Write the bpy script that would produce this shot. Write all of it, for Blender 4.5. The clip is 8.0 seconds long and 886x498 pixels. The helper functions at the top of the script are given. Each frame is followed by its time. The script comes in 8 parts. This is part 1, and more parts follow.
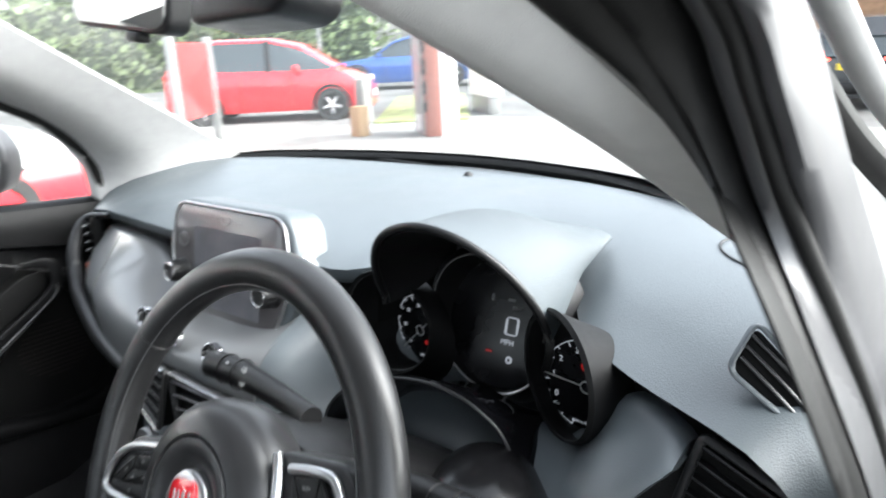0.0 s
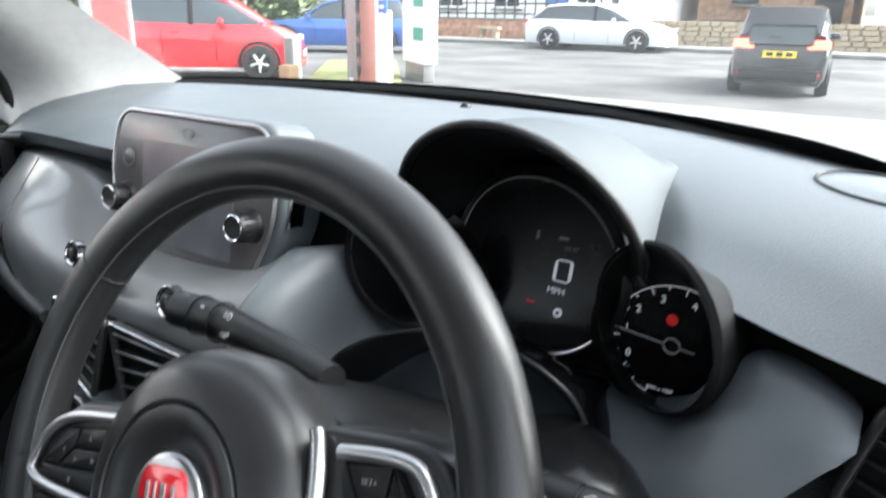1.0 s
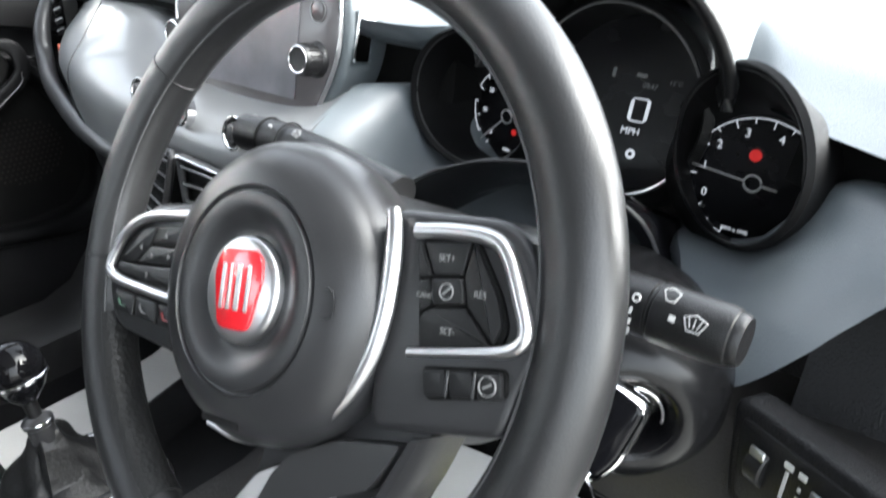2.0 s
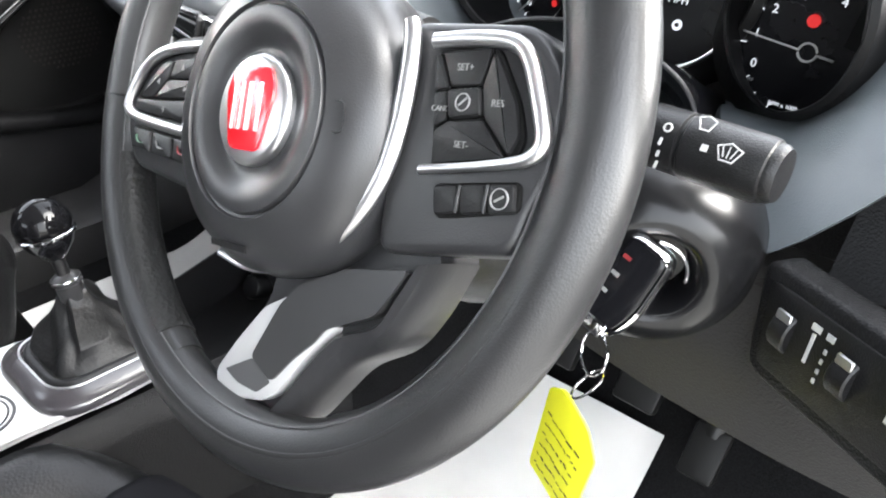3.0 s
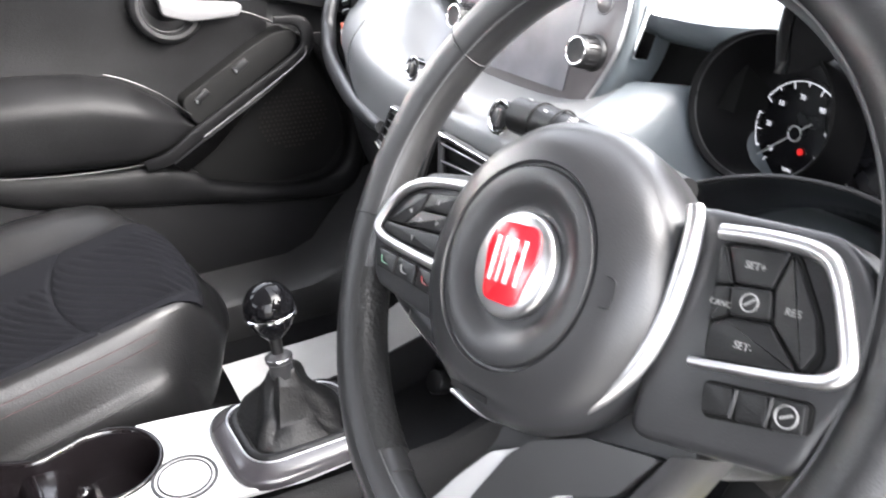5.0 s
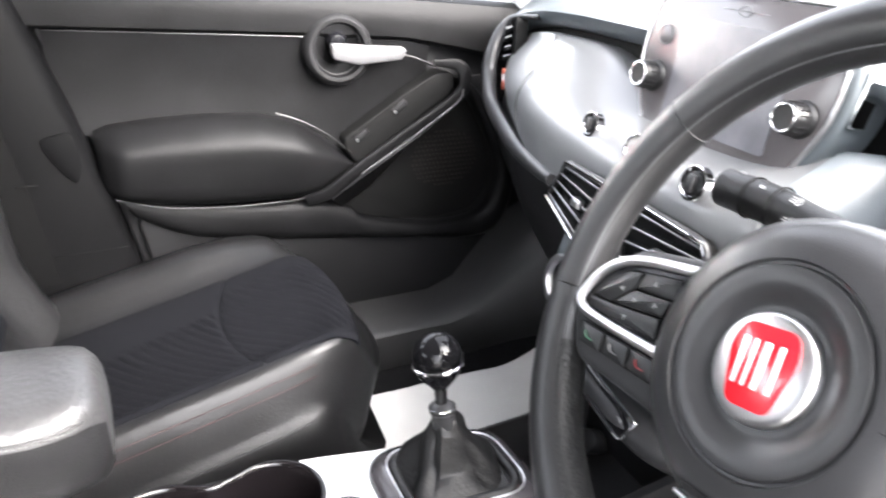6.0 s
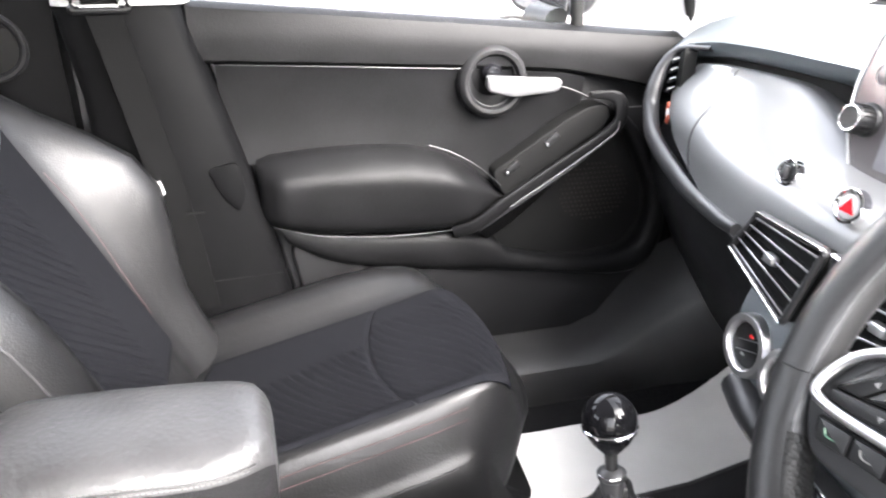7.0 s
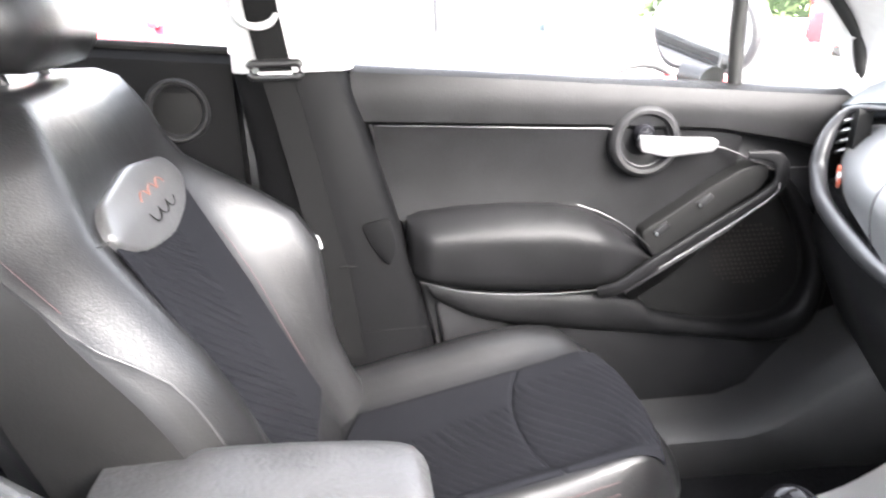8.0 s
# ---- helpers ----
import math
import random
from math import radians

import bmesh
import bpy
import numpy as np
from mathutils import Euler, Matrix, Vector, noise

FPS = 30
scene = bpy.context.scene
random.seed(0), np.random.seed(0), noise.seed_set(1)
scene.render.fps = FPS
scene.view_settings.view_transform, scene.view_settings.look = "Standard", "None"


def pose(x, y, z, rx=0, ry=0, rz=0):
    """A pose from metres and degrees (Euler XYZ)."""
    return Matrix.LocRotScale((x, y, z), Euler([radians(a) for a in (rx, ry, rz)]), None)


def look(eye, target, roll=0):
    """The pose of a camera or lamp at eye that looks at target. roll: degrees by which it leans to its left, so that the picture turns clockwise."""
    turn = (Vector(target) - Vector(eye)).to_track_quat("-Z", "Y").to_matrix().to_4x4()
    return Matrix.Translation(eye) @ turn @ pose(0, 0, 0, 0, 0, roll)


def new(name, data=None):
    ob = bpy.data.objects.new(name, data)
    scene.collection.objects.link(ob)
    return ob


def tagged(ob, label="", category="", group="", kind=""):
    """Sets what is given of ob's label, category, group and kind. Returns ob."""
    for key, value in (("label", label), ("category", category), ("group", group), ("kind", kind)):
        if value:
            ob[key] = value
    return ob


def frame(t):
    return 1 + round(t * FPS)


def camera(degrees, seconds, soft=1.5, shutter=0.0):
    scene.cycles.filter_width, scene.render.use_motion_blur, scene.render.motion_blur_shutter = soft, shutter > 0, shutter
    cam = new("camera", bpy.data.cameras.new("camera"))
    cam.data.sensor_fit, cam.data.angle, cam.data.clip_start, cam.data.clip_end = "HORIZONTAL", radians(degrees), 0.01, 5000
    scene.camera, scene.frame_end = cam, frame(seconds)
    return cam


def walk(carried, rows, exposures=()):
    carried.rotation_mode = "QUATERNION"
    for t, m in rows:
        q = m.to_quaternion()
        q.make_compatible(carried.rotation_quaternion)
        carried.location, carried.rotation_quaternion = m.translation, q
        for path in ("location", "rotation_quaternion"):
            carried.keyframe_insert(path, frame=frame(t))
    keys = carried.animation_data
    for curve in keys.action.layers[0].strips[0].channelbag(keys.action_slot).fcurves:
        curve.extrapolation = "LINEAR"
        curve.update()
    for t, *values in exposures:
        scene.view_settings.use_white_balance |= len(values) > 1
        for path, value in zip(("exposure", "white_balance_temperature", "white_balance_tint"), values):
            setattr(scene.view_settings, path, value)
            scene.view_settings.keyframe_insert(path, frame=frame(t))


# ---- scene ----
cam = camera(63.7, 8.0, soft=1.9, shutter=0.4)
PATH = [
    (0, (0.813, -0.237, 1.312), (-0.381, 1.266, 0.748), -2.9),
    (0.2, (0.76, -0.232, 1.296), (-0.309, 1.368, 0.753), -3.3),
    (0.5, (0.692, -0.209, 1.262), (-0.28, 1.448, 0.707), -0.7),
    (0.7, (0.664, -0.199, 1.253), (-0.302, 1.458, 0.686), 0.1),
    (1, (0.639, -0.181, 1.224), (-0.364, 1.427, 0.584), 0.9),
    (1.5, (0.633, -0.188, 1.195), (-0.41, 1.333, 0.421), 0.6),
    (2, (0.633, -0.197, 1.167), (-0.418, 1.248, 0.269), 1.4),
    (2.2, (0.638, -0.196, 1.148), (-0.406, 1.227, 0.208), 1.6),
    (3.3, (0.649, -0.199, 1.114), (-0.433, 1.075, 0.016), 3.4),
    (3.5, (0.643, -0.207, 1.114), (-0.473, 1.035, 0.013), 2.8),
    (4, (0.625, -0.218, 1.123), (-0.61, 0.923, 0.039), 1.2),
    (4.2, (0.624, -0.213, 1.126), (-0.672, 0.898, 0.086), 0.8),
    (5.3, (0.588, -0.227, 1.155), (-0.906, 0.776, 0.284), 3.6),
    (5.5, (0.579, -0.236, 1.157), (-0.953, 0.714, 0.291), 3.3),
    (6, (0.552, -0.265, 1.171), (-1.079, 0.528, 0.328), 2.1),
    (6.5, (0.527, -0.295, 1.182), (-1.185, 0.322, 0.353), 0.5),
    (7, (0.489, -0.305, 1.186), (-1.271, 0.195, 0.38), 0.3),
    (7.5, (0.47, -0.324, 1.193), (-1.341, 0.02, 0.419), -0.5),
    (8, (0.468, -0.354, 1.208), (-1.399, -0.157, 0.519), -1.4),
]
EXPOSURES = [(0.0, 2.92, 6200, 6), (0.5, 2.75, 6200, 6), (1.0, 2.7, 6200, 6), (1.5, 3.38, 6220, 6), (2.0, 3.75, 6230, 6), (3.5, 4.5, 6480, 10), (4.2, 4.53, 6480, 11), (5.5, 4.53, 6490, 12), (6.5, 4.5, 6500, 12), (7.0, 4.82, 6500, 12), (7.5, 5.1, 6500, 12), (8.0, 5.25, 6500, 12)]
walk(cam, [(t, look(eye, target, roll)) for t, eye, target, roll in PATH], EXPOSURES)

# ---- world and light: bright overcast day ----
world = bpy.data.worlds.new("sky")
scene.world = world
world.use_nodes = True
wn = world.node_tree.nodes
sky = wn.new("ShaderNodeTexSky")
sky.sky_type = "NISHITA"
sky.sun_disc = False
sky.sun_elevation, sky.sun_rotation = radians(38), radians(61)
sky.air_density, sky.dust_density = 1.0, 4.0
soft = wn.new("ShaderNodeHueSaturation")
soft.inputs["Saturation"].default_value = 0.25
world.node_tree.links.new(sky.outputs[0], soft.inputs["Color"])
world.node_tree.links.new(soft.outputs[0], wn["Background"].inputs["Color"])
wn["Background"].inputs["Strength"].default_value = 0.15
sun_data = bpy.data.lights.new("sun", "SUN")
sun_data.energy, sun_data.angle, sun_data.color = 1.3, radians(60), (1.0, 0.97, 0.93)
sun = new("sun", sun_data)
sun.matrix_world = look((21, 11.5, 18.7), (0, 0, 0))


# ---- materials ----
def nodes_of(name):
    m = bpy.data.materials.new(name)
    m.use_nodes = True
    nt = m.node_tree
    return m, nt, nt.nodes["Principled BSDF"]


def mat(name, color, rough=0.5, metal=0.0, vary=0.15, scale=30.0, grain=0.0, grain_scale=900.0, wear=0.12, spec=0.5, stretch=(1, 1, 1), coat=0.0):
    """A surface with two scales of variation: soft mottling of colour and gloss, and a fine grain in relief."""
    m, nt, b = nodes_of(name)
    n, ln = nt.nodes, nt.links
    tc = n.new("ShaderNodeTexCoord")
    mp = n.new("ShaderNodeMapping")
    mp.inputs["Scale"].default_value = stretch
    ln.new(tc.outputs["Object"], mp.inputs["Vector"])
    big = n.new("ShaderNodeTexNoise")
    big.inputs["Scale"].default_value, big.inputs["Detail"].default_value = scale, 6
    ln.new(mp.outputs[0], big.inputs["Vector"])
    cr = n.new("ShaderNodeValToRGB")
    c = Vector(color)
    cr.color_ramp.elements[0].position, cr.color_ramp.elements[1].position = 0.3, 0.7
    cr.color_ramp.elements[0].color = (*(c * (1 - vary)), 1)
    cr.color_ramp.elements[1].color = (*(c * (1 + vary)), 1)
    ln.new(big.outputs["Fac"], cr.inputs["Fac"])
    ln.new(cr.outputs["Color"], b.inputs["Base Color"])
    rr = n.new("ShaderNodeMapRange")
    rr.inputs["To Min"].default_value, rr.inputs["To Max"].default_value = max(0.02, rough - wear), min(1.0, rough + wear)
    ln.new(big.outputs["Fac"], rr.inputs["Value"])
    ln.new(rr.outputs[0], b.inputs["Roughness"])
    b.inputs["Metallic"].default_value = metal
    b.inputs["Specular IOR Level"].default_value = spec
    b.inputs["Coat Weight"].default_value = coat
    b.inputs["Coat Roughness"].default_value = 0.05
    if grain > 0:
        g = n.new("ShaderNodeTexVoronoi")
        g.inputs["Scale"].default_value = grain_scale
        ln.new(mp.outputs[0], g.inputs["Vector"])
        bp = n.new("ShaderNodeBump")
        bp.inputs["Strength"].default_value, bp.inputs["Distance"].default_value = grain, 0.0006
        ln.new(g.outputs["Distance"], bp.inputs["Height"])
        ln.new(bp.outputs[0], b.inputs["Normal"])
    return m


def leather(name, color, rough=0.42, crease=0.35, scale=420.0, pore=0.3, spec=0.5):
    """Leather: pores, and soft long creases of use."""
    m = mat(name, color, rough, vary=0.2, scale=14, wear=0.06, spec=spec)
    nt = m.node_tree
    n, ln, b = nt.nodes, nt.links, nt.nodes["Principled BSDF"]
    tc = n.new("ShaderNodeTexCoord")
    pores = n.new("ShaderNodeTexVoronoi")
    pores.inputs["Scale"].default_value = scale
    folds = n.new("ShaderNodeTexNoise")
    folds.inputs["Scale"].default_value, folds.inputs["Detail"].default_value, folds.inputs["Distortion"].default_value = 28, 5, 1.5
    ln.new(tc.outputs["Object"], pores.inputs["Vector"])
    ln.new(tc.outputs["Object"], folds.inputs["Vector"])
    b1, b2 = n.new("ShaderNodeBump"), n.new("ShaderNodeBump")
    b1.inputs["Strength"].default_value, b1.inputs["Distance"].default_value = pore, 0.0008
    b2.inputs["Strength"].default_value, b2.inputs["Distance"].default_value = crease, 0.004
    ln.new(pores.outputs["Distance"], b1.inputs["Height"])
    ln.new(folds.outputs["Fac"], b2.inputs["Height"])
    ln.new(b2.outputs[0], b1.inputs["Normal"])
    ln.new(b1.outputs[0], b.inputs["Normal"])
    return m


def glow(name, color, strength):
    m, nt, b = nodes_of(name)
    b.inputs["Base Color"].default_value = (*[0.3 * c for c in color], 1)
    b.inputs["Emission Color"].default_value = (*color, 1)
    b.inputs["Emission Strength"].default_value = strength
    return m


def glass(name, tint=(1, 1, 1), film=0.0):
    """Thin sheet glass: clear, with a faint mirror at grazing angles."""
    m, nt, b = nodes_of(name)
    n, ln = nt.nodes, nt.links
    n.remove(b)
    tr, gl, mx, lw = n.new("ShaderNodeBsdfTransparent"), n.new("ShaderNodeBsdfGlossy"), n.new("ShaderNodeMixShader"), n.new("ShaderNodeLayerWeight")
    pw, ad = n.new("ShaderNodeMath"), n.new("ShaderNodeMath")
    pw.operation, ad.operation = "POWER", "MULTIPLY_ADD"
    pw.inputs[1].default_value, ad.inputs[1].default_value, ad.inputs[2].default_value = 5.0, 0.5, 0.025
    tr.inputs["Color"].default_value = (*tint, 1)
    gl.inputs["Roughness"].default_value = 0.01
    lw.inputs["Blend"].default_value = 0.5
    ln.new(lw.outputs["Facing"], pw.inputs[0])
    ln.new(pw.outputs[0], ad.inputs[0])
    ln.new(ad.outputs[0], mx.inputs[0])
    ln.new(tr.outputs[0], mx.inputs[1])
    ln.new(gl.outputs[0], mx.inputs[2])
    last = mx
    if film > 0:        # pale veil on the pane: light dust plus the haze of dash reflections
        df, veil_noise, fm, veil = n.new("ShaderNodeBsdfTranslucent"), n.new("ShaderNodeTexNoise"), n.new("ShaderNodeMath"), n.new("ShaderNodeMixShader")
        df.inputs["Color"].default_value = (0.8, 0.82, 0.82, 1)
        veil_noise.inputs["Scale"].default_value, veil_noise.inputs["Detail"].default_value = 5.0, 6
        fm.operation = "MULTIPLY"
        fm.inputs[1].default_value = 2 * film
        ln.new(veil_noise.outputs["Fac"], fm.inputs[0])
        ln.new(fm.outputs[0], veil.inputs[0])
        ln.new(mx.outputs[0], veil.inputs[1])
        ln.new(df.outputs[0], veil.inputs[2])
        last = veil
    ln.new(last.outputs[0], n["Material Output"].inputs["Surface"])
    return m


DASH = mat("dash_soft_touch", (0.052, 0.062, 0.069), 0.42, grain=0.32, grain_scale=700, scale=9, spec=0.75)
FASCIA = mat("fascia_satin_grey", (0.115, 0.117, 0.119), 0.4, 0.2, vary=0.06, scale=6, wear=0.04, spec=0.6, coat=0.25)
PANEL = mat("panel_slate", (0.090, 0.102, 0.110), 0.40, grain=0.25, grain_scale=900, scale=9, spec=0.6)
BLACK = mat("black_plastic", (0.006, 0.006, 0.0065), 0.36, grain=0.3, grain_scale=1100, spec=0.3)
GLOSSBLACK = mat("gloss_black", (0.005, 0.005, 0.006), 0.08, wear=0.03, spec=0.28)
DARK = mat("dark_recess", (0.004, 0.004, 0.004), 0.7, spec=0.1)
DOORMAT = mat("door_plastic", (0.0085, 0.0085, 0.009), 0.42, grain=0.6, grain_scale=650, scale=8, spec=0.12)
DOORSOFT = leather("door_soft_pad", (0.0046, 0.0046, 0.0049), 0.42, 0.05, 500, 0.3, 0.085)
RIM = leather("wheel_leather", (0.013, 0.013, 0.0136), 0.36, 0.03, 900, 0.12, 0.45)
PERF = mat("perforated_leather", (0.010, 0.010, 0.010), 0.5, grain=1.0, grain_scale=330, spec=0.25)
HUB = mat("hub_satin_black", (0.02, 0.02, 0.0212), 0.33, vary=0.1, wear=0.04, grain=0.12, grain_scale=1200, spec=0.36)
SPOKE = mat("spoke_satin_grey", (0.022, 0.022, 0.0228), 0.35, vary=0.08, wear=0.04)
CHROME = mat("chrome", (0.85, 0.85, 0.86), 0.08, 1.0, vary=0.03, wear=0.03)
SATIN = mat("satin_silver", (0.56, 0.56, 0.57), 0.34, 1.0, vary=0.03, scale=8, wear=0.03)
CONSOLE = mat("console_silver", (0.46, 0.46, 0.46), 0.32, 0.3, vary=0.04, scale=12)
BUTTON = mat("button_rubber", (0.008, 0.008, 0.0085), 0.42, grain=0.15, spec=0.3)
WHITEINK = mat("white_print", (0.36, 0.36, 0.355), 0.6)
GREYINK = mat("grey_print", (0.15, 0.15, 0.15), 0.6)
RED = mat("red_enamel", (0.62, 0.012, 0.02), 0.15, vary=0.05, coat=0.6)
LEATHER = leather("seat_leather", (0.0062, 0.0062, 0.0066), 0.36, 0.12, 420, 0.25, 0.28)
FABRIC = mat("seat_fabric", (0.0040, 0.0042, 0.0056), 0.85, vary=0.3, scale=260, grain=1.0, grain_scale=1400, spec=0.1)
STITCH = mat("red_stitching", (0.028, 0.0095, 0.010), 0.7)
CARPET = mat("carpet", (0.010, 0.010, 0.0105), 0.95, vary=0.5, scale=400, grain=1.0, grain_scale=900, spec=0.02)
PAPER = mat("paper_mat", (0.64, 0.63, 0.61), 0.75, vary=0.05, scale=12, grain=0.0)
TRIM = mat("pillar_cloth", (0.36, 0.36, 0.356), 0.8, vary=0.05, scale=60, grain=0.5, grain_scale=1500)
BODY = mat("car_paint_grey", (0.055, 0.055, 0.058), 0.4, 0.3, vary=0.03, coat=0.08)
SEAL = mat("rubber_seal", (0.006, 0.006, 0.006), 0.5, grain=0.2, spec=0.2)
PILLARBLACK = mat("pillar_plastic", (0.0025, 0.0025, 0.0027), 0.45, grain=0.6, grain_scale=650, scale=8, spec=0.04)
BELT = mat("belt_webbing", (0.002, 0.002, 0.0021), 0.6, vary=0.2, scale=120, grain=0.6, grain_scale=700, spec=0.08)
YELLOW = mat("tag_card", (0.85, 0.83, 0.02), 0.6, vary=0.03)
SCREEN = mat("display_glass", (0.12, 0.118, 0.13), 0.22, wear=0.04, spec=0.9)
BEZEL = mat("bezel_piano_grey", (0.085, 0.078, 0.08), 0.2, vary=0.05, wear=0.05)
DIALFACE = mat("dial_face", (0.006, 0.006, 0.007), 0.25, spec=0.3)
LIT = glow("dial_light", (0.9, 0.92, 1.0), 0.05)
LITRED = glow("warning_light", (0.4, 0.012, 0.012), 0.08)
MIRROR = mat("mirror_silver", (0.9, 0.9, 0.9), 0.02, 1.0, vary=0.0, wear=0.0)
LEVER = mat("lever_satin_paint", (0.05, 0.05, 0.052), 0.45, 0.0, vary=0.04, scale=8, wear=0.04)
GLASS = glass("clear_glass")
# the film adds the dash's reflected haze as well as a little dust
HAZED = glass("hazy_windscreen", film=0.006)


# ---- mesh tools ----
def link(name, bm, material, parent=None, label="", sharp=38):
    me = bpy.data.meshes.new(name)
    bmesh.ops.recalc_face_normals(bm, faces=bm.faces)
    bm.to_mesh(me)
    bm.free()
    for p in me.polygons:
        p.use_smooth = True
    me.set_sharp_from_angle(angle=radians(sharp))
    me.materials.append(material)
    ob = new(name, me)
    if parent is not None:
        ob.parent = parent
    if label:
        ob["label"] = label
    return ob


part = link


def thing(name, label, category, group="", kind="", at=(0, 0, 0)):
    return tagged(new(name), label, category, group, kind)


def frame3(origin, right, up):
    """A pose whose x runs along right, y along up and z towards the viewer."""
    r = Vector(right).normalized()
    u = Vector(up)
    u = (u - r * u.dot(r)).normalized()
    n = r.cross(u)
    m = Matrix((r, u, n)).transposed().to_4x4()
    m.translation = Vector(origin)
    return m


def spline(pts, n, closed=False):
    """Points on a smooth curve through pts, n steps between neighbours."""
    P = [Vector(p) for p in pts]
    out, k = [], len(P)
    for i in range(k if closed else k - 1):
        a, b = P[i], P[(i + 1) % k]
        p0 = P[i - 1] if (closed or i > 0) else a * 2 - b
        p3 = P[(i + 2) % k] if (closed or i + 2 < k) else b * 2 - a
        for j in range(n):
            t = j / n
            out.append(0.5 * ((2 * a) + (b - p0) * t + (2 * p0 - 5 * a + 4 * b - p3) * t * t + (3 * a - p0 - 3 * b + p3) * t ** 3))
    if not closed:
        out.append(P[-1])
    return out


def rounded(pts, r, n=5):
    """A polygon with its corners rounded; r is one radius or one for each corner."""
    out, k = [], len(pts)
    for i in range(k):
        p, a, b = Vector(pts[i]).to_2d(), Vector(pts[i - 1]).to_2d(), Vector(pts[(i + 1) % k]).to_2d()
        rr = r[i] if isinstance(r, (list, tuple)) else r
        da, db = (a - p), (b - p)
        cut = min(rr, 0.48 * da.length, 0.48 * db.length)
        s, e = p + da.normalized() * cut, p + db.normalized() * cut
        for j in range(n + 1):
            t = j / n
            out.append((1 - t) ** 2 * s + 2 * t * (1 - t) * p + t * t * e)
    return out


def circle(r, n=48, cx=0.0, cy=0.0, ry=None):
    return [Vector((cx + r * math.cos(2 * math.pi * i / n), cy + (ry or r) * math.sin(2 * math.pi * i / n))) for i in range(n)]


def grid(rows, wrap_u=False, wrap_v=False, caps=False):
    """A sheet through rows of points."""
    bm = bmesh.new()
    vs = [[bm.verts.new(p) for p in row] for row in rows]
    a, b = len(vs), len(vs[0])
    for i in range(a if wrap_u else a - 1):
        for j in range(b if wrap_v else b - 1):
            q = [vs[i][j], vs[(i + 1) % a][j], vs[(i + 1) % a][(j + 1) % b], vs[i][(j + 1) % b]]
            if len(set(q)) == 4:
                bm.faces.new(q)
    if caps:
        bm.faces.new(vs[0])
        bm.faces.new(vs[-1][::-1])
    return bm


def plate(poly, depth, m=Matrix(), bevel=0.0, steps=2, dome=0.0):
    """A slab of the outline poly, its face at z = 0 of the pose m and its back at -depth, with a rounded front edge. dome: how far the face swells."""
    pts = [Vector(p).to_2d() for p in poly]
    c = sum(pts, Vector((0, 0))) / len(pts)

    def inset(d):
        res, k = [], len(pts)
        for i in range(k):
            e = (pts[(i + 1) % k] - pts[i - 1])
            nrm = Vector((e.y, -e.x)).normalized() if e.length else Vector((0, 0))
            if nrm.dot(pts[i] - c) > 0:
                nrm = -nrm
            res.append(pts[i] + nrm * d)
        return res
    rows = [[(*p, -depth) for p in pts]]
    if bevel:
        for i in range(steps + 1):
            a = math.pi / 2 * i / steps
            rows.append([(*p, -bevel + bevel * math.sin(a)) for p in inset(bevel * (1 - math.cos(a)))])
    else:
        rows.append([(*p, 0) for p in pts])
    if dome:
        base = [Vector(p).to_2d() for p in rows[-1]]
        for s in (0.85, 0.65, 0.4, 0.15):
            rows.append([(*(c + (p - c) * s), dome * (1 - s * s)) for p in base])
    bm = grid([[m @ Vector(p) for p in row] for row in rows], wrap_v=True, caps=True)
    return bm


def lathe(profile, m=Matrix(), n=40):
    """A turned body about the z axis of the pose m: profile of (radius, height)."""
    rows = [[m @ Vector((r * math.cos(2 * math.pi * i / n), r * math.sin(2 * math.pi * i / n), h)) for i in range(n)] for r, h in profile]
    return grid(rows, wrap_v=True, caps=True)


def sweep(path, ra, rb=None, n=14, closed=False, up=(0, 0, 1), taper=None, square=0.0):
    """A bar along a path, with an oval section ra wide and rb high."""
    P = [Vector(p) for p in path]
    rb = rb or ra
    rows, k = [], len(P)
    for i in range(k):
        a = P[i - 1] if (closed or i) else P[i]
        b = P[(i + 1) % k] if (closed or i + 1 < k) else P[i]
        t = (b - a).normalized()
        s = t.cross(Vector(up)).normalized()
        w = s.cross(t)
        f = taper(i / (k - 1)) if taper else 1.0
        row = []
        for j in range(n):
            q = 2 * math.pi * j / n
            cx, cy = math.cos(q), math.sin(q)
            if square:
                cx = math.copysign(abs(cx) ** (1 - square), cx)
                cy = math.copysign(abs(cy) ** (1 - square), cy)
            row.append(P[i] + s * (ra * f * cx) + w * (rb * f * cy))
        rows.append(row)
    return grid(rows, wrap_u=closed, wrap_v=True, caps=not closed)


def box(size, m=Matrix(), bevel=0.0, segs=2):
    bm = bmesh.new()
    bmesh.ops.create_cube(bm, size=1.0, matrix=m @ Matrix.Diagonal((*size, 1)))
    if bevel:
        bmesh.ops.bevel(bm, geom=bm.edges[:], offset=bevel, segments=segs, profile=0.5, affect="EDGES")
    return bm


def shell(bm, t):
    """Gives a sheet its thickness."""
    bmesh.ops.recalc_face_normals(bm, faces=bm.faces)
    bmesh.ops.solidify(bm, geom=bm.faces[:], thickness=t)
    return bm


def lerp(a, b, t):
    return a + (b - a) * t


def smooth(a, b, x):
    t = min(1.0, max(0.0, (x - a) / (b - a)))
    return t * t * (3 - 2 * t)


def curve_at(table, x):
    """A value read from a table of (x, value), with smooth steps."""
    if x <= table[0][0]:
        return table[0][1]
    for (x0, v0), (x1, v1) in zip(table, table[1:]):
        if x <= x1:
            return lerp(v0, v1, (x - x0) / (x1 - x0))
    return table[-1][1]


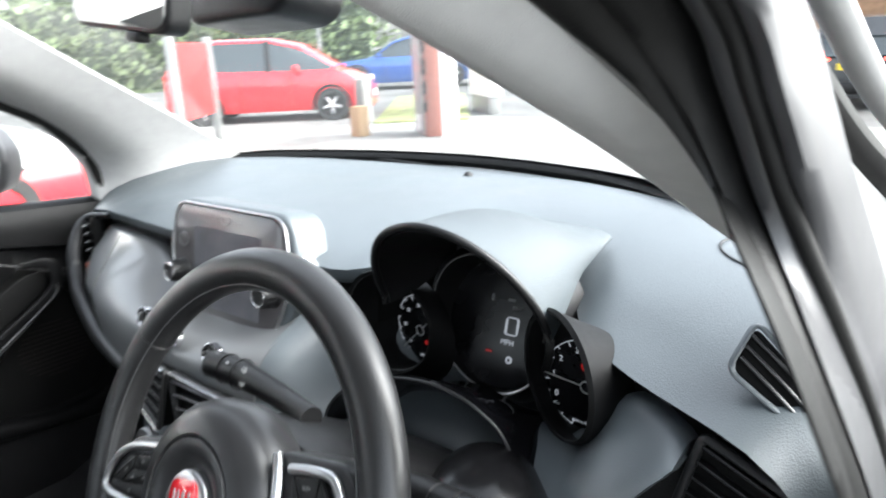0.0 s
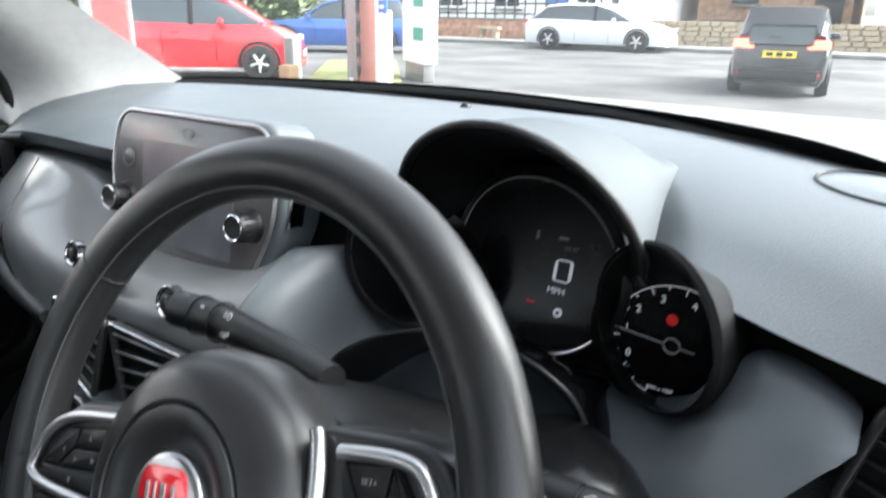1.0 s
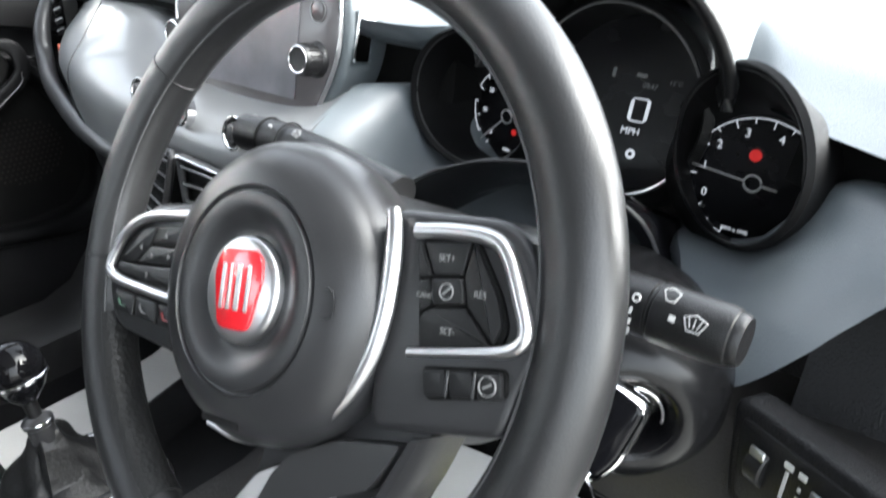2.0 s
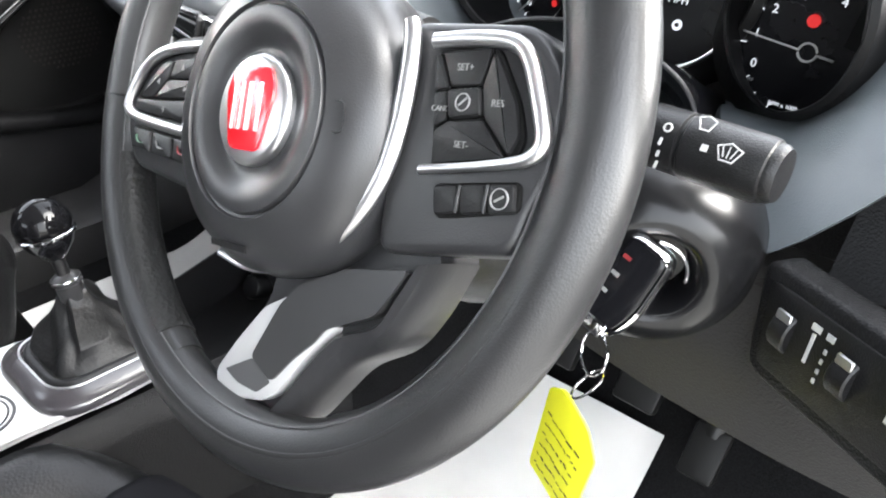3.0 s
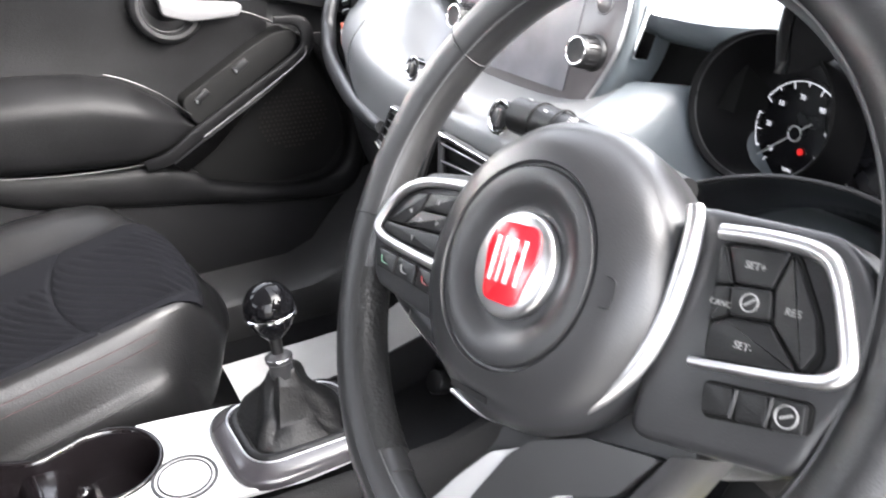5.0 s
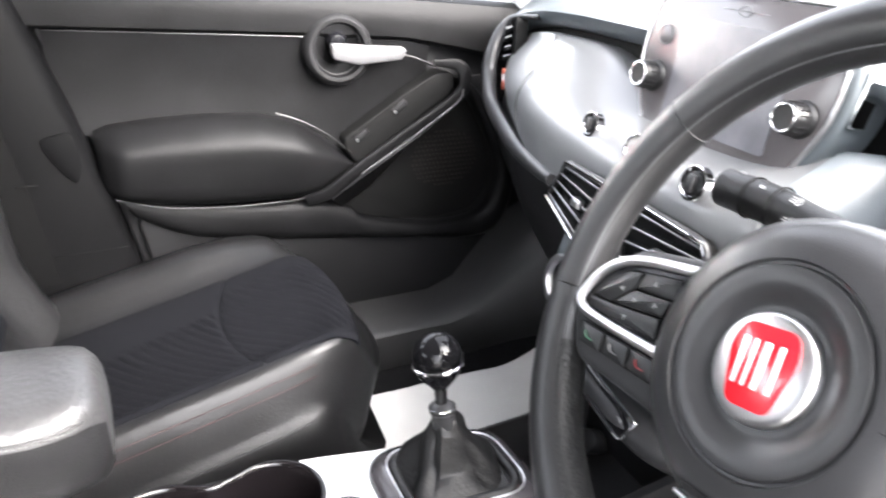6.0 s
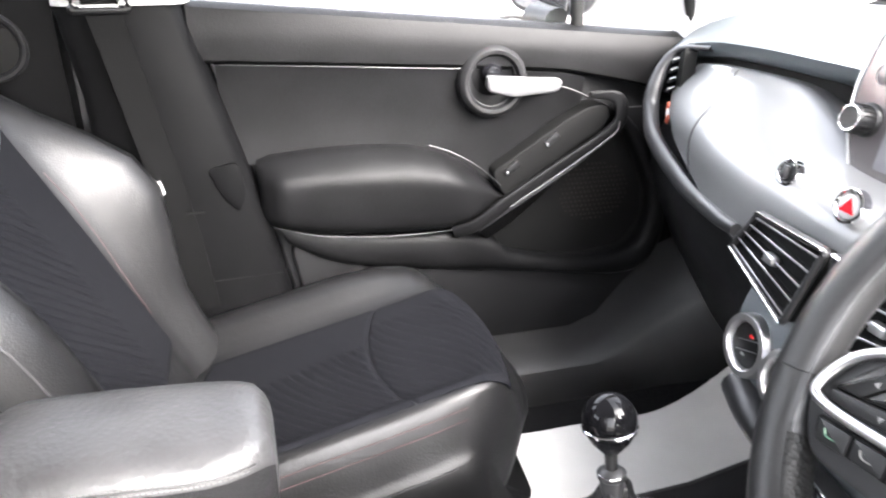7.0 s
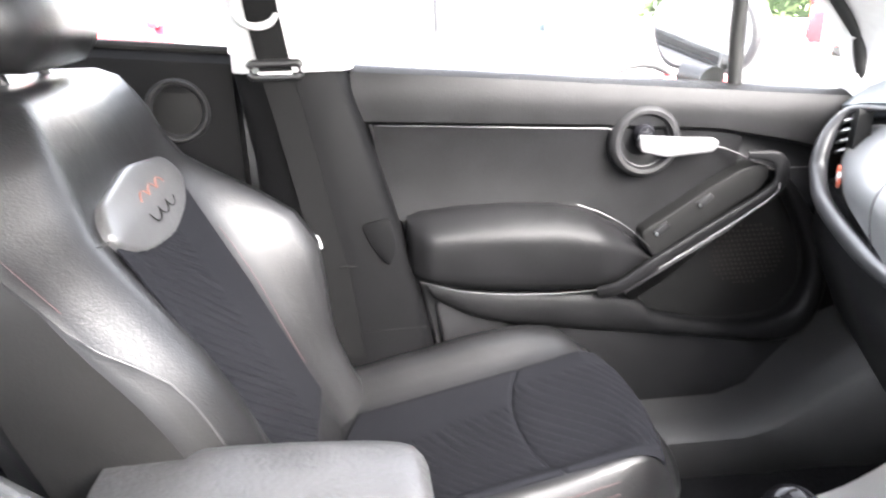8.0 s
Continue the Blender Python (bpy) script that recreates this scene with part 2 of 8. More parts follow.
def writing(text, size, m, material, parent, name="lettering", align="CENTER", depth=0.0002):
    cu = bpy.data.curves.new(name, "FONT")
    cu.body, cu.size, cu.align_x, cu.align_y, cu.extrude = text, size, align, "CENTER", depth
    tmp = bpy.data.objects.new(name, cu)
    me = bpy.data.meshes.new_from_object(tmp)
    bpy.data.objects.remove(tmp)
    me.transform(m)
    me.materials.append(material)
    ob = new(name, me)
    ob.parent = parent
    return ob


def at2(m, x, y, z=0.0, turn=0.0):
    return m @ pose(x, y, z, 0, 0, turn)

X, Y, Z = Vector((1, 0, 0)), Vector((0, 1, 0)), Vector((0, 0, 1))

# ---- car shell: floor, roof, pillars, glass ----
CX = 0.02      # middle of the car


def side_pair(side, x):
    """x mirrored to the passenger's side (-1) or kept on the driver's (+1)."""
    return x if side > 0 else 2 * CX - x


def tag_structure(ob, label, category):
    return tagged(ob, label, category, kind="structure")


floor_rows = []
for i in range(15):
    y = -1.6 + 2.5 * i / 14
    row = []
    for j in range(25):
        x = -0.74 + 1.52 * j / 24
        tunnel = 0.13 * math.exp(-((x - CX) / 0.13) ** 4)
        toe = 0.33 * smooth(0.42, 0.85, y)
        row.append((x, y, 0.335 + tunnel + toe))
    floor_rows.append(row)
tag_structure(link("floor", shell(grid(floor_rows), 0.02), CARPET), "dark carpeted car floor with a raised tunnel", "floor")

roof_rows = []
for i in range(17):
    y = -1.6 + 1.64 * i / 16
    row = []
    for j in range(17):
        s = -1 + 2 * j / 16
        row.append((CX + 0.6 * s, y, 1.515 - 0.05 * s * s - 0.02 * smooth(-0.6, 0.04, y)))
    roof_rows.append(row)
tag_structure(link("ceiling", shell(grid(roof_rows), 0.03), TRIM), "pale grey cloth roof lining", "ceiling")

# windscreen
WS_BASE = [(-0.7, 0.60, 1.06), (-0.53, 0.75, 1.09), (-0.3, 0.84, 1.095), (0.02, 0.86, 1.1), (0.3, 0.83, 1.095), (0.48, 0.74, 1.09), (0.62, 0.64, 1.08), (0.74, 0.54, 1.06)]


def ws_top(x):
    return (CX + (x - CX) * 0.84, 0.06 - 0.06 * ((x - CX) / 0.7) ** 2, 1.50 - 0.03 * ((x - CX) / 0.7) ** 2)


base = spline(WS_BASE, 4)
rows = []
for i in range(9):
    f = i / 8
    rows.append([Vector(b).lerp(Vector(ws_top(b[0])), f) + Vector((0, 0.045, 0.05)) * math.sin(math.pi * f) for b in base])
ws = link("windscreen", shell(grid(rows), 0.004), HAZED)
ws.visible_shadow = False
tag_structure(ws, "clear curved laminated windscreen", "windscreen")
rows = []
for f in (0.0, 0.5, 1.0):
    rows.append([Vector(b).lerp(Vector(ws_top(b[0])), f * lerp(0.012, 0.06, smooth(0.25, 0.68, b[0]))) + Vector((0, -0.004, -0.003)) for b in base])
link("edge_band", shell(grid(rows), 0.001), SEAL, ws, "black band along the foot of the glass")
link("windscreen_seal", sweep([Vector(p) + Vector((0, -0.006, -0.012)) for p in base], 0.014, 0.012, 10), SEAL, ws, "black rubber edge of the glass")

# pillars beside the windscreen
P_GLASS = {-1: [(0.57, 0.745, 1.085), (0.555, 0.62, 1.163), (0.54, 0.42, 1.287), (0.525, 0.2, 1.423), (0.51, 0.05, 1.49)],
           1: [(0.745, 0.42, 1.07), (0.725, 0.34, 1.145), (0.70, 0.24, 1.206), (0.668, 0.10, 1.285), (0.64, -0.06, 1.37), (0.61, -0.25, 1.46)]}
P_IN = {1: [(0.720, 0.385, 1.055), (0.700, 0.315, 1.13), (0.675, 0.21, 1.194), (0.648, 0.09, 1.264), (0.622, -0.08, 1.343), (0.59, -0.28, 1.43)],
        -1: [(0.73, 0.50, 1.02), (0.732, 0.485, 1.11), (0.70, 0.38, 1.21), (0.65, 0.15, 1.33), (0.60, -0.2, 1.44)]}
P_OUT = {1: [(0.772, 0.33, 1.045), (0.757, 0.272, 1.125), (0.735, 0.185, 1.19), (0.704, 0.085, 1.26), (0.65, -0.075, 1.37), (0.595, -0.26, 1.47)],
         -1: [(0.79, 0.50, 1.0), (0.79, 0.485, 1.10), (0.75, 0.38, 1.20), (0.69, 0.15, 1.32), (0.63, -0.2, 1.43)]}


def pillar(side):
    """The trim between the windscreen glass and the door, over three guide lines."""
    g, c, o = (spline([(side_pair(side, x), y, z) for x, y, z in t], 6) for t in (P_GLASS[side], P_IN[side], P_OUT[side]))
    rows = []
    for a, b, d in zip(g, c, o):
        row = [a + Vector((side * 0.05, 0, 0.02)), a]
        for f in (0.2, 0.4, 0.6, 0.8, 0.93):
            row.append(a.lerp(b, f) + Vector((-side * 0.022, -0.022, -0.012)) * math.sin(math.pi * f ** 1.3) * (1.0 if side < 0 else 0.15))
        row += [b, b.lerp(d, 0.06) + Vector((0, -0.006, -0.002)), b.lerp(d, 0.3) + Vector((0, -0.012, -0.004)), b.lerp(d, 0.65) + Vector((0, -0.012, -0.002)), d, d + Vector((0, 0.03, 0.03))]
        rows.append(row)
    ob = link("pillar_trim", grid(rows, wrap_v=True, caps=True), TRIM)
    return tag_structure(ob, "pale grey moulded windscreen pillar trim", "pillar trim")


for sd in (-1, 1):
    pillar(sd)

# outer frame of the driver's doorway: seal, flange and painted pillar
S1 = spline([(0.60, -0.95, 1.45), (0.595, -0.45, 1.465), (0.612, -0.22, 1.44), (0.645, -0.09, 1.376), (0.672, -0.005, 1.324), (0.696, 0.033, 1.292), (0.722, 0.048, 1.256), (0.738, 0.030, 1.240), (0.762, 0.012, 1.207), (0.776, 0.018, 1.171), (0.786, 0.050, 1.118), (0.794, 0.11, 1.03), (0.797, 0.18, 0.9), (0.797, 0.2, 0.6)], 6)
S2 = spline([(0.66, -0.95, 1.44), (0.655, -0.45, 1.45), (0.675, -0.20, 1.425), (0.70, -0.07, 1.372), (0.715, 0.023, 1.321), (0.722, 0.045, 1.290), (0.735, 0.054, 1.250), (0.743, 0.052, 1.235), (0.763, 0.040, 1.200), (0.777, 0.046, 1.164), (0.789, 0.08, 1.108), (0.797, 0.15, 1.02), (0.80, 0.22, 0.9), (0.80, 0.24, 0.6)], 6)
S3 = spline([(0.70, -0.95, 1.42), (0.70, -0.45, 1.43), (0.715, -0.18, 1.405), (0.732, -0.05, 1.36), (0.745, 0.018, 1.319), (0.755, 0.036, 1.282), (0.762, 0.048, 1.254), (0.766, 0.060, 1.237), (0.776, 0.093, 1.191), (0.785, 0.152, 1.129), (0.790, 0.21, 1.07), (0.794, 0.29, 0.99), (0.798, 0.35, 0.88), (0.80, 0.37, 0.6)], 6)
doorway = thing("doorway_frame", "grey painted doorway frame with a black rubber weather seal", "door frame", kind="structure")
FN = Vector((-0.3, -0.9, -0.3)).normalized()
rows = [[a + Vector((-0.015, 0.14, -0.03)), a + Vector((0.0, 0.012, 0.0))] + [a.lerp(b, f) + FN * h for f, h in ((0.0, 0.0), (0.15, 0.004), (0.4, 0.005), (0.55, 0.002), (0.62, 0.006), (0.8, 0.008), (0.95, 0.004), (1.0, 0.0))] + [b + Vector((0, 0.02, 0))] for a, b in zip(S1, S2)]
link("weather_seal", grid(rows, wrap_v=True, caps=True), SEAL, doorway, "black rubber weather seal", 60)
rows = [[a + Vector((0, 0.02, 0))] + [a.lerp(b, f) + FN * h for f, h in ((0.02, -0.004), (0.12, 0.0), (0.3, 0.001), (0.46, -0.001), (0.5, -0.005))] + [a.lerp(b, 0.5) + Vector((0, 0.03, 0))] for a, b in zip(S2, S3)]
link("flange", grid(rows, wrap_v=True, caps=True), BODY, doorway, "grey painted flange", 60)
link("outer_seal", sweep([a.lerp(b, 0.56) for a, b in zip(S2, S3)], 0.004, 0.004, 10, False, FN), SEAL, doorway)
rows = [[a.lerp(b, 0.6) + Vector((0, 0.03, 0))] + [a.lerp(b, f) + FN * h for f, h in ((0.62, -0.005), (0.66, -0.001), (0.8, 0.001), (0.95, 0.0), (1.0, -0.006))] + [b + Vector((0.004, 0.05, 0))] for a, b in zip(S2, S3)]
link("painted_pillar", grid(rows, wrap_v=True, caps=True), BODY, doorway, "", 60)

# the open driver's door: the front of its window frame
odoor = thing("driver_door", "open driver's door with a black window frame and pale edge", "car door")
dl = spline([(0.83, 0.60, 0.95), (0.80, 0.50, 1.06), (0.777, 0.38, 1.155), (0.759, 0.30, 1.206), (0.739, 0.22, 1.252), (0.726, 0.11, 1.310), (0.722, 0.03, 1.352), (0.735, -0.08, 1.40), (0.80, -0.3, 1.44)], 6)
link("window_frame", sweep(dl, 0.016, 0.012, 12, False, FN), SEAL, odoor)
link("frame_edge", sweep([p + Vector((0.014, 0.02, 0.022)) for p in dl], 0.010, 0.008, 10, False, FN), TRIM, odoor, "pale edge of the frame")
link("door_skin", shell(grid([[(0.85 + 0.6 * f, 0.60 - 0.75 * f, z) for z in (0.35, 0.7, 1.0)] for f in (0.0, 0.5, 1.0)]), 0.05), BODY, odoor)

# bonnet edge, scuttle and wipers beyond the glass
scuttle = thing("scuttle", "black scuttle panel with wipers below the windscreen", "scuttle", kind="structure")
rows = [[p + Vector((0, dy, dz)) for p in base] for dy, dz in ((-0.02, -0.03), (0.03, -0.025), (0.09, -0.04), (0.13, -0.06), (0.13, -0.12))]
link("scuttle_panel", shell(grid(rows), 0.006), BLACK, scuttle)
for x0, x1 in ((-0.42, 0.16), (0.12, 0.5)):
    bl = [Vector((lerp(x0, x1, f), lerp(0.86, 0.80, f) - 0.12 * max(0, lerp(x0, x1, f) - 0.25), 1.082 - 0.008 * f)) for f in [i / 8 for i in range(9)]]
    link("wiper_arm", sweep(bl, 0.004, 0.006, 8), SEAL, scuttle)
rows = []
for i in range(9):
    f = i / 8
    rows.append([Vector((CX + (p.x - CX) * (1.04 - 0.1 * f), p.y + 0.12 + 0.85 * f * (1 - 0.25 * ((p.x - CX) / 0.72) ** 2), 1.02 - 0.02 - 0.16 * f ** 2 - 0.08 * ((p.x - CX) / 0.72) ** 4)) for p in base])
bonnet = link("bonnet", shell(grid(rows), 0.01), BODY)
tagged(bonnet, "grey painted car bonnet below the windscreen", "bonnet")

# ---- dashboard ----
dash = thing("dashboard", "slate grey soft-touch car dashboard with satin fascia", "dashboard")
BACK = [(-0.71, 0.60), (-0.6, 0.70), (-0.45, 0.795), (-0.3, 0.835), (-0.15, 0.845), (0.0, 0.85), (0.15, 0.84), (0.27, 0.82), (0.4, 0.77), (0.5, 0.72), (0.58, 0.665), (0.66, 0.60), (0.72, 0.53), (0.765, 0.45)]
LIP_Y = [(-0.71, 0.475), (-0.6, 0.435), (-0.45, 0.385), (-0.3, 0.345), (-0.15, 0.32), (0.0, 0.31), (0.255, 0.305), (0.285, 0.46), (0.478, 0.455), (0.505, 0.397), (0.537, 0.374), (0.60, 0.332), (0.65, 0.30), (0.70, 0.274), (0.765, 0.25)]
LIP_Z = [(-0.71, 0.995), (-0.6, 1.02), (-0.45, 1.043), (-0.3, 1.055), (-0.15, 1.06), (0.27, 1.06), (0.4, 1.056), (0.5, 1.052), (0.6, 1.050), (0.66, 1.050), (0.72, 1.046), (0.765, 1.02)]
FACE = [(-0.71, 0.012, 0.02), (0.35, 0.012, 0.02), (0.48, -0.03, 0.018), (0.505, -0.052, 0.016), (0.60, -0.058, 0.016), (0.66, -0.050, 0.017), (0.72, -0.044, 0.020), (0.765, -0.03, 0.05)]
xs = [-0.71 + 1.475 * i / 72 for i in range(73)]
rows = []
for x in xs:
    yb, yl, zl = curve_at(BACK, x), curve_at(LIP_Y, x), curve_at(LIP_Z, x)
    fy, fz = curve_at([(a, b) for a, b, c in FACE], x), curve_at([(a, c) for a, b, c in FACE], x)
    sec = [(yb, 1.02), (yb, 1.075), (lerp(yb, yl, 0.08), 1.083), (lerp(yb, yl, 0.3), lerp(1.09, zl + 0.02, 0.15)), (lerp(yb, yl, 0.6), lerp(1.09, zl + 0.022, 0.55)),
           (lerp(yb, yl, 0.85), zl + 0.016), (lerp(yb, yl, 0.95), zl + 0.006), (yl, zl), (yl + fy * 0.4 - 0.002, zl - fz * 0.45), (yl + fy, zl - fz), (yl + fy + 0.02, zl - fz - 0.006), (yl + 0.1, zl - fz - 0.01)]
    rows.append([Vector((x, a, b)) for a, b in sec])
for _ in range(2):
    rows = [rows[0]] + [[(a + b * 2 + c) / 4 for a, b, c in zip(rows[i - 1], rows[i], rows[i + 1])] for i in range(1, len(rows) - 1)] + [rows[-1]]
part("top_pad", grid(rows, wrap_v=True, caps=True), DASH, dash, "slate grey grained soft-touch top")

tag_structure(link("bulkhead", shell(grid([[(x, 0.62 + 0.05 * (1 - (x / 0.75) ** 2), z) for z in (0.34, 0.7, 1.03)] for x in (-0.76, -0.4, 0.0, 0.4, 0.8)]), 0.02), CARPET), "dark carpeted bulkhead behind the dashboard", "bulkhead")
# black slot under the lip
rows = []
for x in xs:
    yl, zl = curve_at(LIP_Y, x), curve_at(LIP_Z, x)
    fy, fz = curve_at([(a, b) for a, b, c in FACE], x), curve_at([(a, c) for a, b, c in FACE], x)
    yl += min(0.0, fy)
    rows.append([(x, yl + 0.035, zl - fz), (x, yl + 0.03, zl - fz - 0.05), (x, yl + 0.09, zl - fz - 0.05), (x, yl + 0.09, zl - fz)])
part("slot", grid(rows, wrap_v=True, caps=True), DARK, dash, "black recessed slot")

# satin fascia on the passenger's side and round the screen
FS = [(-0.555, (0.430, 0.992), (0.388, 0.948), (0.394, 0.914)), (-0.50, (0.405, 1.002), (0.352, 0.945), (0.356, 0.904)), (-0.42, (0.375, 1.014), (0.308, 0.947), (0.310, 0.910)), (-0.33, (0.348, 1.022), (0.274, 0.955), (0.270, 0.903)),
      (-0.25, (0.328, 1.028), (0.247, 0.957), (0.241, 0.894)), (-0.16, (0.315, 1.025), (0.230, 0.955), (0.214, 0.880)), (-0.11, (0.298, 0.992), (0.226, 0.955), (0.205, 0.866)), (-0.05, (0.290, 0.978), (0.216, 0.950), (0.202, 0.862)), (0.02, (0.285, 0.974), (0.206, 0.948), (0.198, 0.860)), (0.12, (0.285, 0.976), (0.204, 0.950), (0.195, 0.860)), (0.172, (0.289, 0.998), (0.214, 0.957), (0.2, 0.867))]


def panel_rows(table, n=6, depth=0.12, passes=2):
    rows = []
    steps = []
    for (x0, *a), (x1, *b) in zip(table, table[1:]):
        k = max(2, round((x1 - x0) / 0.02))
        for i in range(k):
            f = i / k
            steps.append((lerp(x0, x1, f), [Vector(p).lerp(Vector(q), f) for p, q in zip(a, b)]))
    steps.append((table[-1][0], [Vector(p) for p in table[-1][1:]]))
    for _ in range(passes):
        steps = [steps[0]] + [(steps[i][0], [(p + 2 * q + r) / 4 for p, q, r in zip(steps[i - 1][1], steps[i][1], steps[i + 1][1])]) for i in range(1, len(steps) - 1)] + [steps[-1]]
    for x, (t, m, b) in steps:
        sp = spline([t.to_3d(), m.to_3d(), b.to_3d()], n)
        row = [Vector((x, q.x, q.y)) for q in sp]
        row = [Vector((x, t.x + depth, t.y - 0.02))] + [Vector((x, t.x + 0.012, t.y + 0.001))] + row + [Vector((x, b.x + 0.015, b.y - 0.006)), Vector((x, b.x + depth, b.y - 0.006))]
        rows.append(row)
    return rows


part("fascia", grid(panel_rows(FS, passes=6), wrap_v=True, caps=True), FASCIA, dash, "satin metallic grey fascia panel")
# slate panel from the screen past the dials to the driver's door
DP = [(0.168, (0.291, 1.0), (0.217, 0.958), (0.201, 0.868)), (0.19, (0.297, 1.003), (0.223, 0.956), (0.202, 0.870)), (0.212, (0.328, 1.002), (0.258, 0.946), (0.207, 0.874)), (0.235, (0.372, 0.99), (0.312, 0.93), (0.212, 0.876)), (0.26, (0.375, 0.96), (0.315, 0.912), (0.216, 0.873)), (0.285, (0.365, 0.935), (0.305, 0.9), (0.218, 0.87)), (0.32, (0.345, 0.925), (0.31, 0.9), (0.285, 0.868)), (0.38, (0.345, 0.925), (0.315, 0.905), (0.29, 0.865)), (0.44, (0.335, 0.925), (0.30, 0.905), (0.275, 0.872)),
      (0.475, (0.318, 0.93), (0.265, 0.913), (0.222, 0.88)), (0.51, (0.305, 0.932), (0.254, 0.914), (0.206, 0.88)), (0.545, (0.295, 0.948), (0.243, 0.925), (0.196, 0.885)), (0.565, (0.289, 0.98), (0.236, 0.943), (0.193, 0.895)), (0.585, (0.288, 1.008), (0.230, 0.96), (0.193, 0.914)), (0.605, (0.282, 1.012), (0.226, 0.968), (0.197, 0.941)), (0.62, (0.275, 1.012), (0.222, 0.976), (0.203, 0.960)), (0.635, (0.262, 1.010), (0.222, 0.989), (0.208, 0.979)), (0.648, (0.250, 1.008), (0.224, 0.999), (0.213, 0.993)), (0.655, (0.242, 1.004), (0.228, 1.001), (0.219, 0.999))]
part("driver_panel", grid(panel_rows(DP, depth=0.08, passes=1), wrap_v=True, caps=True), PANEL, dash, "slate grey lower panel round the dials")
part("under_panel", shell(grid([[(x, 0.30, 0.985), (x, 0.285, 0.955), (x, 0.262, 0.92), (x, 0.225, 0.865)] for x in (0.60, 0.65, 0.7, 0.76)]), 0.006), DOORMAT, dash, "black recess under the panel")
# lower black dash, glovebox side and knee side
LOWER = [(-0.69, (0.47, 0.87), (0.45, 0.78), (0.52, 0.62)), (-0.4, (0.33, 0.85), (0.33, 0.76), (0.42, 0.60)), (-0.12, (0.24, 0.85), (0.25, 0.76), (0.34, 0.60)), (0.15, (0.24, 0.86), (0.24, 0.78), (0.32, 0.62))]
part("lower_dash", grid(panel_rows(LOWER, depth=0.1), wrap_v=True, caps=True), DOORMAT, dash, "black grained lower dash")
KNEE = [(0.15, (0.24, 0.87), (0.225, 0.83), (0.245, 0.775)), (0.35, (0.225, 0.86), (0.21, 0.82), (0.215, 0.776)), (0.52, (0.205, 0.87), (0.183, 0.825), (0.182, 0.777)), (0.62, (0.195, 0.88), (0.17, 0.83), (0.174, 0.779)), (0.755, (0.2, 0.88), (0.172, 0.83), (0.178, 0.782))]
part("knee_panel", grid(panel_rows(KNEE, depth=0.1), wrap_v=True, caps=True), mat("knee_grey", (0.024, 0.023, 0.0225), 0.5, grain=0.5, grain_scale=650, scale=8, spec=0.2), dash, "dark grey grained knee panel")
link("end_cap", plate(rounded([(0.2, 0.9), (0.5, 0.9), (0.55, 1.03), (0.26, 1.02)], 0.02), 0.02, frame3((0.77, 0, 0), Y, Z), 0.004), DASH, dash)
# seam where the fascia meets the airbag panel
link("sensor", lathe([(0.009, 0), (0.009, 0.004), (0.006, 0.009), (0.001, 0.011)], Matrix.Translation((0.1, 0.74, 1.082)), 16), BLACK, dash)

# defroster grille and tweeter ring on top
spk = frame3((0.655, 0.500, 1.0865), (0.82, -0.57, 0.0), (0.55, 0.8, 0.1))
part("tweeter_grille", plate(circle(0.075, 48, ry=0.036), 0.012, spk, 0.002), PANEL, dash)
part("tweeter_ring", sweep([spk @ Vector((*p, 0.001)) for p in circle(0.076, 60, ry=0.037)], 0.0015, 0.001, 6, True), BLACK, dash)
dv = frame3((0.688, 0.285, 1.078), (0.74, -0.12, -0.62), (0.45, 0.5, 0.6))
dm = part("demister_vent", plate(rounded([(-0.012, 0.014), (0.085, 0.012), (0.094, -0.006), (0.0, -0.02)], 0.008), 0.006, dv @ pose(0, 0, 0.001), 0.001), DARK, dash)
part("vent_rim", sweep([dv @ Vector((*p, 0.002)) for p in rounded([(-0.015, 0.017), (0.088, 0.015), (0.098, -0.008), (0.0, -0.023)], 0.01)], 0.0028, 0.002, 8, True), PANEL, dm)
for k in range(3):
    v = 0.0075 - 0.0085 * k
    part("slat", sweep(spline([dv @ Vector((-0.009 + 0.004 * k, v, 0.0022)), dv @ Vector((0.04, v + 0.0015, 0.0028)), dv @ Vector((0.088 + 0.002 * k, v * 0.75, 0.0022))], 5), 0.0016, 0.0014, 8), SPOKE, dm)


# ---- dials ----
def ring_path(r, m, h, n=64, a0=0.0, a1=360.0, ry=None):
    k = n if a1 - a0 >= 360 else n + 1
    return [m @ Vector((r * math.cos(radians(lerp(a0, a1, i / n))), (ry or r) * math.sin(radians(lerp(a0, a1, i / n))), h)) for i in range(k)]


cluster = thing("instrument_cluster", "three-dial instrument cluster under a grey hood", "instrument cluster")


def facing(center, az, el):
    """A pose at center whose z points at the driver: az degrees to the driver's door, el degrees up."""
    az, el = radians(az), radians(el)
    n = Vector((math.sin(az) * math.cos(el), -math.cos(az) * math.cos(el), math.sin(el)))
    return frame3(center, Z.cross(n), Z)


def well(rings, n=64):
    """A skewed tube through rings of (pose, radius)."""
    return grid([[m @ Vector((r * math.cos(2 * math.pi * i / n), r * math.sin(2 * math.pi * i / n), 0)) for i in range(n)] for m, r in rings], wrap_v=True)


WELLBLACK = mat("well_black", (0.004, 0.004, 0.0043), 0.5, grain=0.2, grain_scale=1100, spec=0.14)


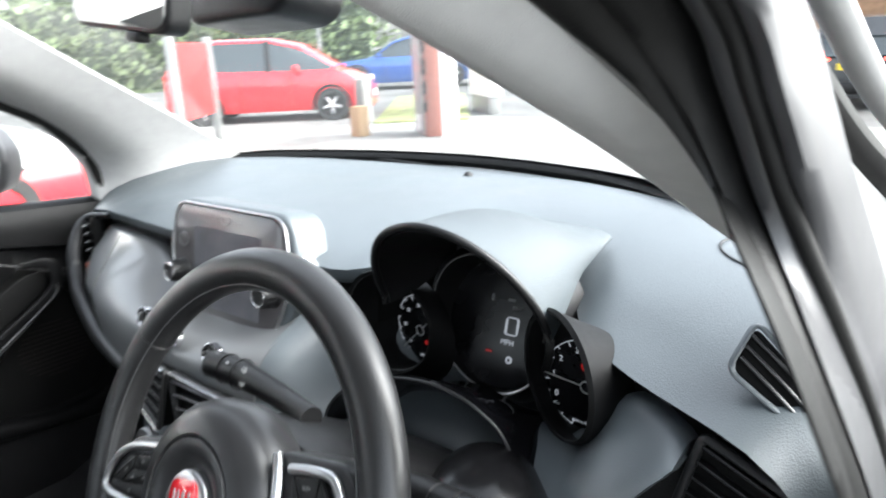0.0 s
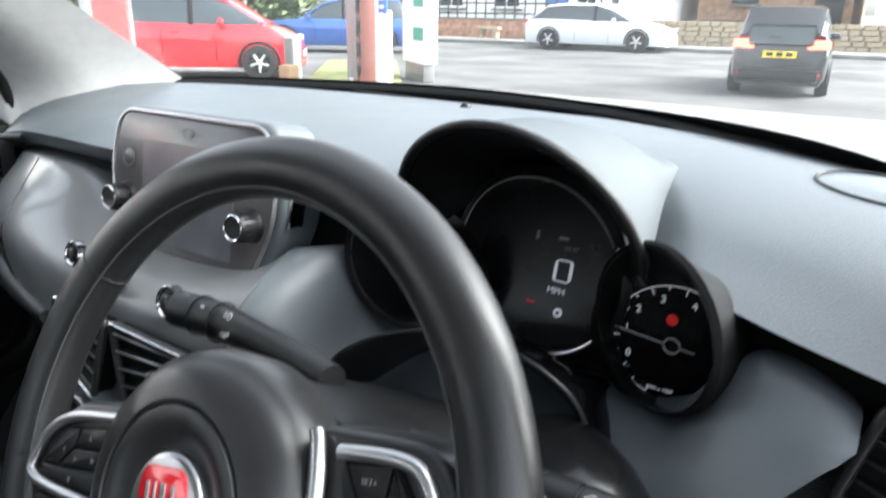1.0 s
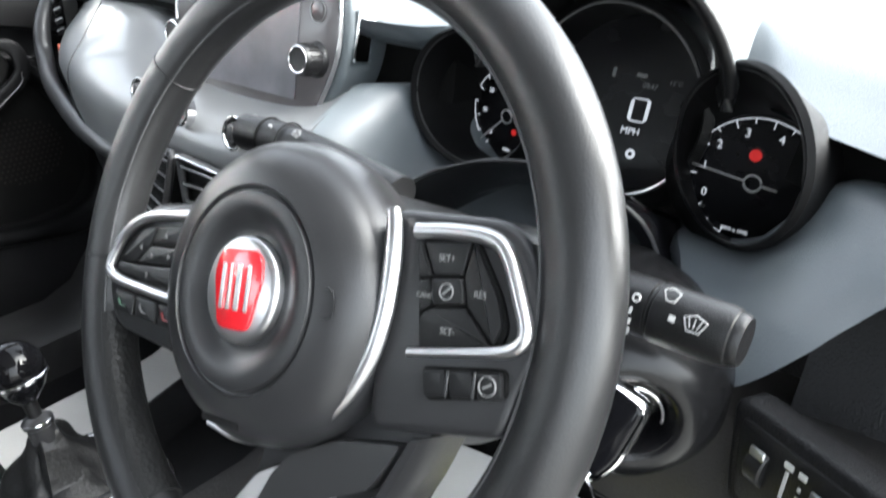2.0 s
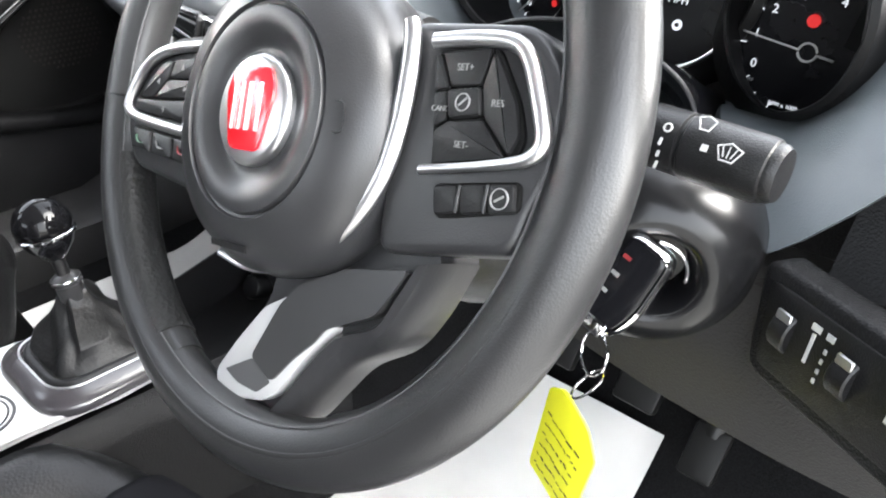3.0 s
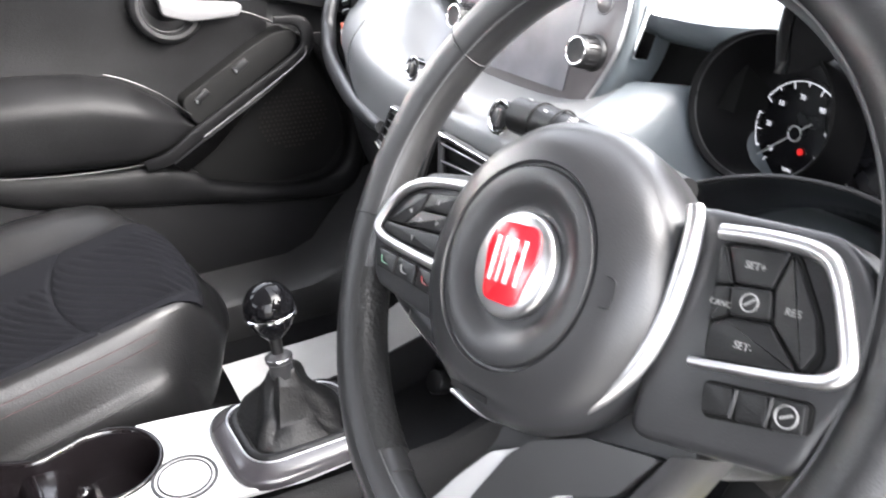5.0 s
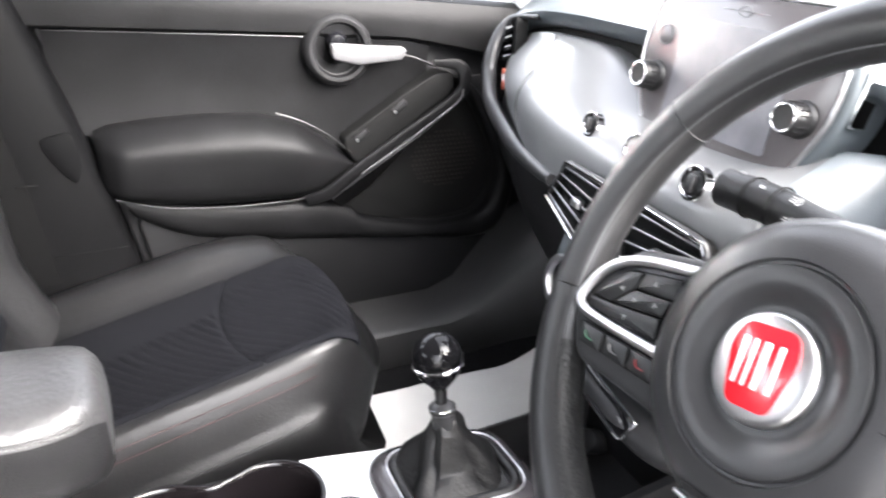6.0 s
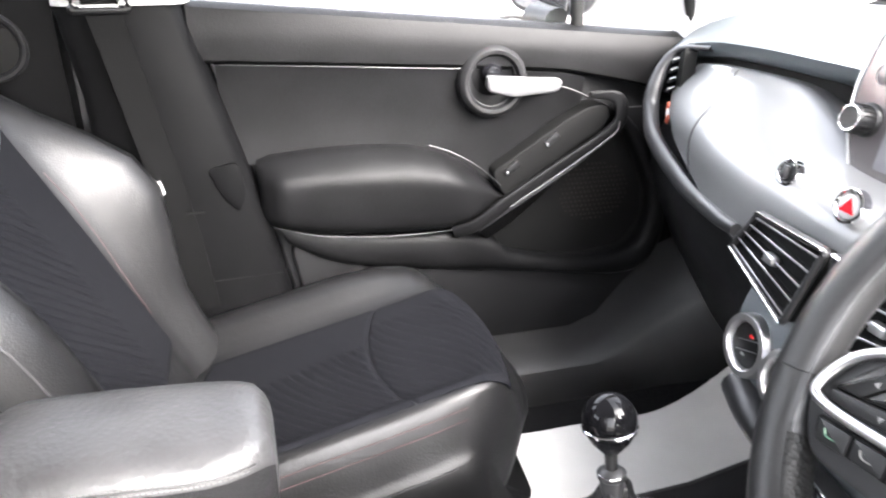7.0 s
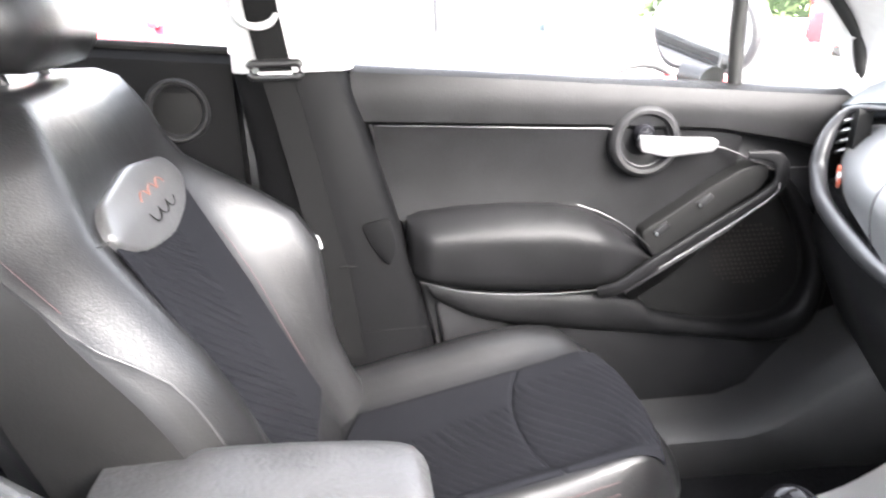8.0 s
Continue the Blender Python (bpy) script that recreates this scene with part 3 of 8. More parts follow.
def dial(face, r, mouth, mr, outer, orad, name, label):
    """A dial at the bottom of a deep well that leans towards the driver."""
    c0, c1 = Vector(face.translation), Vector(mouth.translation)
    mid = mouth.copy()
    mid.translation = c0.lerp(c1, 0.55)
    lip = mouth.copy()
    lip.translation = c1.lerp(outer.translation, 0.6) + (c1 - c0) * 0.03
    foot = face.copy()
    foot.translation = Vector(outer.translation).lerp(c0, 0.85)
    pod = part(name, well([(face, 0.004), (face, r), (mid, lerp(r, mr, 0.6)), (mouth, mr - 0.0006), (mouth, mr), (mouth @ pose(0, 0, 0.0014), mr + 0.0012), (lip, lerp(mr, orad, 0.6)), (outer, orad - 0.003), (outer @ pose(0, 0, -0.004), orad), (foot, orad + 0.002)]), WELLBLACK, cluster, label)
    part("dial_face", plate(circle(r + 0.001, 64), 0.004, face @ pose(0, 0, 0.001)), DIALFACE, pod)
    part("well_edge", sweep(ring_path(mr, mouth, 0.0006, 64), 0.0007, 0.0007, 6, True), SPOKE, pod, "thin grey edge of the well")
    return face, pod


TM, tach = dial(facing((0.525, 0.345, 0.9775), 0, 16), 0.0500, facing((0.5195, 0.2915, 1.0090), -32, 25), 0.0592, facing((0.5212, 0.2843, 1.0125), -33, 26), 0.0628, "rev_counter", "round black rev counter with white numerals")
SM, speedo = dial(facing((0.297, 0.3665, 0.980), -10, 17), 0.0460, facing((0.2850, 0.3205, 1.003), 4, 8), 0.0590, facing((0.2815, 0.3175, 1.001), 4, 10), 0.0640, "speedometer", "round black speedometer with white numerals")


def scale_marks(m, pod, r, a0, a1, count, words, word_r, size):
    part("scale_line", sweep(ring_path(r, m, 0.0025, 48, a1, a0), 0.0005, 0.0004, 6), LIT, pod)
    for i in range(count):
        a = radians(lerp(a0, a1, i / (count - 1)))
        d = Vector((math.cos(a), math.sin(a)))
        big = i % 2 == 0
        L = 0.006 if big else 0.0035
        part("tick", box((L, 0.0006, 0.0006), m @ Matrix.Translation((*(d * (r - L / 2)), 0.0026)) @ Matrix.Rotation(a, 4, "Z")), LIT, pod)
    for wd, aa in words:
        a = radians(aa)
        writing(wd, size, at2(m, math.cos(a) * word_r, math.sin(a) * word_r, 0.0026), LIT, pod, "numeral")


scale_marks(TM, tach, 0.0485, 250, 15, 15, [("0", 205), ("1", 172), ("2", 141), ("3", 107), ("4", 70), ("5", 36)], 0.0375, 0.0088)
writing("RPM x 1000", 0.0042, at2(TM, -0.006, -0.041, 0.0026), LIT, tach)
writing("OFF", 0.0036, at2(TM, -0.034, -0.028, 0.0026), GREYINK, tach)
scale_marks(SM, speedo, 0.043, 230, -50, 15, [("10", 222), ("30", 180), ("50", 138), ("70", 96), ("90", 54), ("110", 14), ("130", -32)], 0.030, 0.0058)
writing("MPH", 0.0045, at2(SM, 0.0, -0.033, 0.0026), LIT, speedo)
for m, pod, ang in ((TM, tach, 173), (SM, speedo, 222)):
    d = Vector((math.cos(radians(ang)), math.sin(radians(ang))))
    nd = part("needle", box((0.041, 0.0013, 0.0012), m @ Matrix.Translation((*(d * 0.0262), 0.005)) @ Matrix.Rotation(radians(ang), 4, "Z"), 0.0004, 1), WHITEINK, pod)
    part("needle_tail", box((0.011, 0.0014, 0.0012), m @ Matrix.Translation((*(d * -0.0125), 0.005)) @ Matrix.Rotation(radians(ang), 4, "Z")), WHITEINK, nd)
    part("needle_boss", sweep(ring_path(0.0062, m, 0.005, 32), 0.0009, 0.0008, 6, True), WHITEINK, nd)
part("warning_lamp", plate(circle(0.0045, 20), 0.0006, at2(TM, -0.0025, 0.0205, 0.0028)), LITRED, tach)
part("warning_lamp", plate(circle(0.003, 20), 0.0006, at2(SM, 0.008, -0.014, 0.0028)), LITRED, speedo)

# middle dial with the digital speed display
CM = frame3((0.407, 0.381, 1.008), (1, 0, 0), (0, 0.33, 0.94))
DR = facing((0.4026, 0.347, 1.0156), -6, 8)
mid = part("display_dial", well([(CM, 0.004), (CM, 0.075), (DR @ pose(0, 0, -0.006), 0.0765), (DR, 0.0782), (DR @ pose(0, 0, 0.001), 0.080), (DR @ pose(0, 0, -0.004), 0.086), (CM @ pose(0, 0, -0.02), 0.09)], 72), BLACK, cluster, "large round black display dial")
part("display_glass", plate(circle(0.075, 64), 0.003, CM @ pose(0, 0, 0.001)), DIALFACE, mid)
part("chrome_arc", sweep(ring_path(0.0778, DR, 0.001, 40, 205, 320), 0.0011, 0.0011, 6), SATIN, mid)
part("upper_arc", sweep(ring_path(0.0778, DR, 0.001, 40, 25, 165), 0.0008, 0.0008, 6), GREYINK, mid)
zero = rounded([(-0.0072, 0.0095), (0.0072, 0.0095), (0.0072, -0.0095), (-0.0072, -0.0095)], 0.003)
part("speed_digit", sweep([at2(CM, 0.009, -0.004, 0.002) @ Vector((*p, 0)) for p in zero], 0.0016, 0.0005, 8, True), LIT, mid)
writing("MPH", 0.0085, at2(CM, 0.006, -0.0225, 0.002), LIT, mid)
writing("09:47", 0.006, at2(CM, 0.013, 0.0165, 0.002), GREYINK, mid)
writing("15°C", 0.0055, at2(CM, 0.034, 0.022, 0.002), GREYINK, mid)
part("gear_hint", box((0.009, 0.003, 0.0006), at2(CM, 0.004, 0.0245, 0.002)), GREYINK, mid)
part("cruise_lamp", plate(circle(0.0042, 20), 0.0006, at2(CM, 0.0115, -0.041, 0.0024)), LIT, mid)
part("cruise_lamp_dot", plate(circle(0.0018, 14), 0.0006, at2(CM, 0.0115, -0.041, 0.003)), DIALFACE, mid)
part("brake_lamp", box((0.008, 0.002, 0.0006), at2(CM, -0.016, -0.036, 0.002)), LITRED, mid)
part("fuel_hint", box((0.003, 0.008, 0.0006), at2(CM, -0.021, 0.024, 0.002), 0.0005, 1), GREYINK, mid)
part("white_tick", sweep(ring_path(0.0805, DR, 0.002, 6, 14, 24), 0.0012, 0.0012, 6), SATIN, mid)

# hood over the dials: a visor that leans out over them and sinks into the top pad
def visor(f, j, n=36, d=0.0):
    """Point j of n on the hood's section f (0 at the front rim, 1 at the back); d: set inwards."""
    a = radians(lerp(-6, 186, j / n))
    yb, zb = lerp(0.296, 0.505, f), lerp(1.050, 1.082, smooth(0, 0.55, f))
    hw, hh = lerp(0.1035, 0.076, f ** 0.9) - d, lerp(0.1065, 0.012, smooth(-0.15, 1.05, f)) / 1.0 - d
    lean = lerp(0.052, 0.0, smooth(0, 0.8, f)) * max(0.0, math.sin(a))
    return Vector((lerp(0.408, 0.398, f) + hw * math.cos(a), yb - lean, zb + max(hh, 0.004) * math.sin(a)))


part("hood", shell(grid([[visor(i / 16, j) for j in range(37)] for i in range(17)]), 0.005), mat("hood_soft_touch", (0.048, 0.057, 0.063), 0.62, grain=0.32, grain_scale=700, scale=9, spec=0.4), cluster, "slate grey hood over the dials", 60)
rows = [[visor(lerp(0.004, 0.42, i / 6), j, 36, 0.0055 + 0.022 * i / 6) for j in range(37)] for i in range(7)]
part("hood_lining", shell(grid(rows), 0.003), BLACK, cluster, "black lining inside the hood", 60)
part("hood_rim", sweep([visor(0.0, j, 36, 0.003) + Vector((0, -0.002, 0)) for j in range(37)], 0.0042, 0.0042, 10), BLACK, cluster)
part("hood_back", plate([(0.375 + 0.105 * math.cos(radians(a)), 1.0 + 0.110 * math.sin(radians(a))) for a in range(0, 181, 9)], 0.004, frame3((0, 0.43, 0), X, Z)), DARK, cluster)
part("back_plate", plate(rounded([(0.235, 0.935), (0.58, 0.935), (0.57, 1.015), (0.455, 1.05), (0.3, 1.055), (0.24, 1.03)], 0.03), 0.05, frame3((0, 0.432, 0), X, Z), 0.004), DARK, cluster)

# ---- steering wheel ----
TILT_W, TURN_W, YAW_W = radians(26), radians(14), radians(-5)
wx = Vector((math.cos(YAW_W), math.sin(YAW_W), 0))
u0 = Vector((-math.sin(YAW_W), math.cos(YAW_W), 0)) * math.sin(TILT_W) + Z * math.cos(TILT_W)
WR = wx * math.cos(TURN_W) + u0 * math.sin(TURN_W)
WU = -wx * math.sin(TURN_W) + u0 * math.cos(TURN_W)
WM = frame3((0.36, 0.0, 0.98), WR, WU)
WN = WM.to_3x3() @ Z
wheel = thing("steering_wheel", "black leather steering wheel with satin chrome spokes and red badge", "steering wheel")
RC, RR, RH = Vector((-0.008, 0.008)), 0.184, -0.035
OVAL = 1.0


def wpath(pts, h=0.0, k=6, closed=False):
    return [WM @ Vector((p.x, p.y, p.z)) for p in spline([(a, b, h) for a, b in pts], k, closed)]


def rim_path(a0, a1, r=RR, h=RH, n=120):
    return [WM @ Vector((RC.x + r * math.cos(radians(lerp(a0, a1, i / n))), RC.y + OVAL * r * math.sin(radians(lerp(a0, a1, i / n))), h)) for i in range(n + (0 if a1 - a0 >= 360 else 1))]


part("rim", sweep(rim_path(0, 360), 0.0185, 0.0165, 22, True, WN), RIM, wheel, "smooth black leather rim")
for a0, a1 in ((192, 246), (294, 348)):
    part("grip", sweep(rim_path(a0, a1, RR - 0.001, RH - 0.0006, 40), 0.0192, 0.0165, 22, False, WN, lambda f: 0.97 + 0.035 * math.sin(math.pi * f)), RIM, wheel)
part("rim_seam", sweep(rim_path(0, 360, RR - 0.0150, RH + 0.0105, 120), 0.0007, 0.0006, 6, True, WN), LEVER, wheel, "fine grey seam along the rim")
part("grip_inlay", sweep(rim_path(194, 240, RR - 0.0135, RH - 0.001, 40), 0.0072, 0.013, 16, False, WN), PERF, wheel, "perforated leather inlay")
for a in (181, 136):
    q = Vector((RC.x + RR * math.cos(radians(a)), RC.y + OVAL * RR * math.sin(radians(a)), RH))
    t = Vector((-math.sin(radians(a)), math.cos(radians(a)), 0))
    rd = Vector((math.cos(radians(a)), math.sin(radians(a)), 0))
    part("rim_seam", sweep([WM @ (q + rd * 0.0187 * math.cos(b) + Z * 0.0167 * math.sin(b)) for b in [radians(x) for x in range(0, 360, 15)]], 0.0006, 0.0006, 6, True), BLACK, wheel)
part("rim_fold", sweep(rim_path(222, 345, RR - 0.002, RH + 0.0158), 0.0016, 0.0012, 8, False, WN, lambda f: 0.2 + 0.8 * math.sin(math.pi * f) ** 0.5), RIM, wheel, "raised fold of the leather")

WH = WM @ pose(0, 0, 0.0075)      # the cushion stands proud of the spokes
hub = part("hub_cover", lathe([(0.060, -0.085), (0.081, -0.06), (0.084, -0.038), (0.081, -0.023), (0.074, -0.014), (0.064, -0.009), (0.0555, -0.0072), (0.0545, -0.0095), (0.053, -0.0098), (0.0518, -0.0072), (0.047, -0.0062), (0.041, -0.0075), (0.036, -0.0105), (0.0325, -0.0125), (0.031, -0.0125)], WH, 72), HUB, wheel, "satin black airbag cover")
badge = part("badge", lathe([(0.0285, -0.016), (0.0285, -0.0095), (0.0275, -0.0078), (0.025, -0.0068), (0.012, -0.006)], WH, 48), SATIN, wheel, "round chrome badge with a red shield")
shield = rounded([(-0.0150, 0.021), (0.0150, 0.021), (0.0195, 0.008), (0.0122, -0.021), (-0.0122, -0.021), (-0.0195, 0.008)], 0.006)
part("shield", plate(shield, 0.003, WH @ pose(0, 0, -0.005), 0.0006), RED, badge, "red enamel shield with four chrome bars")
for i, (bx, w) in enumerate(((-0.0125, 0.0026), (-0.0055, 0.0018), (0.0022, 0.0036), (0.0115, 0.0026))):
    part("chrome_bar", box((w, 0.024, 0.001), at2(WH, bx * 0.85, 0.001, -0.0046, 0), 0.0003, 1), SATIN, badge)
part("horn_mark", sweep(wpath([(0.058, 0.006), (0.066, 0.006), (0.067, -0.006), (0.058, -0.005)], -0.0012, 3, True), 0.0005, 0.0004, 6, True), BLACK, wheel)
part("airbag_mark", box((0.03, 0.0035, 0.0005), at2(WH, -0.006, -0.070, -0.0105, 0) @ pose(0, 0, 0, 12)), BLACK, wheel)

# spokes
SH = -0.024
right_body = rounded([(0.074, 0.050), (0.146, 0.047), (0.164, 0.022), (0.168, -0.002), (0.156, -0.028), (0.152, -0.046), (0.076, -0.058)], 0.012)
part("right_spoke", plate(right_body, 0.03, WM @ pose(0, 0, SH), 0.005, 3), HUB, wheel)
left_body = rounded([(-0.062, 0.047), (-0.132, 0.044), (-0.174, 0.006), (-0.172, -0.014), (-0.157, -0.040), (-0.062, -0.052)], 0.012)
part("left_spoke", plate(left_body, 0.03, WM @ pose(0, 0, SH), 0.005, 3), HUB, wheel)
low_body = rounded([(-0.010, -0.070), (-0.014, -0.100), (-0.033, -0.124), (-0.053, -0.150), (-0.060, -0.170), (-0.052, -0.184), (-0.026, -0.189), (-0.004, -0.182), (0.018, -0.150), (0.040, -0.116), (0.078, -0.094), (0.105, -0.058), (0.09, -0.035)], 0.008)
low = part("lower_spoke", plate(low_body, 0.03, WM @ pose(0, 0, SH - 0.018)), HUB, wheel)
silver = rounded([(0.0175, -0.0871), (0.0070, -0.0940), (-0.0093, -0.1026), (-0.0289, -0.1259), (-0.0445, -0.1481), (-0.0425, -0.1560), (-0.0255, -0.1600), (0.0009, -0.1540), (0.0120, -0.1463), (0.0255, -0.1274), (0.0392, -0.1109), (0.0490, -0.1013), (0.0400, -0.0960)], 0.005)
trim = part("spoke_trim", plate(silver, 0.012, WM @ pose(0, 0, SH - 0.0105), 0.0015), CONSOLE, low, "satin silver spoke trim")
part("spoke_pad", plate(rounded([(0.0185, -0.0850), (0.0057, -0.0980), (-0.0125, -0.1320), (0.0075, -0.1410), (0.0214, -0.1250), (0.0363, -0.1117), (0.0430, -0.1031), (0.0752, -0.0886), (0.0919, -0.0630), (0.0517, -0.0700)], 0.004), 0.012, WM @ pose(0, 0, SH - 0.0090)), SPOKE, low, "smooth grey spoke pad")
# no real hollow: the pocket's shade is put into a flat darker plate
part("pocket_shade", plate(rounded([(-0.0120, -0.1330), (0.0060, -0.1420), (-0.0040, -0.1505), (-0.0220, -0.1500), (-0.0350, -0.1455)], 0.002), 0.004, WM @ pose(0, 0, SH - 0.0100)), LEVER, trim, "flat dark plate for the shaded hollow in the trim")
UPPER = spline([(0.0950, -0.0600, 0), (0.0853, -0.0771, 0), (0.0764, -0.0922, 0), (0.0581, -0.1004, 0), (0.0457, -0.1081, 0), (0.0188, -0.1439, 0), (-0.0063, -0.1744, 0), (-0.0150, -0.1830, 0)], 5)
UNDER = spline([(0.1080, -0.0560, 0), (0.0950, -0.0843, 0), (0.0800, -0.1046, 0), (0.0540, -0.1210, 0), (0.0370, -0.1403, 0), (0.0200, -0.1607, 0), (-0.0060, -0.1795, 0), (-0.0150, -0.1870, 0)], 5)
part("spoke_arm", grid([[WM @ Vector((p.x, p.y, -0.060)), WM @ Vector((p.x, p.y, -0.036)), WM @ p.lerp(q, 0.12) + WN * -0.0335, WM @ p.lerp(q, 0.5) + WN * -0.035, WM @ p.lerp(q, 0.88) + WN * -0.042, WM @ Vector((q.x, q.y, -0.050)), WM @ Vector((q.x, q.y, -0.066))] for p, q in zip(UPPER, UNDER)], wrap_v=True, caps=True), HUB, low)
part("hub_trim", sweep(wpath([(0.0812, 0.048), (0.0835, 0.040), (0.0848, 0.0215), (0.0832, -0.003), (0.0765, -0.0262), (0.0604, -0.0486), (0.0397, -0.0660), (0.0148, -0.0771), (-0.0105, -0.0815), (-0.0360, -0.0785)], -0.019, 8), 0.0048, 0.0045, 10, False, WN, lambda f: lerp(0.8, 1.0, smooth(0, 0.25, f)) * lerp(1.0, 0.35, smooth(0.5, 0.95, f))), SATIN, wheel, "satin chrome trim round the hub")
part("right_trim", sweep(wpath([(0.0967, 0.0390), (0.1185, 0.0398), (0.1385, 0.0379), (0.1476, 0.0298), (0.1558, 0.0115), (0.1594, 0.0000), (0.1556, -0.0062), (0.1460, -0.0096), (0.1235, -0.0134), (0.0998, -0.0169)], SH + 0.004, 5), 0.0036, 0.0034, 10, False, WN, lambda f: lerp(1.0, 0.6, smooth(0.55, 0.9, f))), SATIN, wheel, "satin chrome button surround")
part("left_trim", sweep(wpath([(-0.0640, 0.0382), (-0.0775, 0.0377), (-0.1245, 0.0350), (-0.1505, 0.0235), (-0.1655, 0.0020), (-0.1606, -0.0060), (-0.1380, -0.0105), (-0.0863, -0.0152), (-0.0700, -0.0165)], SH + 0.003, 5), 0.0036, 0.0034, 10, False, WN), SATIN, wheel, "satin chrome button surround")


# the two key fields lean with their spokes: rows of the change from square to leaning
RIGHT_LEAN = ((0.822, 0.108), (-0.153, 0.890), (0.0263, -0.0092))
LEFT_LEAN = ((1.129, 0.031), (-0.051, 0.894), (-0.0027, 0.0033))


def leaned(lean, x, y):
    (a, b), (c, d), (e, f) = lean
    return a * x + c * y + e, b * x + d * y + f


def lean_of(x):
    return RIGHT_LEAN if x > 0 else LEFT_LEAN


def key_field(outline):
    return [leaned(lean_of(outline[0][0]), x, y) for x, y in outline]


def key_at(x, y, z, turn=0.0):
    return at2(WM, *leaned(lean_of(x), x, y), z, turn)


def key_cap(outline, h, words=(), bev=0.0012, size=0.0042, ink=GREYINK, rad=0.002):
    ob = part("button", plate(rounded(key_field(outline), rad), 0.008, WM @ pose(0, 0, h), bev), BUTTON, wheel)
    for wd, x, y in words:
        writing(wd, size, key_at(x, y, h + 0.0002), ink, ob)
    return ob


bh = SH + 0.0045
part("button_bed", plate(rounded(key_field([(0.092, 0.039), (0.132, 0.037), (0.146, 0.008), (0.149, -0.008), (0.143, -0.0165), (0.091, -0.018)]), 0.006), 0.006, WM @ pose(0, 0, SH + 0.002), 0.001), DARK, wheel)
key_cap([(0.0985, 0.037), (0.130, 0.0355), (0.123, 0.0185), (0.1045, 0.0195)], bh, [("SET+", 0.114, 0.0275)])
key_cap([(0.1315, 0.035), (0.1445, 0.008), (0.1465, -0.006), (0.1405, -0.0145), (0.1255, 0.004), (0.1245, 0.0175)], bh, [("RES", 0.1345, 0.009)])
key_cap([(0.1245, 0.003), (0.139, -0.0155), (0.093, -0.0165), (0.094, -0.0005), (0.1035, 0.0035)], bh, [("SET-", 0.113, -0.0085)])
key_cap([(0.0935, 0.036), (0.0975, 0.0365), (0.1035, 0.019), (0.094, 0.0185)], bh)
key_cap([(0.0935, 0.0175), (0.1025, 0.0180), (0.1025, 0.0045), (0.0935, 0.001)], bh, [("CANC", 0.0985, 0.0095)], size=0.0034)
cc = key_cap([(0.1035, 0.018), (0.1235, 0.0175), (0.1245, 0.0045), (0.1040, 0.0045)], bh + 0.0012)
part("cruise_mark", sweep([key_at(0.114, 0.011, bh + 0.0014) @ Vector((*p, 0)) for p in circle(0.0036, 20)], 0.0004, 0.0003, 6, True), GREYINK, cc)
part("cruise_hand", box((0.006, 0.0008, 0.0004), key_at(0.1145, 0.0115, bh + 0.0014, 40)), GREYINK, cc)
part("lower_bed", plate(rounded(key_field([(0.093, -0.0255), (0.1475, -0.0255), (0.1465, -0.0395), (0.0945, -0.0425)]), 0.004), 0.006, WM @ pose(0, 0, SH + 0.002), 0.001), DARK, wheel)
for i in range(3):
    x0 = 0.0955 + 0.0172 * i
    kb = key_cap([(x0, -0.0268), (x0 + 0.0155, -0.0268), (x0 + 0.0152, -0.0395), (x0 + 0.0004, -0.0405)], bh)
    if i < 2:
        part("divider", box((0.0014, 0.012, 0.001), key_at(x0 + 0.0164, -0.0335, bh), 0.0003, 1), HUB, wheel)
    else:
        part("limiter_mark", sweep([key_at(x0 + 0.0075, -0.0335, bh + 0.0003) @ Vector((*p, 0)) for p in circle(0.0042, 20)], 0.0005, 0.0003, 6, True), GREYINK, kb)
        part("limiter_hand", box((0.005, 0.001, 0.0004), key_at(x0 + 0.0075, -0.0335, bh + 0.0004, 30)), GREYINK, kb)
part("button_bed", plate(rounded(key_field([(-0.066, 0.034), (-0.112, 0.032), (-0.138, 0.004), (-0.137, -0.004), (-0.076, -0.013)]), 0.005), 0.006, WM @ pose(0, 0, SH + 0.002), 0.001), DARK, wheel)
key_cap([(-0.069, 0.0325), (-0.097, 0.0315), (-0.101, 0.019), (-0.071, 0.018)], bh)
key_cap([(-0.099, 0.031), (-0.111, 0.0295), (-0.133, 0.006), (-0.117, 0.005), (-0.103, 0.018)], bh)
key_cap([(-0.134, 0.0045), (-0.135, -0.0025), (-0.122, -0.0055), (-0.076, -0.0115), (-0.077, 0.0035), (-0.117, 0.0035)], bh)
key_cap([(-0.072, 0.017), (-0.101, 0.0175), (-0.114, 0.005), (-0.076, 0.005)], bh + 0.001)
for x, y, a in ((-0.086, 0.0255, 90), (-0.110, 0.0165, 180), (-0.082, 0.011, 0), (-0.102, -0.003, 270), (-0.098, 0.0105, 0)):
    part("arrow_mark", plate([Vector((0.0022, 0)), Vector((-0.0014, 0.0018)), Vector((-0.0014, -0.0018))], 0.0003, key_at(x, y, bh + 0.0014, a)), GREYINK, wheel)
part("lower_bed", plate(rounded(key_field([(-0.068, -0.0225), (-0.139, -0.0145), (-0.136, -0.0305), (-0.068, -0.0405)]), 0.004), 0.006, WM @ pose(0, 0, SH + 0.002), 0.001), DARK, wheel)
GREEN = mat("green_print", (0.012, 0.05, 0.026), 0.5)
DIMINK = mat("dim_grey_print", (0.07, 0.07, 0.07), 0.5)
DULLRED = mat("red_print", (0.16, 0.01, 0.012), 0.5)
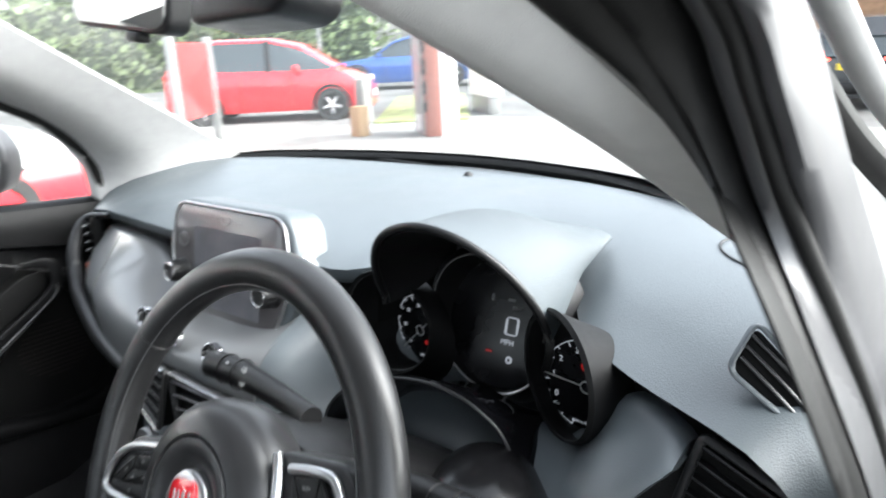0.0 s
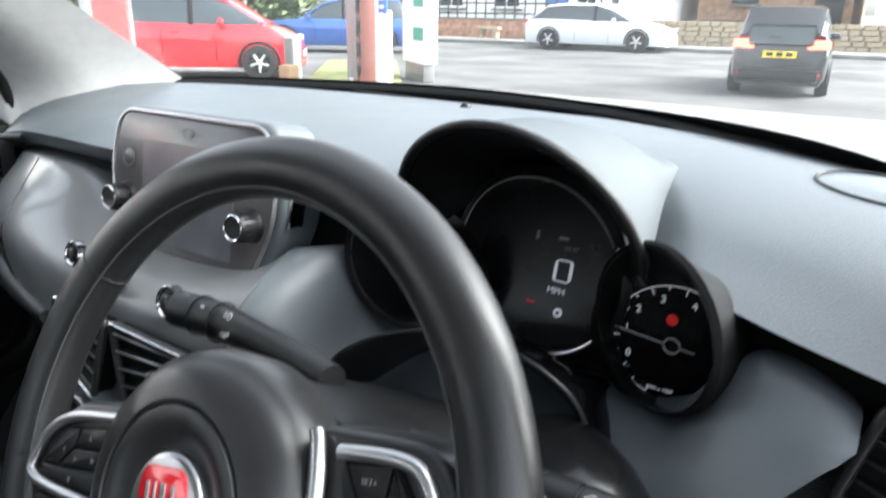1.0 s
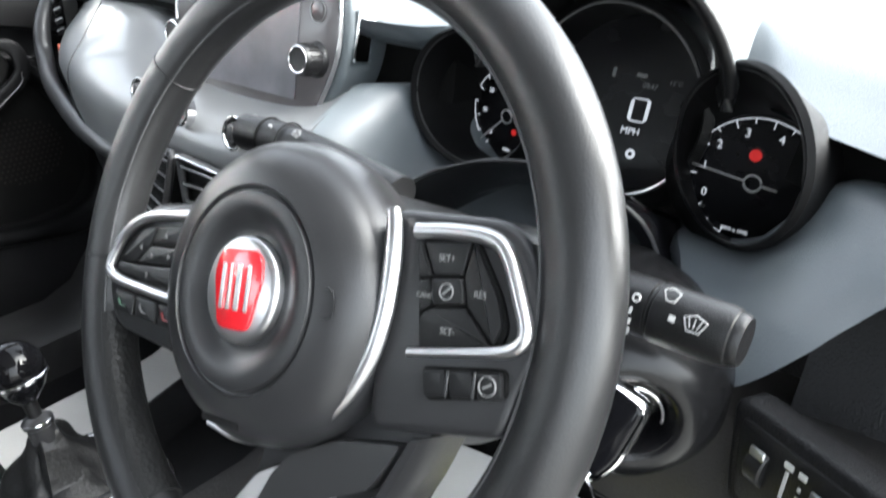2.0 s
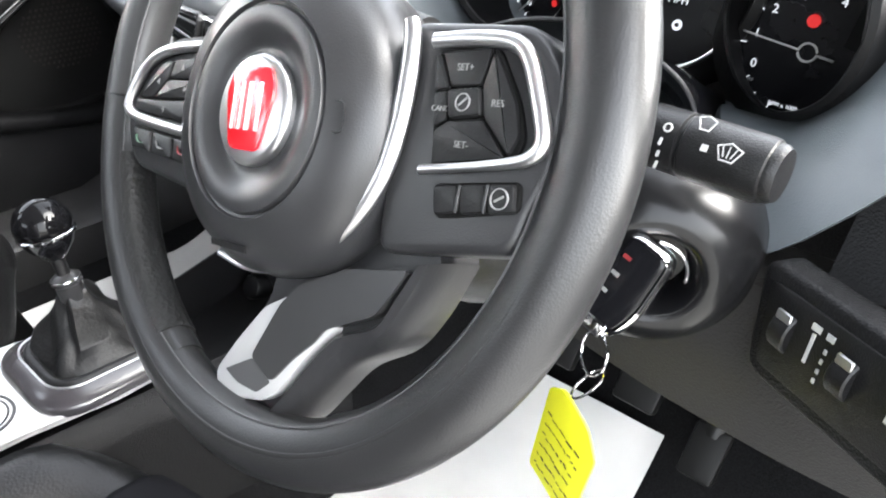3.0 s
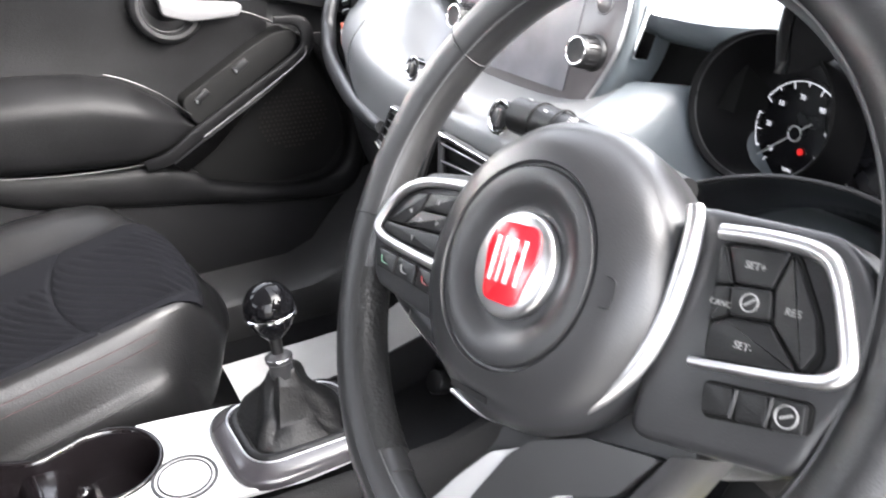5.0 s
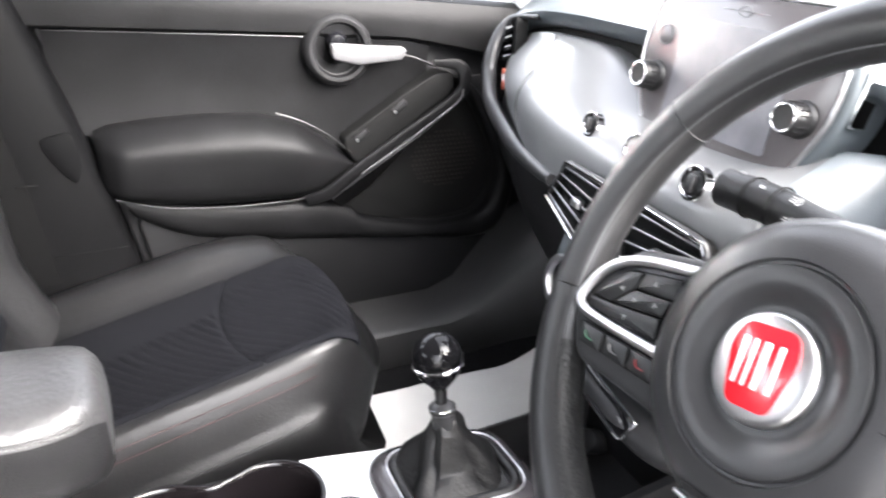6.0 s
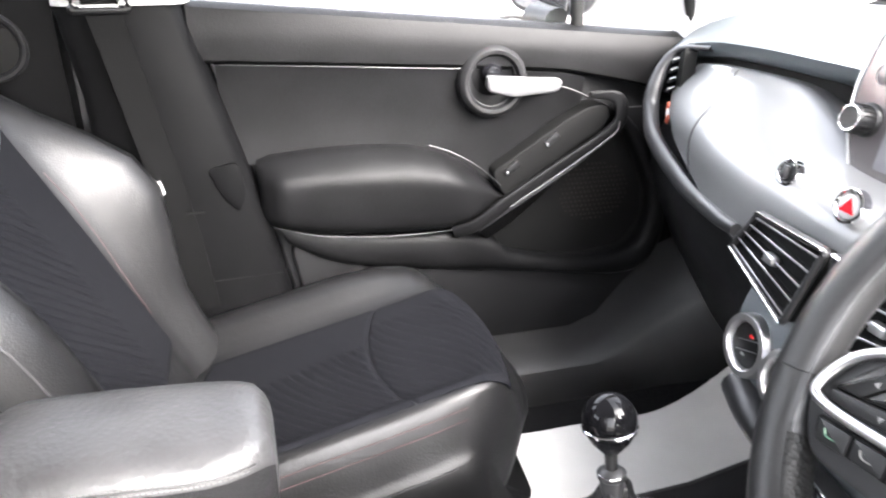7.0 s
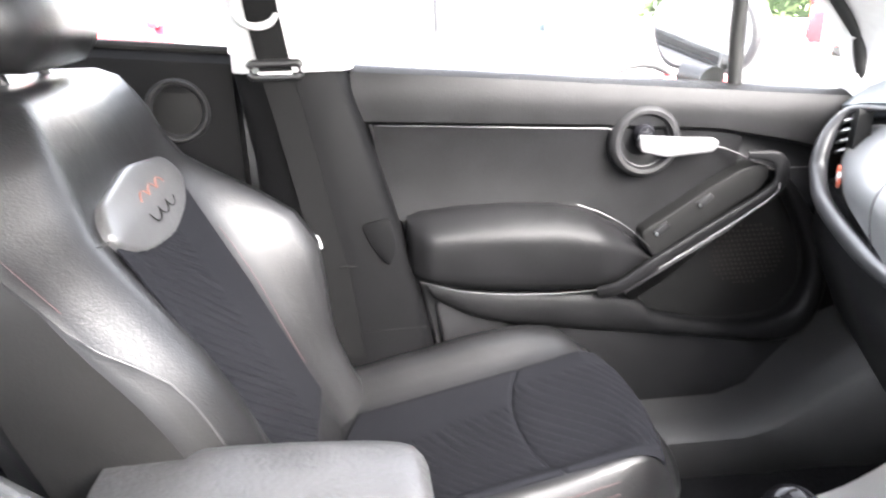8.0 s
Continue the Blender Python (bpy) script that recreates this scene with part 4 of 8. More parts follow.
for i, ink in enumerate((GREEN, DIMINK, DULLRED)):
    x0 = -0.135 + 0.0225 * i
    dy = -0.0028 * i
    kb = key_cap([(x0, -0.0165 + dy), (x0 + 0.0205, -0.019 + dy), (x0 + 0.0205, -0.0335 + dy), (x0 + 0.001, -0.031 + dy)], bh)
    part("call_mark", sweep(wpath(key_field([(x0 + 0.006, -0.022 + dy), (x0 + 0.008, -0.0265 + dy), (x0 + 0.0135, -0.0275 + dy)]), bh + 0.0004, 3), 0.0008, 0.0004, 6), ink, kb)

# ---- steering column, stalks, ignition ----
column = thing("steering_column", "black steering column shroud with stalks", "steering column")
rows = []
AX = -WN
for f, hw, ht, hb in ((0.0, 0.085, 0.050, 0.070), (0.03, 0.098, 0.058, 0.076), (0.2, 0.106, 0.064, 0.082), (0.45, 0.104, 0.064, 0.09), (0.8, 0.092, 0.058, 0.095), (1.0, 0.08, 0.05, 0.095)):
    c = Vector((0.36, 0, 0.98)) + AX * lerp(0.055, 0.27, f) + Vector((0.004, 0, 0.004))
    row = []
    for j in range(28):
        a = 2 * math.pi * j / 28
        cx, sy = math.cos(a), math.sin(a)
        cx = math.copysign(abs(cx) ** 0.7, cx)
        sy = math.copysign(abs(sy) ** 0.8, sy)
        row.append(c + X * hw * cx + u0 * (ht if sy > 0 else hb) * sy)
    rows.append(row)
part("shroud", grid(rows, wrap_v=True, caps=True), BLACK, column, "black column shroud")
part("gaiter", lathe([(0.055, 0.0), (0.06, 0.01), (0.052, 0.02), (0.05, 0.03)], frame3(Vector((0.36, 0, 0.98)) + AX * 0.085, X, u0), 40), DARK, column)
# gloss black arch in the panel over the column, and the dark gaiter below it
ARCH = spline([(0.232, 0.25, 0.865), (0.243, 0.25, 0.905), (0.262, 0.25, 0.932), (0.288, 0.25, 0.952), (0.315, 0.25, 0.966), (0.353, 0.25, 0.980), (0.40, 0.25, 0.987), (0.440, 0.25, 0.982), (0.468, 0.25, 0.970), (0.484, 0.25, 0.958), (0.496, 0.25, 0.938), (0.510, 0.246, 0.922), (0.526, 0.235, 0.900), (0.535, 0.22, 0.870)], 5)
rows = []
for p in ARCH:
    back = Vector((lerp(p.x, 0.385, 0.12), 0.345, min(p.z - 0.02, 0.932)))
    inner = Vector((lerp(p.x, 0.385, 0.16), p.y + 0.035, p.z - 0.028))
    rows.append([back, p.lerp(back, 0.5) + Vector((0, 0, 0.006)), p + Vector((0, 0.006, 0.001)), p + Vector((0, -0.001, -0.001)), p.lerp(inner, 0.3), inner, inner + Vector((0, 0.05, -0.01))])
part("column_arch", grid(rows, wrap_v=True, caps=True), GLOSSBLACK, column, "gloss black arch over the column", 60)
part("arch_edge", sweep([p + Vector((0, -0.001, 0.001)) for p in ARCH], 0.0016, 0.0016, 8), SPOKE, column)
# light stalk
lp = spline([(0.36, 0.132, 0.992), (0.32, 0.142, 0.992), (0.28, 0.149, 0.992), (0.23, 0.155, 0.992), (0.205, 0.157, 0.991), (0.178, 0.157, 0.990)], 6)
stalk = part("light_stalk", sweep(lp, 0.0125, 0.0125, 20, False, Z, lambda f: lerp(0.9, 1.2, smooth(0.1, 0.8, f))), BLACK, column, "black light stalk with white symbols")
for f in (0.62, 0.8):
    i = int(f * (len(lp) - 1))
    part("stalk_ring", sweep([lp[i] + Vector((0, math.cos(b) * 0.0156, math.sin(b) * 0.0156)) for b in [radians(x) for x in range(0, 360, 15)]], 0.0007, 0.0007, 6, True), DARK, stalk)


def lamp_mark(m, parent):
    part("lamp_mark", sweep([m @ Vector((*p, 0)) for p in [(0, 0.0028), (0.002, 0.0026), (0.0034, 0), (0.002, -0.0026), (0, -0.0028)]], 0.0005, 0.0003, 6, True), WHITEINK, parent)
    for k in (-1, 0, 1):
        part("beam_mark", box((0.0045, 0.0007, 0.0003), m @ pose(-0.0036, 0.0018 * k, 0)), WHITEINK, parent)


SF = frame3((0.25, 0.1435, 1.0035), (1, -0.15, 0.0), (0, 0.62, 0.78))
lamp_mark(at2(SF, 0.0, 0.003, 0.0006), stalk)
lamp_mark(at2(SF, 0.003, -0.010, -0.002), stalk)
part("auto_mark", box((0.005, 0.002, 0.0003), at2(SF, -0.033, 0.001, 0.001)), WHITEINK, stalk)
part("auto_mark", box((0.007, 0.0015, 0.0003), at2(SF, -0.056, 0.004, 0.002)), GREYINK, stalk)
part("auto_mark", box((0.007, 0.0015, 0.0003), at2(SF, -0.058, -0.003, 0.001)), GREYINK, stalk)
# wiper stalk: a stepped barrel that points at the door
wd = Vector((1.0, -0.055, 0.03)).normalized()
WO = Vector((0.431, 0.113, 0.984))
WSM = frame3(WO, Vector((0, 0.3, 1)).cross(wd), Vector((0, 0.3, 1)))
wst = part("wiper_stalk", lathe([(0.009, 0), (0.010, 0.03), (0.0135, 0.066), (0.0145, 0.072), (0.0145, 0.090), (0.0136, 0.0905), (0.0136, 0.092), (0.0147, 0.0925), (0.0150, 0.110), (0.0138, 0.1105), (0.0138, 0.112), (0.0152, 0.113), (0.0148, 0.146), (0.0142, 0.149), (0.0132, 0.1497), (0.0132, 0.152), (0.0118, 0.1545)], WSM, 40), BLACK, column, "black wiper stalk with white symbols")
WV = frame3(WO + wd * 0.134 + Vector((0, -0.0122, 0.0088)), wd, Vector((0, 0.55, 0.83)))
part("wiper_mark", sweep([at2(WV, 0.000, -0.004, 0.0008) @ Vector((*p, 0)) for p in [(-0.0055, 0.0028), (0, 0.005), (0.0055, 0.0028), (0.0028, -0.0028), (-0.0028, -0.0028)]], 0.0005, 0.0004, 6, True), WHITEINK, wst)
for k in (-1, 0, 1):
    part("wiper_ray", box((0.0005, 0.005, 0.0003), at2(WV, 0.0024 * k, -0.003, 0.0011, -18 * k)), WHITEINK, wst)
part("wash_mark", box((0.003, 0.003, 0.0004), at2(WV, -0.0105, -0.004, 0.0008)), WHITEINK, wst)
part("wiper_mark", sweep([at2(WV, -0.014, 0.006, 0.0004) @ Vector((*p, 0)) for p in [(-0.004, 0.002), (0, 0.0036), (0.004, 0.002), (0.002, -0.0026), (-0.002, -0.0026)]], 0.0005, 0.0004, 6, True), WHITEINK, wst)
part("step_mark", sweep([at2(WV, -0.0295, 0.000, 0.0006) @ Vector((*p, 0)) for p in circle(0.0018, 14)], 0.0005, 0.0004, 6, True), WHITEINK, wst)
part("step_mark", box((0.004, 0.001, 0.0004), at2(WV, -0.0385, 0.001, 0.0)), WHITEINK, wst)
for k in range(3):
    part("step_mark", box((0.0014, 0.0034, 0.0004), at2(WV, -0.0305, -0.0065 - 0.0048 * k, -0.0004 - 0.0028 * k)), WHITEINK, wst)
# ignition: a rounded pod with a collar round the key
KAX = Vector((0.42, -0.82, 0.38)).normalized()
KM = frame3((0.527, 0.130, 0.900), Vector((0, 0, 1)).cross(KAX), Z)
KW = KM @ pose(0.003, -0.003, 0)
bar = part("ignition_pod", lathe([(0.050, -0.13), (0.062, -0.09), (0.0665, -0.06), (0.0655, -0.038), (0.058, -0.016), (0.046, -0.002), (0.036, 0.004), (0.030, 0.005), (0.026, 0.002), (0.022, -0.006), (0.020, -0.02), (0.005, -0.022)], KW, 56), mat("pod_satin_black", (0.005, 0.005, 0.0055), 0.24, wear=0.04, spec=0.25), column, "gloss black domed ignition pod", 60)
part("ignition_ring", sweep(ring_path(0.0195, KW, -0.003, 40, -10, 130), 0.0012, 0.0012, 8), CHROME, bar, "chrome ring round the lock")

key = thing("car_key", "black and chrome car key in the ignition", "key")
KF = frame3((0.524, 0.108, 0.900), (0.93, -0.05, -0.30), (0.22, 0.35, 0.9))
KO = rounded([(-0.012, 0.026), (0.014, 0.026), (0.017, -0.012), (0.012, -0.030), (-0.012, -0.030), (-0.017, -0.012)], 0.008)
part("key_head", plate(KO, 0.014, KF, 0.004, 3), GLOSSBLACK, key, "gloss black key fob")
part("fob_edge", grid([[KF @ Vector((p.x * q, p.y * lerp(1, q, 0.7), h)) for p in KO] for q, h in ((0.98, -0.0145), (1.05, -0.0135), (1.09, -0.009), (1.09, -0.006), (1.05, -0.0015), (0.97, 0.0004))], wrap_v=True), CHROME, key, "wide chrome edge of the fob", 60)
part("fob_foot", plate(rounded([(-0.010, -0.024), (0.010, -0.024), (0.008, -0.034), (-0.008, -0.034)], 0.003), 0.012, KF @ pose(0, 0, 0.001), 0.002), CHROME, key)
for k in range(3):
    part("fob_mark", box((0.005, 0.0022, 0.0006), KF @ pose(-0.006, 0.013 - 0.011 * k, 0.0003)), DULLRED if k == 0 else GREYINK, key)
ring1 = frame3((0.522, 0.095, 0.858), (0.8, -0.5, 0.1), (0, 0.3, 1))
part("key_ring", sweep(ring_path(0.0125, ring1, 0, 40), 0.0008, 0.0008, 8, True), CHROME, key)
ring2 = frame3((0.521, 0.098, 0.832), (0.3, 0.9, 0.1), (0.2, -0.1, 1))
part("key_ring", sweep(ring_path(0.012, ring2, 0, 36), 0.0008, 0.0008, 8, True), CHROME, key)
TG = frame3((0.511, 0.100, 0.765), (0.88, -0.40, -0.14), (0.17, -0.1, 0.97)) @ Matrix.Scale(1.22, 4)
tag = thing("key_tag", "yellow card key tag with handwritten lines, on the key ring", "key tag")
part("card", plate(rounded([(-0.021, 0.030), (-0.010, 0.040), (0.012, 0.036), (0.0225, 0.024), (0.021, -0.038), (-0.021, -0.038)], 0.003), 0.0012, TG, 0.0003), YELLOW, tag)
random.seed(11)
for k in range(6):
    x = -0.017
    while x < 0.013:
        w = random.uniform(0.0018, 0.006)
        part("ink_line", box((w, random.choice((0.0005, 0.0007, 0.0011)), 0.0002), at2(TG, x + w / 2, 0.014 - 0.0088 * k + random.uniform(-0.001, 0.001), 0.0002, random.uniform(-35, 35) if w < 0.0035 else random.uniform(-6, 6))), BLACK, tag)
        x += w + random.uniform(0.0005, 0.002)

# light switch panel beside the column
LM = frame3((0.620, 0.146, 0.879), (0.87, -0.48, 0.035), (0.06, 0.05, 0.98))
sw = thing("light_switch_panel", "black light switch panel with thumb wheels", "switch panel")
part("surround", plate(rounded([(-0.052, 0.034), (0.085, 0.034), (0.085, -0.034), (-0.040, -0.034)], 0.012), 0.02, LM, 0.004, 3), DOORMAT, sw)
part("face", plate(rounded([(-0.042, 0.025), (0.08, 0.025), (0.08, -0.025), (-0.034, -0.025)], 0.006), 0.012, LM @ pose(0, 0, 0.0012), 0.001), BLACK, sw)
for x in (-0.024, 0.016):
    tw = part("thumb_wheel", lathe([(0.013, -0.006), (0.014, -0.005), (0.014, 0.005), (0.013, 0.006)], LM @ pose(x, 0.002, -0.007) @ pose(0, 0, 0, 0, 90), 30), BLACK, sw)
    part("wheel_glint", box((0.010, 0.006, 0.002), at2(LM, x, 0.012, 0.0042), 0.0006, 1), SATIN, tw)
for x, y, w, h in ((-0.006, 0.004, 0.0022, 0.018), (-0.006, 0.0165, 0.006, 0.004), (0.003, 0.0165, 0.005, 0.004), (0.003, 0.008, 0.002, 0.003), (0.003, 0.002, 0.002, 0.003), (0.003, -0.004, 0.002, 0.003), (0.003, -0.010, 0.002, 0.003), (0.044, 0.004, 0.003, 0.014)):
    part("switch_mark", box((w, h, 0.0006), at2(LM, x, y, 0.0016), 0.0002, 1), WHITEINK, sw)
part("dim_button", plate(circle(0.006, 24), 0.004, at2(LM, 0.045, 0.06, -0.002), 0.001), BLACK, sw)
part("dim_mark", sweep([at2(LM, 0.045, 0.06, -0.0016) @ Vector((*p, 0)) for p in circle(0.0024, 18)], 0.0008, 0.0004, 6, True), WHITEINK, sw)

# ---- touchscreen ----
SC = frame3((0.037, 0.283, 1.038), (1, -0.02, 0.0), (0, 0.17, 1))
screen = thing("touchscreen", "tablet-style touchscreen with two rotary knobs on the dash", "touchscreen")
part("housing", plate(rounded([(-0.122, 0.084), (0.122, 0.084), (0.142, 0.0), (0.10, -0.086), (-0.10, -0.086), (-0.142, 0.0)], [0.03, 0.03, 0.05, 0.03, 0.03, 0.05], 8), 0.05, SC @ pose(0, 0, -0.004), 0.008, 4), DASH, screen)
part("bezel", plate(rounded([(-0.112, 0.077), (0.112, 0.077), (0.130, 0.0), (0.092, -0.078), (-0.092, -0.078), (-0.130, 0.0)], [0.024, 0.024, 0.05, 0.025, 0.025, 0.05], 8), 0.01, SC, 0.002), BEZEL, screen, "glossy grey-brown bezel")
part("bezel_trim", sweep([SC @ Vector((*p, -0.001)) for p in rounded([(-0.114, 0.079), (0.114, 0.079), (0.132, 0.0), (0.094, -0.080), (-0.094, -0.080), (-0.132, 0.0)], [0.024, 0.024, 0.05, 0.025, 0.025, 0.05], 8)], 0.0017, 0.0022, 8, True), SATIN, screen)
part("display", plate(rounded([(-0.072, 0.050), (0.072, 0.050), (0.072, -0.058), (-0.072, -0.058)], 0.004), 0.004, SC @ pose(0, 0, 0.0012)), SCREEN, screen, "dark glossy display")
part("brand_line", box((0.058, 0.0007, 0.0004), at2(SC, 0, 0.063, 0.0006)), GREYINK, screen)
part("brand_ring", sweep([at2(SC, 0, 0.063, 0.0006) @ Vector((*p, 0)) for p in circle(0.008, 28, ry=0.005)], 0.0005, 0.0003, 6, True), GREYINK, screen)
for x in (-0.098, 0.098):
    KN = at2(SC, x, -0.016, 0.0)
    kn = part("knob", lathe([(0.017, 0), (0.0165, 0.003), (0.0145, 0.005), (0.0138, 0.022), (0.0122, 0.024), (0.0118, 0.0232), (0.002, 0.0228)], KN, 36), BLACK, screen, "ridged black knob with a chrome ring")
    part("knob_ring", sweep(ring_path(0.0118, KN, 0.0236, 36), 0.0007, 0.0007, 8, True), CHROME, kn)
    for k in range(18):
        a = 2 * math.pi * k / 18
        part("rib", box((0.0012, 0.0012, 0.014), KN @ Matrix.Translation((0.0142 * math.cos(a), 0.0142 * math.sin(a), 0.0125))), BLACK, kn)
    bt = part("round_button", plate(circle(0.0095, 30), 0.002, at2(SC, x * 0.99, 0.028, 0.0012), 0.0005), BEZEL, screen)
    part("button_ring", sweep([at2(SC, x * 0.99, 0.028, 0.0012) @ Vector((*p, 0)) for p in circle(0.0098, 30)], 0.0006, 0.0006, 6, True), GREYINK, bt)
part("card_slot", box((0.003, 0.05, 0.02), SC @ pose(0.137, 0.012, -0.02, 0, 0, -4), 0.001, 1), CHROME, screen, "bright bars on the housing's side")

# ---- vents, round controls and hazard button on the fascia ----
def slatted_vent(m, outline, name, label, edge, bright=True):
    """A vent of the given outline (upper left, upper right, lower right, lower left)."""
    v = thing(name, label, "air vent")
    tl, tr, br, bl = (Vector(p) for p in outline)
    out = rounded(outline, 0.007)
    part("throat", plate(out, 0.02, m @ pose(0, 0, -0.003)), DARK, v)
    part("surround", sweep([m @ Vector((*p, 0.001)) for p in out], 0.0045, 0.004, 10, True), HUB, v)
    part("bright_edge", sweep([m @ Vector((*p, 0.004)) for p in edge], 0.0022, 0.002, 8), CHROME if bright else HUB, v, "chrome edge" if bright else "")
    for i in range(5):
        f = (i + 0.5) / 5
        a, b = tl.lerp(bl, f), tr.lerp(br, f)
        d = b - a
        part("slat", box((d.length * 0.98, 0.002, 0.012), m @ Matrix.Translation((*((a + b) / 2), -0.003)) @ Matrix.Rotation(math.atan2(d.y, d.x), 4, "Z") @ pose(0, 0, 0, 22), 0.0006, 1), BLACK, v)
        part("slat_edge", box((d.length * 0.97, 0.0018, 0.0012), m @ Matrix.Translation((*((a + b) / 2), 0.0035)) @ Matrix.Rotation(math.atan2(d.y, d.x), 4, "Z"), 0.0004, 1), SATIN if bright else HUB, v)
    part("tab", box((0.018, 0.011, 0.010), m @ pose(0.0, -0.002, 0.003), 0.003, 2), SATIN if bright else HUB, v)
    return v


VO = [(-0.046, 0.030), (0.066, 0.036), (0.046, -0.050), (-0.074, -0.020)]
VL = "black slatted centre air vent with chrome edge"
slatted_vent(frame3((-0.046, 0.192, 0.892), (1, -0.16, 0.0), (0.03, 0.16, 1)), VO, "centre_vent", VL, [VO[1], VO[0], VO[3], VO[2]])
VR = [(-0.066, 0.036), (0.046, 0.030), (0.074, -0.020), (-0.046, -0.050)]
slatted_vent(frame3((0.096, 0.184, 0.892), (1, 0.0, 0.0), (0.0, 0.12, 1)), VR, "centre_vent", VL, [VR[0], VR[1], VR[2], VR[3]])
slatted_vent(frame3((0.705, 0.235, 0.972), (0.85, -0.25, -0.2), (0.1, 0.15, 1)), [(-0.05, 0.034), (0.05, 0.034), (0.05, -0.034), (-0.05, -0.034)], "door_side_vent", "black slatted air vent at the dash end", [(-0.046, -0.036), (0.046, -0.036)], False)
# the fascia's passenger end: a loop of dark rim round a narrow vent and an emblem
sv = thing("side_vent", "narrow slatted air vent in a dark rim at the dash end", "air vent")
loop = spline([(-0.123, 0.204, 0.890), (-0.176, 0.220, 0.884), (-0.31, 0.260, 0.880), (-0.478, 0.316, 0.893), (-0.55, 0.348, 0.92), (-0.568, 0.36, 0.954), (-0.572, 0.378, 0.993), (-0.553, 0.392, 1.019), (-0.485, 0.4, 1.028)], 6)
part("rim", sweep(loop, 0.0135, 0.012, 14, False, (0.4, -1, 0.2), lambda f: lerp(0.55, 1.0, smooth(0, 0.3, f)) * lerp(1.0, 0.35, smooth(0.6, 0.95, f))), HUB, sv, "dark satin rim")
pv = frame3((-0.564, 0.387, 0.969), (0.86, -0.45, 0.05), (0.10, -0.02, 1))
part("throat", plate(rounded([(-0.020, 0.040), (0.035, 0.055), (0.045, -0.08), (-0.004, -0.085), (-0.024, -0.02)], 0.012), 0.02, pv @ pose(0, 0, -0.012)), DARK, sv)
for k in range(4):
    part("slat", box((0.034, 0.0036, 0.012), pv @ pose(0.005 - 0.003 * k, 0.030 - 0.016 * k, -0.002, 25, 0, 16), 0.001, 1), FASCIA, sv)
mk = thing("dash_emblem", "small orange and grey emblem on the fascia end", "emblem")
ORANGE = mat("orange_enamel", (0.32, 0.06, 0.03), 0.4)
EM = frame3((-0.507, 0.352, 0.926), (0.86, -0.45, 0.05), (0.10, -0.02, 1))
for k in range(3):
    part("emblem_ring", sweep(ring_path(0.0065, EM @ pose(-0.007 + 0.007 * k, 0.009 - 0.009 * k, 0.0), 0, 24), 0.0020, 0.0012, 8, True), SATIN if k == 1 else ORANGE, mk)


def ring_control(c, r, inner, name, label, cat):
    m = frame3(c, (1, -0.05, 0), (0, 0.25, 1))
    t = thing(name, label, cat)
    part("ring", lathe([(r, -0.008), (r, 0.001), (r - 0.0010, 0.0018), (r - 0.0026, 0.0018), (r - 0.0034, 0.0006), (r - 0.0045, -0.002), (0.001, -0.002)], m, 40), CHROME, t)
    part("face", plate(circle(r - 0.005, 32), 0.004, m @ pose(0, 0, 0.0008), 0.001), inner, t)
    return m, t


m, t = ring_control((-0.089, 0.226, 0.965), 0.0145, BLACK, "mirror_control", "small round chrome-ringed control with black centre", "control knob")
part("toggle", box((0.007, 0.014, 0.006), m @ pose(0, 0, 0.003), 0.002, 2), HUB, t)
m, t = ring_control((0.014, 0.205, 0.967), 0.0165, WHITEINK, "hazard_button", "round hazard button with a red mark in a chrome ring", "button")
part("hazard_mark", plate([Vector((0, 0.008)), Vector((-0.009, -0.006)), Vector((0.009, -0.006))], 0.001, m @ pose(0, 0, 0.0015)), RED, t)
m, t = ring_control((0.104, 0.199, 0.963), 0.0165, BLACK, "mode_control", "round chrome-ringed mode control", "control knob")
part("toggle", box((0.008, 0.016, 0.006), m @ pose(0, 0, 0.003), 0.002, 2), HUB, t)

part("airbag_seam", sweep(spline([(-0.335, 0.338, 1.023), (-0.325, 0.300, 0.985), (-0.315, 0.2660, 0.950), (-0.30, 0.2555, 0.915), (-0.28, 0.2525, 0.885)], 6), 0.0009, 0.0009, 6), HUB, dash)

# ---- centre stack with heater dials ----
stack = thing("centre_stack", "dark centre stack below the vents with chrome-ringed heater dials", "centre stack")
ST = [(-0.085, (0.215, 0.86), (0.198, 0.79), (0.245, 0.66)), (0.02, (0.20, 0.86), (0.175, 0.79), (0.235, 0.66)), (0.13, (0.2, 0.86), (0.185, 0.79), (0.24, 0.66))]
part("stack_body", grid(panel_rows(ST, depth=0.1), wrap_v=True, caps=True), PANEL, stack)
part("stack_foot", box((0.19, 0.12, 0.16), Matrix.Translation((0.02, 0.32, 0.59)), 0.01), BLACK, stack)
for x, y in ((-0.047, 0.187), (0.025, 0.177), (0.095, 0.183)):
    m = frame3((x, y, 0.79), (1, -0.1 if x < 0 else 0.0, 0), (0, 0.12, 1))
    d = part("heater_dial", lathe([(0.035, -0.03), (0.035, 0.008), (0.0335, 0.011), (0.0275, 0.0115), (0.0255, 0.009), (0.025, 0.003), (0.001, 0.003)], m, 44), SATIN, stack, "chrome-ringed heater dial")
    part("dial_centre", plate(circle(0.0248, 36), 0.004, m @ pose(0, 0, 0.005), 0.001), BLACK, d)
    for k in (-1, 1):
        part("dial_line", box((0.034, 0.0009, 0.0005), m @ pose(0, 0.006 * k, 0.0054, 0, 0, 20)), SATIN, d)
    part("dial_mark", box((0.005, 0.003, 0.0005), m @ pose(0.003, 0.012, 0.0054)), LITRED, d)
    part("dial_mark", box((0.005, 0.003, 0.0005), m @ pose(-0.003, -0.012, 0.0054)), WHITEINK, d)
